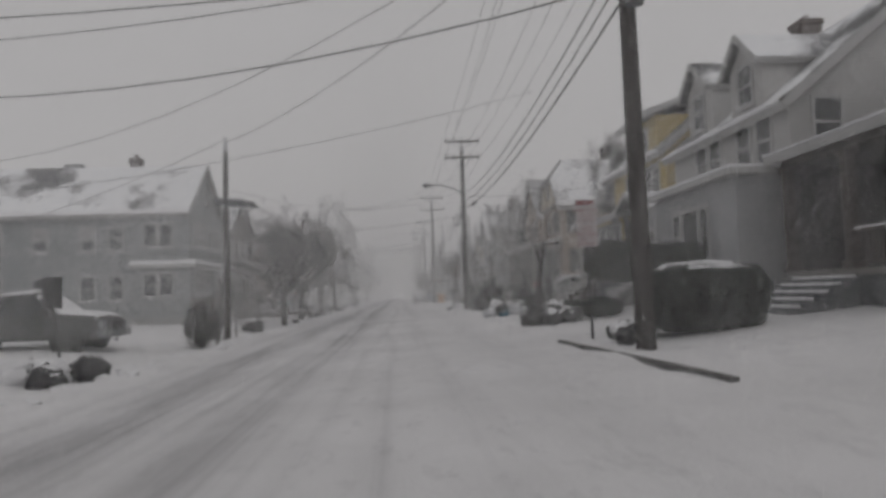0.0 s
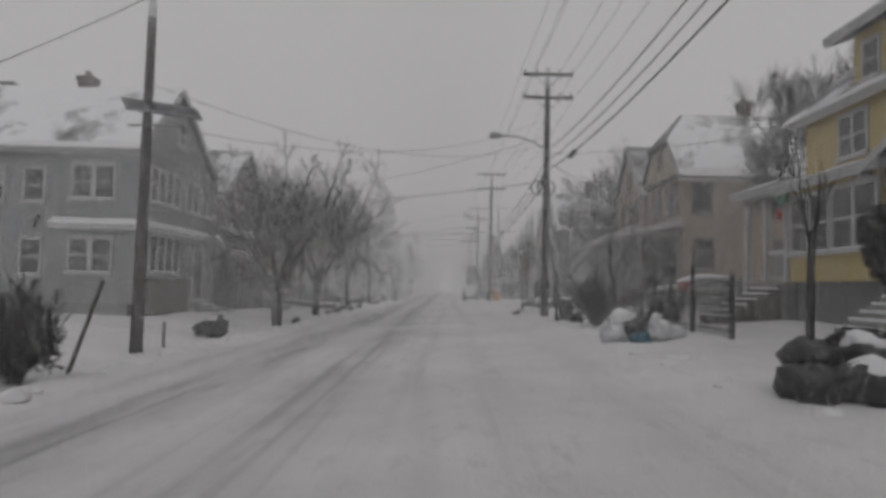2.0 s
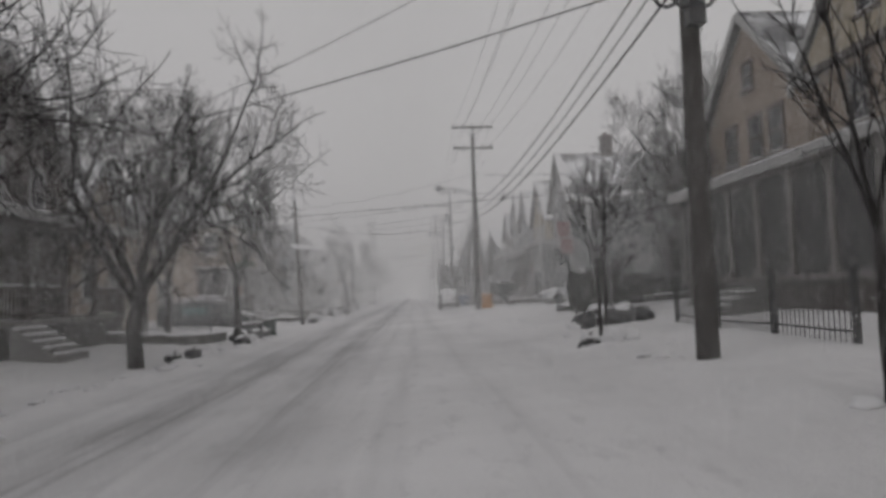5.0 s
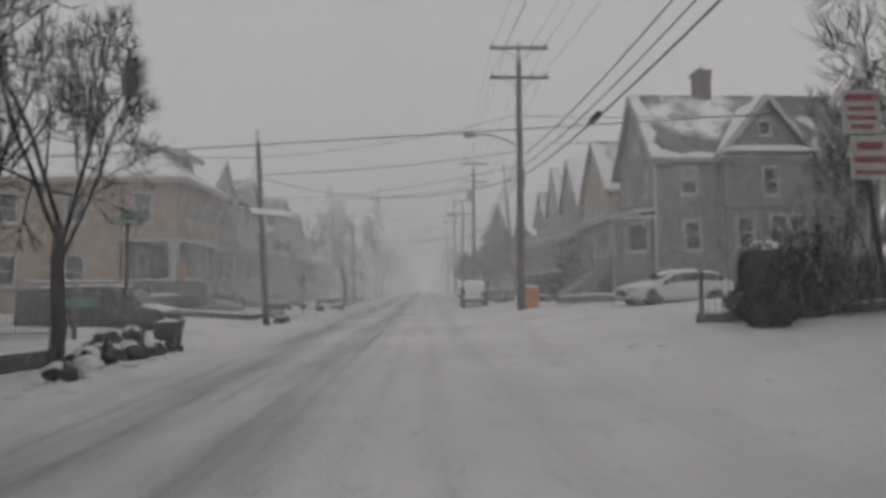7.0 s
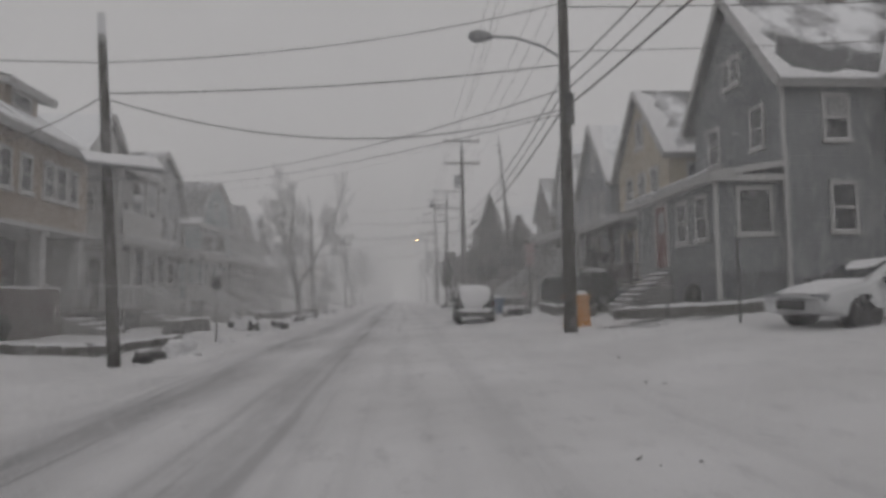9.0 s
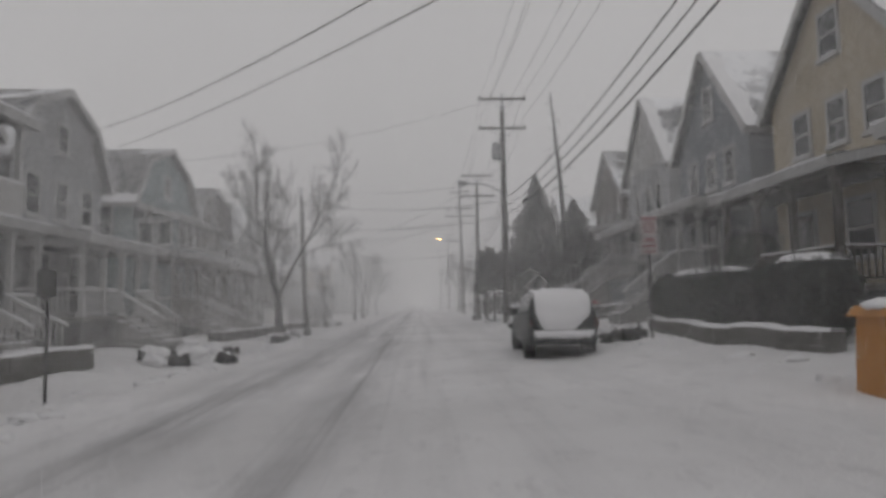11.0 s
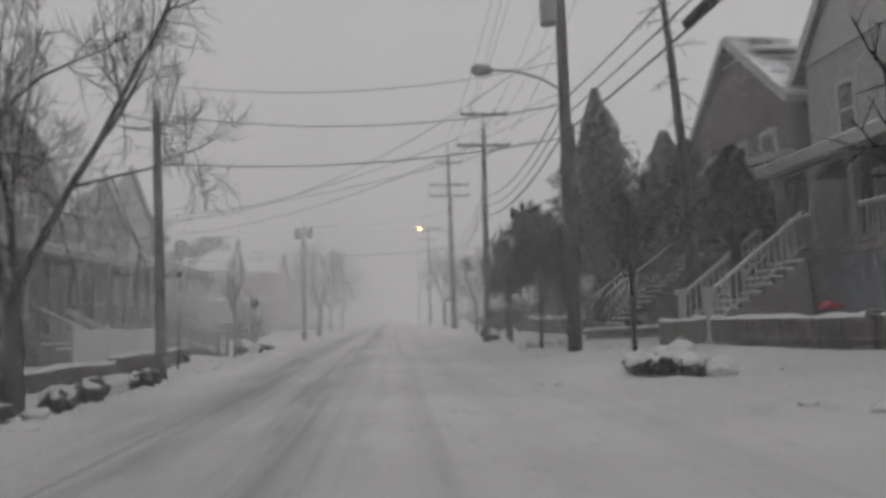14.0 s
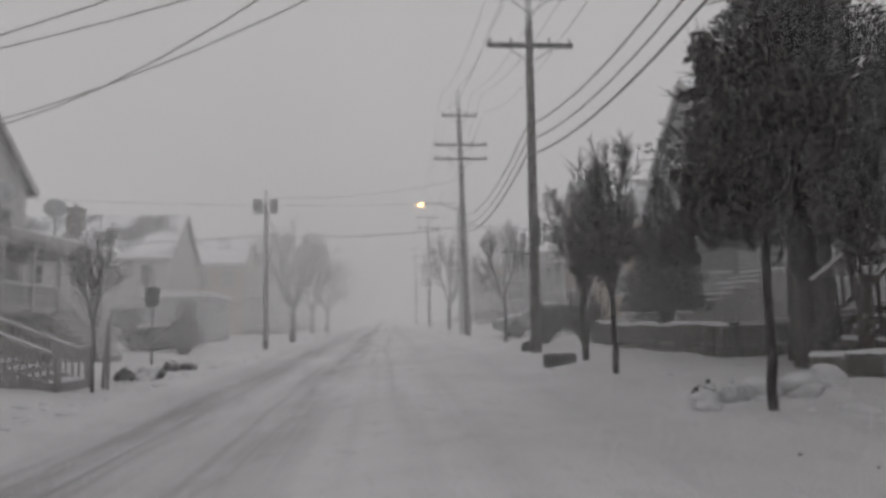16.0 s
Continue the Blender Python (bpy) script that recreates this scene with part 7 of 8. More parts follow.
vehicle("pickup_truck", (-13.5, 20.6, -0.08), 0, PICKUP, TRUCK_PAINT, "grey pickup truck with snow on its bonnet and windscreen", (1.05, 4.2), 0.38, (("side", 2.3, 3.1), ("side", 3.15, 3.6), ("front", 3.25, 3.95)), ((2.2, 3.2, 0.9), (3.3, 5.0, 1.0)), 0.09, 0.93, "truck",
        extras=(("bumper", 5.08, -0.9, 0.45, 5.28, 0.9, 0.66, METAL), ("grille", 5.1, -0.6, 0.66, 5.2, 0.6, 0.95, BIN_BLACK), ("headlamp", 5.08, 0.62, 0.7, 5.18, 0.88, 0.92, CLEAR), ("headlamp", 5.08, -0.88, 0.7, 5.18, -0.62, 0.92, CLEAR), ("door_mirror", 3.6, -1.15, 1.1, 3.75, -0.95, 1.3, BIN_BLACK)))
CARGO = [(0, 0.45, 0.8, 1.7, 0.92, 0.82), (0.1, 0.35, 1.0, 1.85, 0.95, 0.84), (3.2, 0.32, 1.0, 1.9, 0.96, 0.84), (3.7, 0.32, 1.0, 1.75, 0.96, 0.8), (4.2, 0.32, 1.0, 1.2, 0.95, 0.82), (4.8, 0.34, 0.92, 1.05, 0.92, 0.78), (5.0, 0.42, 0.75, 0.86, 0.84, 0.68)]
vehicle("cargo_van", (-12.8, 67.0, -0.30), 0, CARGO, VAN_PAINT, "dark green cargo van with ladder rack and teal panel", (0.95, 4.05), 0.35, (("side", 3.3, 3.8), ("front", 3.72, 4.15)), ((0.1, 3.4, 0.9), (4.2, 4.9, 1.0)), 0.08, 0.94, "van",
        extras=(("sign_panel", 1.4, -0.985, 1.15, 2.7, -0.965, 1.5, TEALSIGN), ("ladder_rack", 0.3, -0.8, 2.0, 3.3, -0.74, 2.06, METAL), ("ladder_rack", 0.3, 0.74, 2.0, 3.3, 0.8, 2.06, METAL), ("rack_snow", 0.3, -0.8, 2.06, 3.3, -0.72, 2.13, SNOW),
                ("rack_leg", 0.5, -0.8, 1.8, 0.56, -0.74, 2.0, METAL), ("rack_leg", 3.0, -0.8, 1.8, 3.06, -0.74, 2.0, METAL), ("bumper", 4.92, -0.9, 0.42, 5.08, 0.9, 0.62, METAL), ("headlamp", 4.9, -0.84, 0.65, 5.0, -0.55, 0.85, CLEAR)), size=(0.9, 0.9, 0.86))

# ---- trees ----
tree(-6.43, 38.7, 6.6, 0.15, 1.7, 3, 4, 6, 0.85, 0.1, limb_r=0.55, leaves=0, reach=3.2, fine=1, shoot=0.22, twig_r=0.0045, kids=4)
tree(-7.0, 49.2, 8.0, 0.18, 1.9, 8, 4, 7, 0.9, 0.06, limb_r=0.55, leaves=0, reach=4.2, aim=(0.2, 0, 0), fine=1, shoot=0.28, twig_r=0.005, kids=4)
tree(-6.45, 56.7, 7.2, 0.12, 2.6, 11, 4, 4, 0.55, 0.14, limb_r=0.34, leaves=0, reach=2.0, fine=2, shoot=0.3, twig_r=0.006)
tree(-10.2, 60.4, 7.5, 0.12, 2.2, 13, 3, 4, 0.5, 0.2, label="slim bare yard tree behind a wire fence", reach=1.5, fine=2)
tree(-10.9, 59.6, 8.0, 0.16, 2.6, 17, 3, 4, 0.5, 0.2, label="slim bare yard tree behind a wire fence", reach=1.6, fine=2)
tree(-6.77, 100.4, 9.0, 0.17, 2.2, 19, 4, 4, 0.75, 0.08, limb_r=0.5, label="tall forked street tree, bare and snow-dusted", reach=3.5, fine=2, shoot=0.5, twig_r=0.005)
tree(11.0, 57.2, 9.4, 0.16, 1.9, 23, 4, 6, 0.65, 0.10, limb_r=0.40, kids=4, label="spreading bare tree behind a hedge", reach=3.3, fine=1, shoot=0.6, twig_r=0.007)
tree(16.2, 69.8, 8.2, 0.13, 1.0, 27, 4, 8, 0.5, 0.14, limb_r=0.45, label="dense brushy bare tree beside a clapboard house", reach=2.6, fine=1, shoot=0.4, twig_r=0.009, kids=3)
tree(14.3, 39.3, 9.6, 0.16, 3.6, 29, 4, 5, 0.65, 0.10, limb_r=0.36, kids=4, label="bare yard tree rising above the roofs", reach=2.6, fine=1, shoot=0.6, twig_r=0.007)
tree(4.5, 21.3, 2.7, 0.05, 1.9, 30, 1, 3, 0.4, 0.3, label="thin young street tree among rubbish bags", reach=0.22, fine=1)
tree(4.55, 30.6, 3.4, 0.04, 1.7, 31, 1, 3, 0.35, 0.3, lean=(-0.26, 0.1), label="thin young street tree leaning on its stake", reach=0.6)
tree(4.05, 38.0, 4.2, 0.05, 1.8, 37, 2, 4, 0.4, 0.25, label="thin young street tree", reach=0.9)
tree(3.7, 46.0, 3.8, 0.04, 1.7, 41, 2, 3, 0.35, 0.3, label="thin young street tree in a snowy bed", reach=0.8)
tree(3.95, 46.4, 3.6, 0.04, 1.6, 43, 2, 3, 0.35, 0.3, label="thin young street tree in a snowy bed", reach=0.8)
tree(4.25, 93.6, 3.3, 0.075, 1.4, 47, 2, 5, 0.75, 0.05, label="small crooked street tree with drooping twigs", reach=1.3, fine=1)
tree(4.25, 102.1, 3.9, 0.05, 1.9, 53, 2, 4, 0.4, 0.25, label="thin young street tree beside rubbish", reach=0.6)
tree(3.74, 108.3, 4.0, 0.05, 1.9, 59, 3, 6, 0.7, 0.1, leaves=6000, leaf=0.075, label="small street tree holding dark withered leaves", reach=0.95)
tree(3.75, 113.4, 4.2, 0.055, 1.5, 61, 3, 6, 0.5, 0.2, leaves=6000, leaf=0.06, leaf_top=2.7, label="small street tree with dark leaves low in its crown", reach=0.85)
tree(4.3, 128.0, 4.6, 0.06, 1.8, 67, 3, 4, 0.5, 0.2, reach=1.2)
tree(4.2, 116.8, 4.0, 0.07, 1.6, 68, 3, 5, 0.5, 0.2, reach=0.9, leaves=2500)
tree(-7.0, 117.2, 3.8, 0.04, 1.7, 71, 2, 4, 0.35, 0.3, label="thin young street tree beside stakes", reach=0.7)
tree(-7.0, 150.0, 8.0, 0.2, 2.4, 73, 3, 6, 0.6, 0.15, reach=3, fine=3, shoot=0.5)
tree(-8.0, 172.0, 9.0, 0.22, 2.6, 79, 3, 6, 0.6, 0.15, reach=3.5, fine=3, shoot=0.6)
tree(-7.5, 184.0, 9.0, 0.22, 2.6, 80, 3, 6, 0.6, 0.15, reach=3.5, fine=3, shoot=0.6)
tree(4.6, 155.0, 7.0, 0.16, 2.2, 83, 3, 5, 0.6, 0.15, reach=2.4, fine=3, shoot=0.5)
snag = thing("tree", (7.7, 106.5, 0.6), "tall leaning snag with drooping broken twigs", "tree", "street trees")
part("trunk", Mesh().sweep([(7.72, 106.5, 0.3), (7.55, 106.5, 4.4), (7.25, 106.4, 8.5), (6.9, 106.5, 12.9)], [0.17, 0.14, 0.1, 0.03], 9), BARK, snag, smooth=True)
twigs, rsn = [], random.Random(89)
for k in range(34):
    zz = rsn.uniform(4.5, 12.4)
    cx, a = 7.55 - (zz - 4.4) * 0.077, rsn.uniform(0, 6.28)
    grow(rsn, (cx, 106.5, zz), Vector((math.cos(a), math.sin(a), rsn.uniform(-0.5, 0.3))).normalized(), rsn.uniform(0.4, 1.1) * (1 - (zz - 4) / 12), 0.022, 1, twigs, 0.6, -0.5, 2)
tm = Mesh()
for a, b, ra, rb in twigs:
    tm.tube(a, b, max(ra, 0.01), max(rb, 0.008), 3, False)
part("crown", tm, TWIG, snag)

# ---- conifers, hedges and bushes ----
conifer(6.95, 112.4, 8.9, 6.0, 101, 2.1, count=44000, leaf=0.075, full=1.05)
conifer(9.3, 112.0, 6.9, 5.4, 103, 2.5, count=28000, leaf=0.075, full=0.95, label="dark spreading conifer overhanging stairs")
conifer(8.5, 108.6, 5.8, 4.6, 107, 2.6, count=26000, leaf=0.07, full=0.95, label="dark spreading conifer overhanging stairs")
conifer(7.7, 104.4, 4.6, 2.6, 108, 2.6, count=11000, leaf=0.07, full=0.8, label="dark ragged conifer beside a porch")
conifer(6.9, 118.5, 4.4, 2.6, 109, 0.9, count=9000, leaf=0.08, label="small dark conifer beside a wall")
hedge(4.75, 7.1, 12.2, 13.9, 1.70, 201, "large rounded box hedge with patchy snow on top", count=20000, leaf=0.03)
hedge(6.5, 8.4, 22.3, 23.9, 2.88, 203, "tall clipped hedge block above bare stems", z0=1.5, snow=False, count=12000, leaf=0.04)
hedge(7.1, 8.6, 18.1, 20.0, 2.5, 207, "tall dark clipped hedge before a front room", z0=0.95, snow=False, count=12000, leaf=0.04)
hedge(5.6, 6.7, 19.9, 21.0, 0.98, 211, "low dark spreading bush with snow among its stems", count=6000, rounded=0.6, snow=False, leaf=0.04)
hedge(5.4, 6.3, 21.9, 22.8, 0.9, 213, "low dark spreading bush with snow among its stems", count=6000, rounded=0.6, snow=False, leaf=0.04)
hedge(6.5, 8.3, 59.2, 60.6, 1.25, 217, "tangled dark hedge on a corner plot", count=7000, snow=False, rounded=0.6, leaf=0.06)
hedge(7.9, 10.2, 58.9, 60.6, 1.75, 216, "tangled dark hedge on a corner plot", count=7000, snow=False, rounded=0.6, leaf=0.06)
hedge(9.8, 12.4, 58.3, 60.2, 1.95, 215, "tangled dark hedge on a corner plot", count=7000, snow=False, rounded=0.6, leaf=0.06)
hedge(5.9, 6.9, 57.9, 58.7, 2.05, 219, "clipped dark hedge block at a corner", count=4000)
hedge(6.4, 7.4, 81.6, 84.0, 2.1, 223, "clipped dark hedge with a strip of snow on top", count=5000)
hedge(6.2, 7.4, 84.4, 90.0, 2.05, 227, "long clipped dark hedge with snow on top", count=7000)
hedge(8.2, 9.7, 88.0, 89.6, 3.2, 229, "round dark evergreen bush by a porch", count=4000, rounded=0.7, snow=False)
hedge(8.05, 8.75, 76.9, 77.6, 1.45, 231, "small round evergreen beside steps", count=1500, rounded=0.7, snow=False)
hedge(7.4, 9.0, 92.0, 93.6, 2.0, 233, "dark evergreen bush before a porch", count=4000, rounded=0.7)
hedge(-13.0, -10.2, 74.4, 75.6, 0.95, 237, "low dark hedge before a corner porch", count=4000)
hedge(-12.0, -9.5, 131.0, 135.0, 1.2, 239, "dark overgrown bank of shrubs", count=5000, rounded=0.7)
hedge(5.75, 6.55, 31.6, 32.5, 1.15, 235, "low dark rounded bush inside an iron fence", count=2500, rounded=0.7, leaf=0.035, snow=False)
hedge(5.35, 5.85, 30.8, 31.3, 0.75, 236, "small dark round bush with a dab of snow", count=1200, rounded=0.7, leaf=0.03)
bush(-6.56, 23.1, 1.36, 1.15, 301, "dark dense rounded shrub at the pavement edge", 4000, 40, 6)
bush(4.75, 34.5, 1.5, 1.35, 303, leaf_n=300, stems=36, fine=3)
bush(10.8, 58.9, 3.0, 2.6, 307, leaf_n=800, stems=50)
bush(8.0, 59.4, 2.3, 2.2, 309, leaf_n=800)
bush(-9.0, 131, 1.6, 2.0, 311)
for k, (bx, by, bh) in enumerate(((5.6, 121.5, 1.6), (5.0, 124.0, 1.3), (7.6, 120.6, 2.2), (9.0, 122.5, 2.4))):
    bush(bx, by, bh, bh * 0.9, 320 + k)

# ---- rubbish, bins and clutter on the pavements ----
def pile(cx, cy, rows):
    for k, (dx, dy, r, lift, kind) in enumerate(rows):
        mt, lab, sn = {"k": (BAG, "full black rubbish bag with snow on it", 0.62), "c": (BAG, "dark rubbish bag under a thick cap of snow", 0.8), "K": (BAG, "glossy black rubbish bag swept bare of snow", 0.0), "w": (BAG_WHITE, "white plastic rubbish bag half buried in snow", 0.6),
                       "b": (BAG_BLUE, "blue plastic rubbish bag", 0.0), "s": (SNOW, "rubbish sack wholly buried under snow", 0.8)}[kind]
        bag(cx + dx, cy + dy, r, cx + k * 1.7 + cy, mt, sn, lift, lab)


pile(4.6, 20.3, ((-0.65, 0, 0.40, 0, "K"), (-0.1, -0.15, 0.42, 0, "k"), (0.5, 0.0, 0.40, 0, "k"), (-0.45, 0.45, 0.36, 0.32, "K"), (0.2, 0.4, 0.36, 0.34, "k"), (0.75, 0.4, 0.34, 0, "K")))
pile(4.4, 12.9, ((0.0, 0.2, 0.36, 0, "k"), (0.45, 0.5, 0.34, 0, "k"), (0.1, 0.8, 0.33, 0, "K"), (-0.15, -0.3, 0.28, 0, "K")))
pile(4.45, 28.4, ((-0.62, 0.1, 0.36, 0, "w"), (-0.3, 0.45, 0.36, 0.38, "s"), (-0.12, 0.05, 0.36, 0.2, "K"), (-0.1, -0.2, 0.28, -0.02, "b"), (0.35, 0.0, 0.40, 0.05, "w"), (0.75, 0.1, 0.30, -0.03, "w"), (0.3, 0.6, 0.3, 0, "w")))
pile(3.8, 46.2, ((-0.35, -0.2, 0.26, -0.06, "k"), (0.1, -0.25, 0.3, -0.08, "s"), (0.5, -0.1, 0.28, -0.08, "s")))
pile(4.9, 37.3, ((-0.3, -0.35, 0.3, 0, "K"),))
pile(4.8, 50.6, ((-0.3, 0.0, 0.40, -0.05, "K"), (0.12, 0.15, 0.44, 0.0, "k"), (0.5, -0.1, 0.40, -0.05, "K"), (0.9, 0.1, 0.44, -0.05, "k"), (1.35, 0.1, 0.40, -0.08, "K"), (0.3, 0.6, 0.38, 0.1, "c"), (1.0, 0.6, 0.4, 0.1, "k"), (-0.65, -0.3, 0.22, -0.08, "s")))
pile(4.6, 87.2, ((-0.3, 0, 0.34, 0, "k"), (0.15, -0.1, 0.3, 0, "K"), (0.5, 0.3, 0.3, 0, "k")))
pile(3.85, 99.4, ((-0.25, 1.0, 0.23, 0, "c"), (-0.28, 0.6, 0.24, 0, "c"), (-0.2, 0.2, 0.25, 0, "c"), (-0.1, -0.2, 0.27, 0, "c"), (0.05, -0.6, 0.27, 0, "c"), (0.1, 0.4, 0.27, 0.12, "s"), (0.18, 0.0, 0.28, 0.2, "s"), (0.32, -0.35, 0.26, 0.02, "c"), (0.42, 0.25, 0.25, 0, "k"), (0.3, 0.8, 0.25, 0, "c"), (0.45, -0.75, 0.25, -0.03, "s")))
pile(3.95, 109.3, ((-0.6, -0.2, 0.2, -0.06, "s"), (-0.15, 0.05, 0.22, -0.06, "w"), (0.3, 0.1, 0.24, -0.06, "s"), (0.75, -0.05, 0.26, -0.06, "s"), (-0.35, 0.3, 0.18, -0.03, "k"), (1.2, 0.2, 0.26, -0.06, "s")))
pile(-6.9, 32.7, ((-0.25, 0.1, 0.36, 0.12, "K"), (0.2, -0.1, 0.34, 0, "K"), (0.15, 0.35, 0.32, 0.34, "k")))
pile(-6.7, 14.3, ((0.2, 0.5, 0.46, 0, "K"), (-0.4, 0.1, 0.42, 0, "s"), (-0.9, -0.2, 0.40, 0, "s"), (-0.2, -0.5, 0.42, 0, "k"), (-0.95, 0.4, 0.38, 0, "k")))
pile(-6.7, 50.4, ((0.2, 0, 0.26, 0, "k"), (0.6, 0.3, 0.26, 0, "K")))
pile(-6.5, 39.9, ((0.1, 0, 0.24, 0, "s"), (0.45, 0.2, 0.22, 0, "k")))
pile(-6.6, 55.9, ((0.4, 0.5, 0.3, 0, "k"), (0.55, 1.0, 0.26, 0, "s")))
pile(-6.6, 58.6, ((-0.2, -0.3, 0.36, 0, "k"), (0.0, 0.2, 0.38, 0, "k"), (-0.35, 0.5, 0.36, 0, "k"), (0.1, 0.75, 0.40, 0, "k"), (0.2, 1.3, 0.38, 0, "k"), (-0.1, 0.45, 0.32, 0.4, "k"), (0.15, 1.05, 0.30, 0.42, "k"), (0.1, -0.9, 0.28, -0.05, "s"), (0.25, 1.8, 0.36, 0, "k")))
pile(-6.35, 73.9, ((0, 0, 0.32, 0, "k"), (0.1, 0.5, 0.26, 0, "K"), (-0.2, 2.5, 0.3, 0, "s"), (-0.1, 3.3, 0.3, 0, "s")))
pile(-7.0, 88.7, ((-0.5, -0.4, 0.40, 0, "s"), (-0.1, 0.0, 0.40, 0, "k"), (0.35, 0.25, 0.40, 0, "s"), (-0.9, 0.2, 0.4, 0, "k"), (0.1, 0.7, 0.36, 0, "k"), (-1.1, 3.9, 0.34, 0, "s"), (-0.4, 4.3, 0.34, 0, "s"), (0.1, 4.6, 0.3, 0, "k")))
pile(-6.6, 102.2, ((0.1, -3.4, 0.36, 0, "k"), (-0.2, -2.9, 0.34, 0, "s"), (0.0, -2.4, 0.34, 0, "k"), (0.1, -0.8, 0.34, 0, "k"), (-0.2, -0.2, 0.32, 0, "s"), (0.1, 0.4, 0.34, 0, "k"), (-0.1, 1.1, 0.34, 0, "k"), (0.0, 1.8, 0.34, 0, "s"), (-0.05, 2.4, 0.34, 0, "k"), (0.1, 3.1, 0.33, 0, "k"), (0.05, 3.9, 0.34, 0, "k")))
pile(-7.0, 120.2, ((-0.3, -0.3, 0.32, 0, "k"), (0.1, 0.1, 0.32, 0, "s"), (0.2, 0.6, 0.3, 0, "k"), (-0.2, 3.2, 0.3, 0, "k"), (0.1, 4.0, 0.3, 0, "k")))
wheelie_bin(-6.25, 61.1, BIN_GREEN, size=0.52, height=0.75, label="dark green wheeled bin heaped with snow")
wheelie_bin(4.35, 37.7, BIN_BLACK, size=0.5, height=0.82, label="black wheeled bin beside a rubbish bag")
wheelie_bin(4.3, 91.7, BIN_BLUE, size=0.9, height=0.85, label="large blue recycling bin with snow in it")
bag(-5.75, 88.5, 0.36, 77.0, BAG, 0.4, 0.0, "dark sack slumped at the road edge", 0.7)
sb = thing("sand_box", (4.75, 77.4, 0.3), "yellow plastic sand box behind the pole", "box")
part("box", Mesh().prism([(4.42, 77.1, 0.2), (5.1, 77.1, 0.2), (5.05, 77.1, 1.1), (4.47, 77.1, 1.1)], (0, 0.6, 0)), BIN_YELLOW, sb)
part("lid", Mesh().prism([(4.38, 77.05, 1.1), (5.12, 77.05, 1.1), (5.02, 77.05, 1.22), (4.48, 77.05, 1.22)], (0, 0.7, 0)), BIN_YELLOW, sb)
part("lid_snow", blob((4.75, 77.4, 1.22), 0.36, 5, 0.25, 0.2, 14, 7), SNOW, sb, smooth=True)
pt = thing("planter", (4.1, 93.1, 0.25), "black tapered tub at the foot of a street tree", "planter")
part("tub", Mesh().add([(3.85 + 0.1 * (z > 0.3) + (0.55 - 0.2 * (z > 0.3)) * a, 92.85 + 0.5 * b, z) for z in (0.1, 0.72) for a, b in ((0, 0), (1, 0), (1, 1), (0, 1))], [(3, 2, 1, 0), (4, 5, 6, 7), (0, 1, 5, 4), (1, 2, 6, 5), (2, 3, 7, 6), (3, 0, 4, 7)]), BIN_BLACK, pt)
part("tub_snow", blob((4.15, 93.1, 0.7), 0.2, 8, 0.3, 0.2, 12, 6), SNOW, pt, smooth=True)
bag(3.15, 92.5, 0.33, 55.0, BAG, 0.72, 0.0, "round black sack with snow blown into its top", 0.95)
bag(3.9, 121.5, 0.3, 58.0, BAG, 0.5)
solo("toolbox", Mesh().box(3.1, 116.0, 0.1, 3.75, 116.4, 0.42), BIN_BLACK, (3.4, 116.2, 0.1), "dark crate lying at the kerb", "crate")
solo("sled", Mesh().prism([(7.3, 100.6, 1.2), (7.7, 100.6, 1.2), (7.6, 100.6, 1.28), (7.45, 100.6, 1.34)], (0, 0.25, 0)), RED, (7.5, 100.7, 1.2), "small red plastic sled on the snowy bank", "sled")
for k, (lx, ly) in enumerate(((3.4, 21.5), (4.6, 51.6), (2.9, 106.6), (3.2, 105.8), (1.5, 62.5), (2.6, 66.0), (3.4, 69.0), (2.2, 100.2))):
    z0 = ground_z(lx, ly)
    rngc = random.Random(k)
    m = Mesh()
    for _ in range(3):
        a, b = lx + rngc.uniform(-0.3, 0.3), ly + rngc.uniform(-0.3, 0.3)
        m.tube((a, b, z0 + 0.01), (a + rngc.uniform(-0.06, 0.06), b + rngc.uniform(-0.06, 0.06), z0 + 0.02), 0.008, 0.005, 5)
    solo("twig_litter", m, BARK, (lx, ly, z0), "broken twigs blown onto the snow", "twigs", "twig litter")
for dx, dy, dz in ((-11.4, 121.4, 4.6), (-11.4, 124.6, 4.6), (-15.2, 124.0, 4.5), (-12.0, 110.2, 4.4)):
    d = thing("satellite_dish", (dx, dy, dz), "grey satellite dish on a porch roof", "satellite dish", "satellite dishes")
    part("dish", Mesh().tube((dx, dy, dz + 0.5), (dx + 0.05, dy - 0.12, dz + 0.55), 0.12, 0.36, 16), METAL, d)
    part("mount", Mesh().tube((dx, dy, dz - 0.6), (dx, dy, dz + 0.5), 0.03, 0.03, 6), METAL, d)

# ---- clods of snow thrown up along the kerbs ----
def clods(seed, spans, label):
    rng, m = random.Random(seed), Mesh()
    for x, spread, ya, yb, n in spans:
        for _ in range(n):
            px, py = x + rng.gauss(0, spread), rng.uniform(ya, yb)
            r = rng.choice((0.05, 0.07, 0.09, 0.13)) * rng.uniform(0.7, 1.3)
            c = blob((0, 0, 0), r, rng.uniform(0, 99), 0.6, 0.6, 8, 5)
            g = ground_z(px, py)
            m.add([(px + v[0] * 1.3, py + v[1], g + v[2]) for v in c.v], c.f)
    ob = solo("snow_clods", m, SNOW, (0, 0, 0), label, "snow", kind="stuff", smooth=True)
    return ob


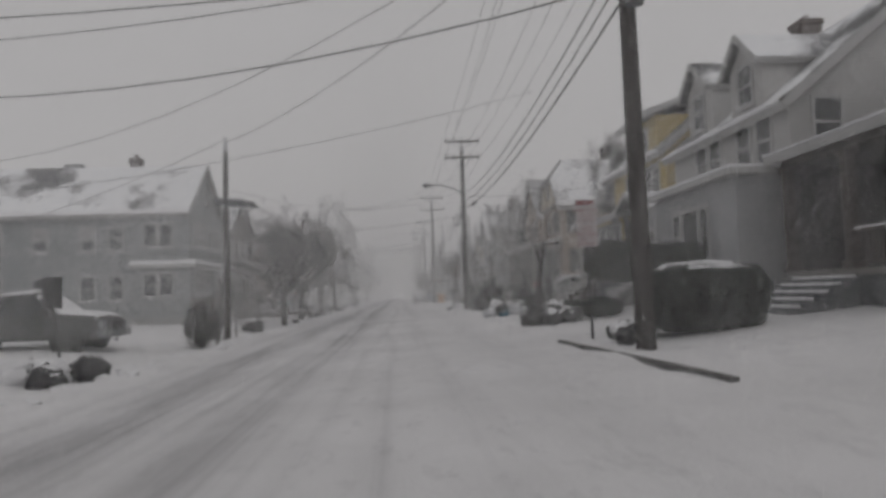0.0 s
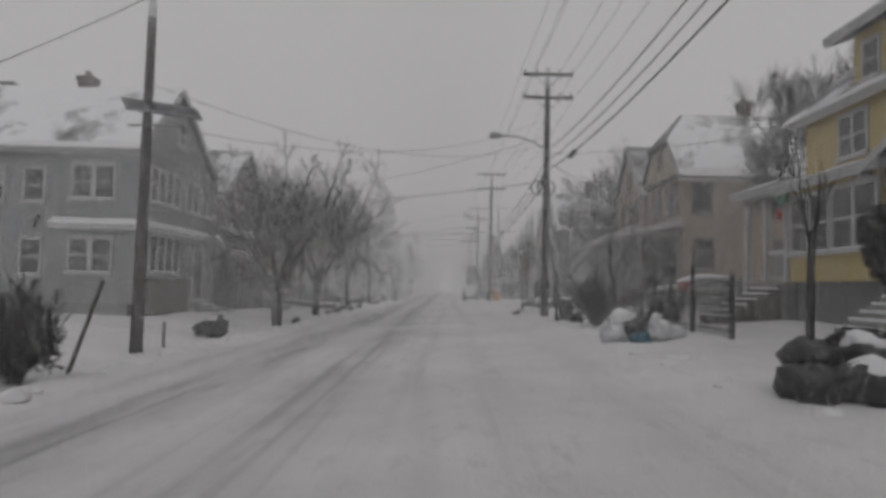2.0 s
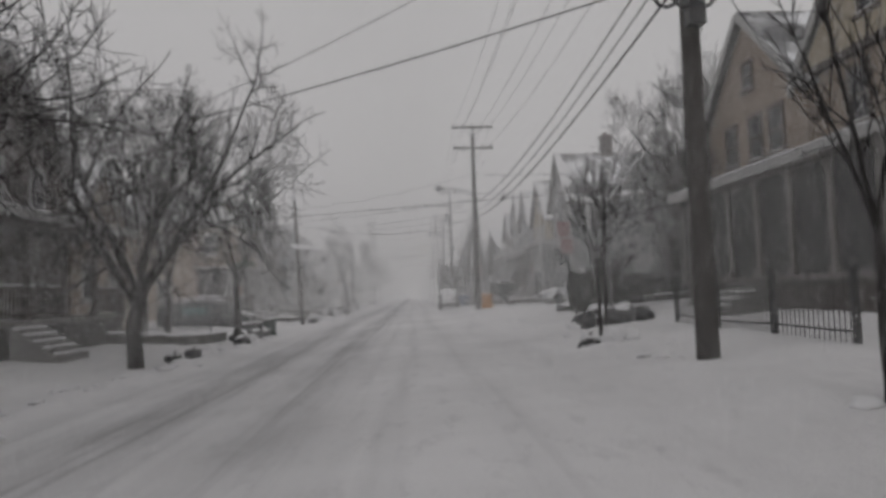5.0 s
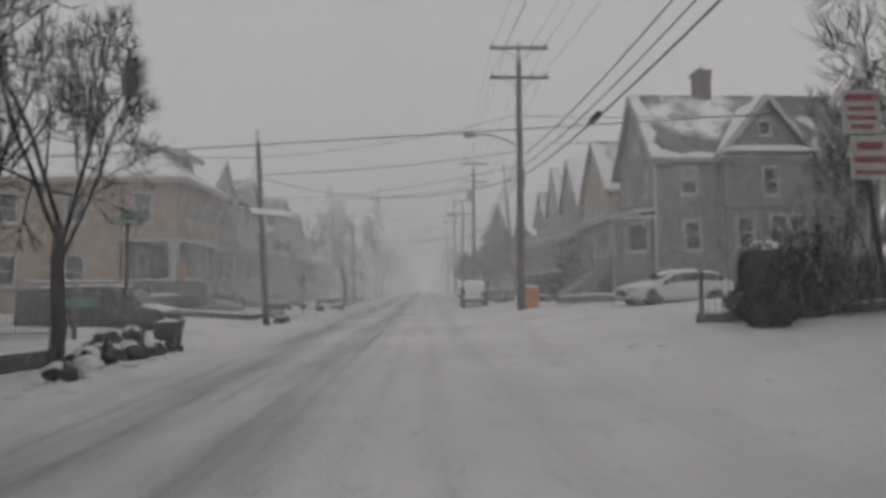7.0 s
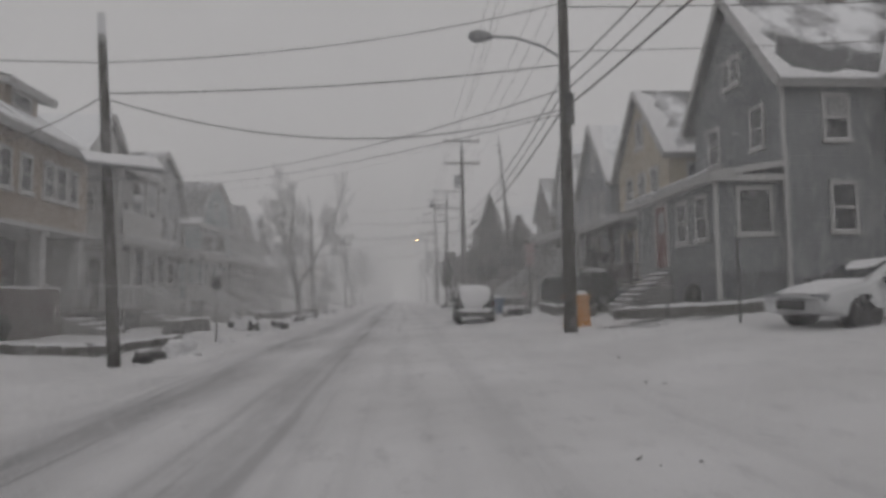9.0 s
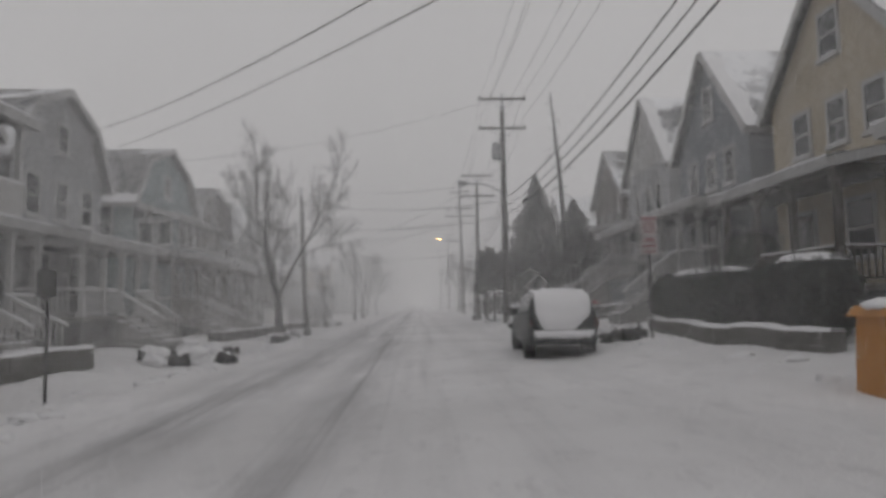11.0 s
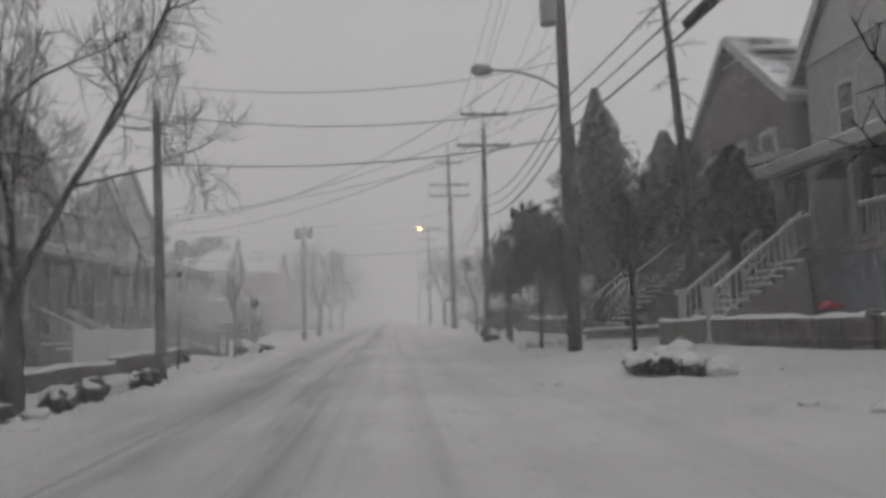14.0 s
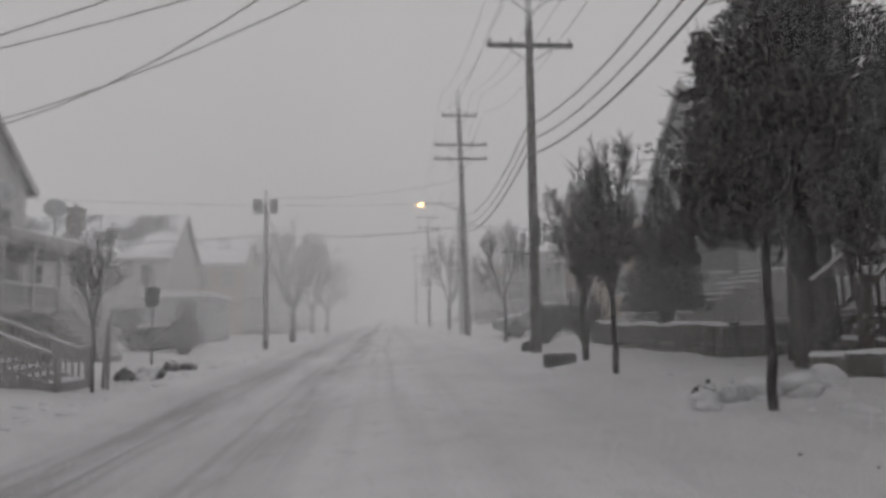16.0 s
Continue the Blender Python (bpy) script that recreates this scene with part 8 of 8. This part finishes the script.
clods(41, ((-5.9, 0.22, 4, 61, 170), (-5.9, 0.22, 73, 130, 170), (-6.8, 0.5, 4, 61, 60), (-7.2, 0.5, 73, 130, 90)), "broken clods of ploughed snow along the kerb")
clods(43, ((3.9, 0.35, 8, 60, 50), (4.6, 0.5, 76, 120, 80)), "small clods of snow on the pavement")

# ---- haze made of falling snow: fine streaks in the air, finer towards the road's middle, none in the lane itself ----
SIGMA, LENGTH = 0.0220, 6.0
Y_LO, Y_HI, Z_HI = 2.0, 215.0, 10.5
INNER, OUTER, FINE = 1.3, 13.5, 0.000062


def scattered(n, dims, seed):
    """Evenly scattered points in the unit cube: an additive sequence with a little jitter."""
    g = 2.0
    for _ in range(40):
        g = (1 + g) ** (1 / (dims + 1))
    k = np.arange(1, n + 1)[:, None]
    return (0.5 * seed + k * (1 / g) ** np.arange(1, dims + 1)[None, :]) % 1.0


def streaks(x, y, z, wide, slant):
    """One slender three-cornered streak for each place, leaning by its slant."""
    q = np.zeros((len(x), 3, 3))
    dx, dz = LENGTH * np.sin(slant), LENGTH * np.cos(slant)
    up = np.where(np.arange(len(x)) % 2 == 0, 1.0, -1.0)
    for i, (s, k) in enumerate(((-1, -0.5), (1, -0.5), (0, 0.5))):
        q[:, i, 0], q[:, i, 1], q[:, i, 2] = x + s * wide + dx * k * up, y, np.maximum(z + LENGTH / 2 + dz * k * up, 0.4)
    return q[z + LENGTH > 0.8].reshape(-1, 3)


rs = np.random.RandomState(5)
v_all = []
# streak density per stretch and side sets how fast distant things pale
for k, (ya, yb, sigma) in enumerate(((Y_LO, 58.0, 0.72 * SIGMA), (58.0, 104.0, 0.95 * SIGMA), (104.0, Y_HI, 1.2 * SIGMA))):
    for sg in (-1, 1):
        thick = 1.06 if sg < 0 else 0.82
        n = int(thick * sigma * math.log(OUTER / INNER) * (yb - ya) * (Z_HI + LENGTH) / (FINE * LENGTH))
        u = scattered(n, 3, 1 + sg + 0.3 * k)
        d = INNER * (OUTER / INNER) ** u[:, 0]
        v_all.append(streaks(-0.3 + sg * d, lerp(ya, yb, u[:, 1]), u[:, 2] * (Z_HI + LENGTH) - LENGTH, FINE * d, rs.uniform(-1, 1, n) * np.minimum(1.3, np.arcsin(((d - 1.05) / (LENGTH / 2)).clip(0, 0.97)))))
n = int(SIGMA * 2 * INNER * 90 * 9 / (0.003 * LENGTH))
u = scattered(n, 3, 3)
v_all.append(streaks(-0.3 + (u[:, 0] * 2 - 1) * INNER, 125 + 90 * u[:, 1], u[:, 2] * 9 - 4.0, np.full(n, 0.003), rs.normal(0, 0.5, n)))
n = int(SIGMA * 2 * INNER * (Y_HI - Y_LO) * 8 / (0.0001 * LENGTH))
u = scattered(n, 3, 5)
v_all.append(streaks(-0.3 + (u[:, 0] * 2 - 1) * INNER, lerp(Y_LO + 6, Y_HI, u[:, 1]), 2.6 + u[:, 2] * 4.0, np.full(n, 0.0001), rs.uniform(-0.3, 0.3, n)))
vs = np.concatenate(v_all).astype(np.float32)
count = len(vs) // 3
fm = bpy.data.meshes.new("snow_haze")
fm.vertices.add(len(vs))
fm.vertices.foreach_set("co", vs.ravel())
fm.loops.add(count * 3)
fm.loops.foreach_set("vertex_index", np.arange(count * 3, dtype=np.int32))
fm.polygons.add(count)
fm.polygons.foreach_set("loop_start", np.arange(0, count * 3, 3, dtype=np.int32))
fm.materials.append(snow_haze_mat())
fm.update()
tagged(new("snow_haze", fm), "fine snow streaks hung in the air to stand in for haze", "snowfall", kind="stuff")
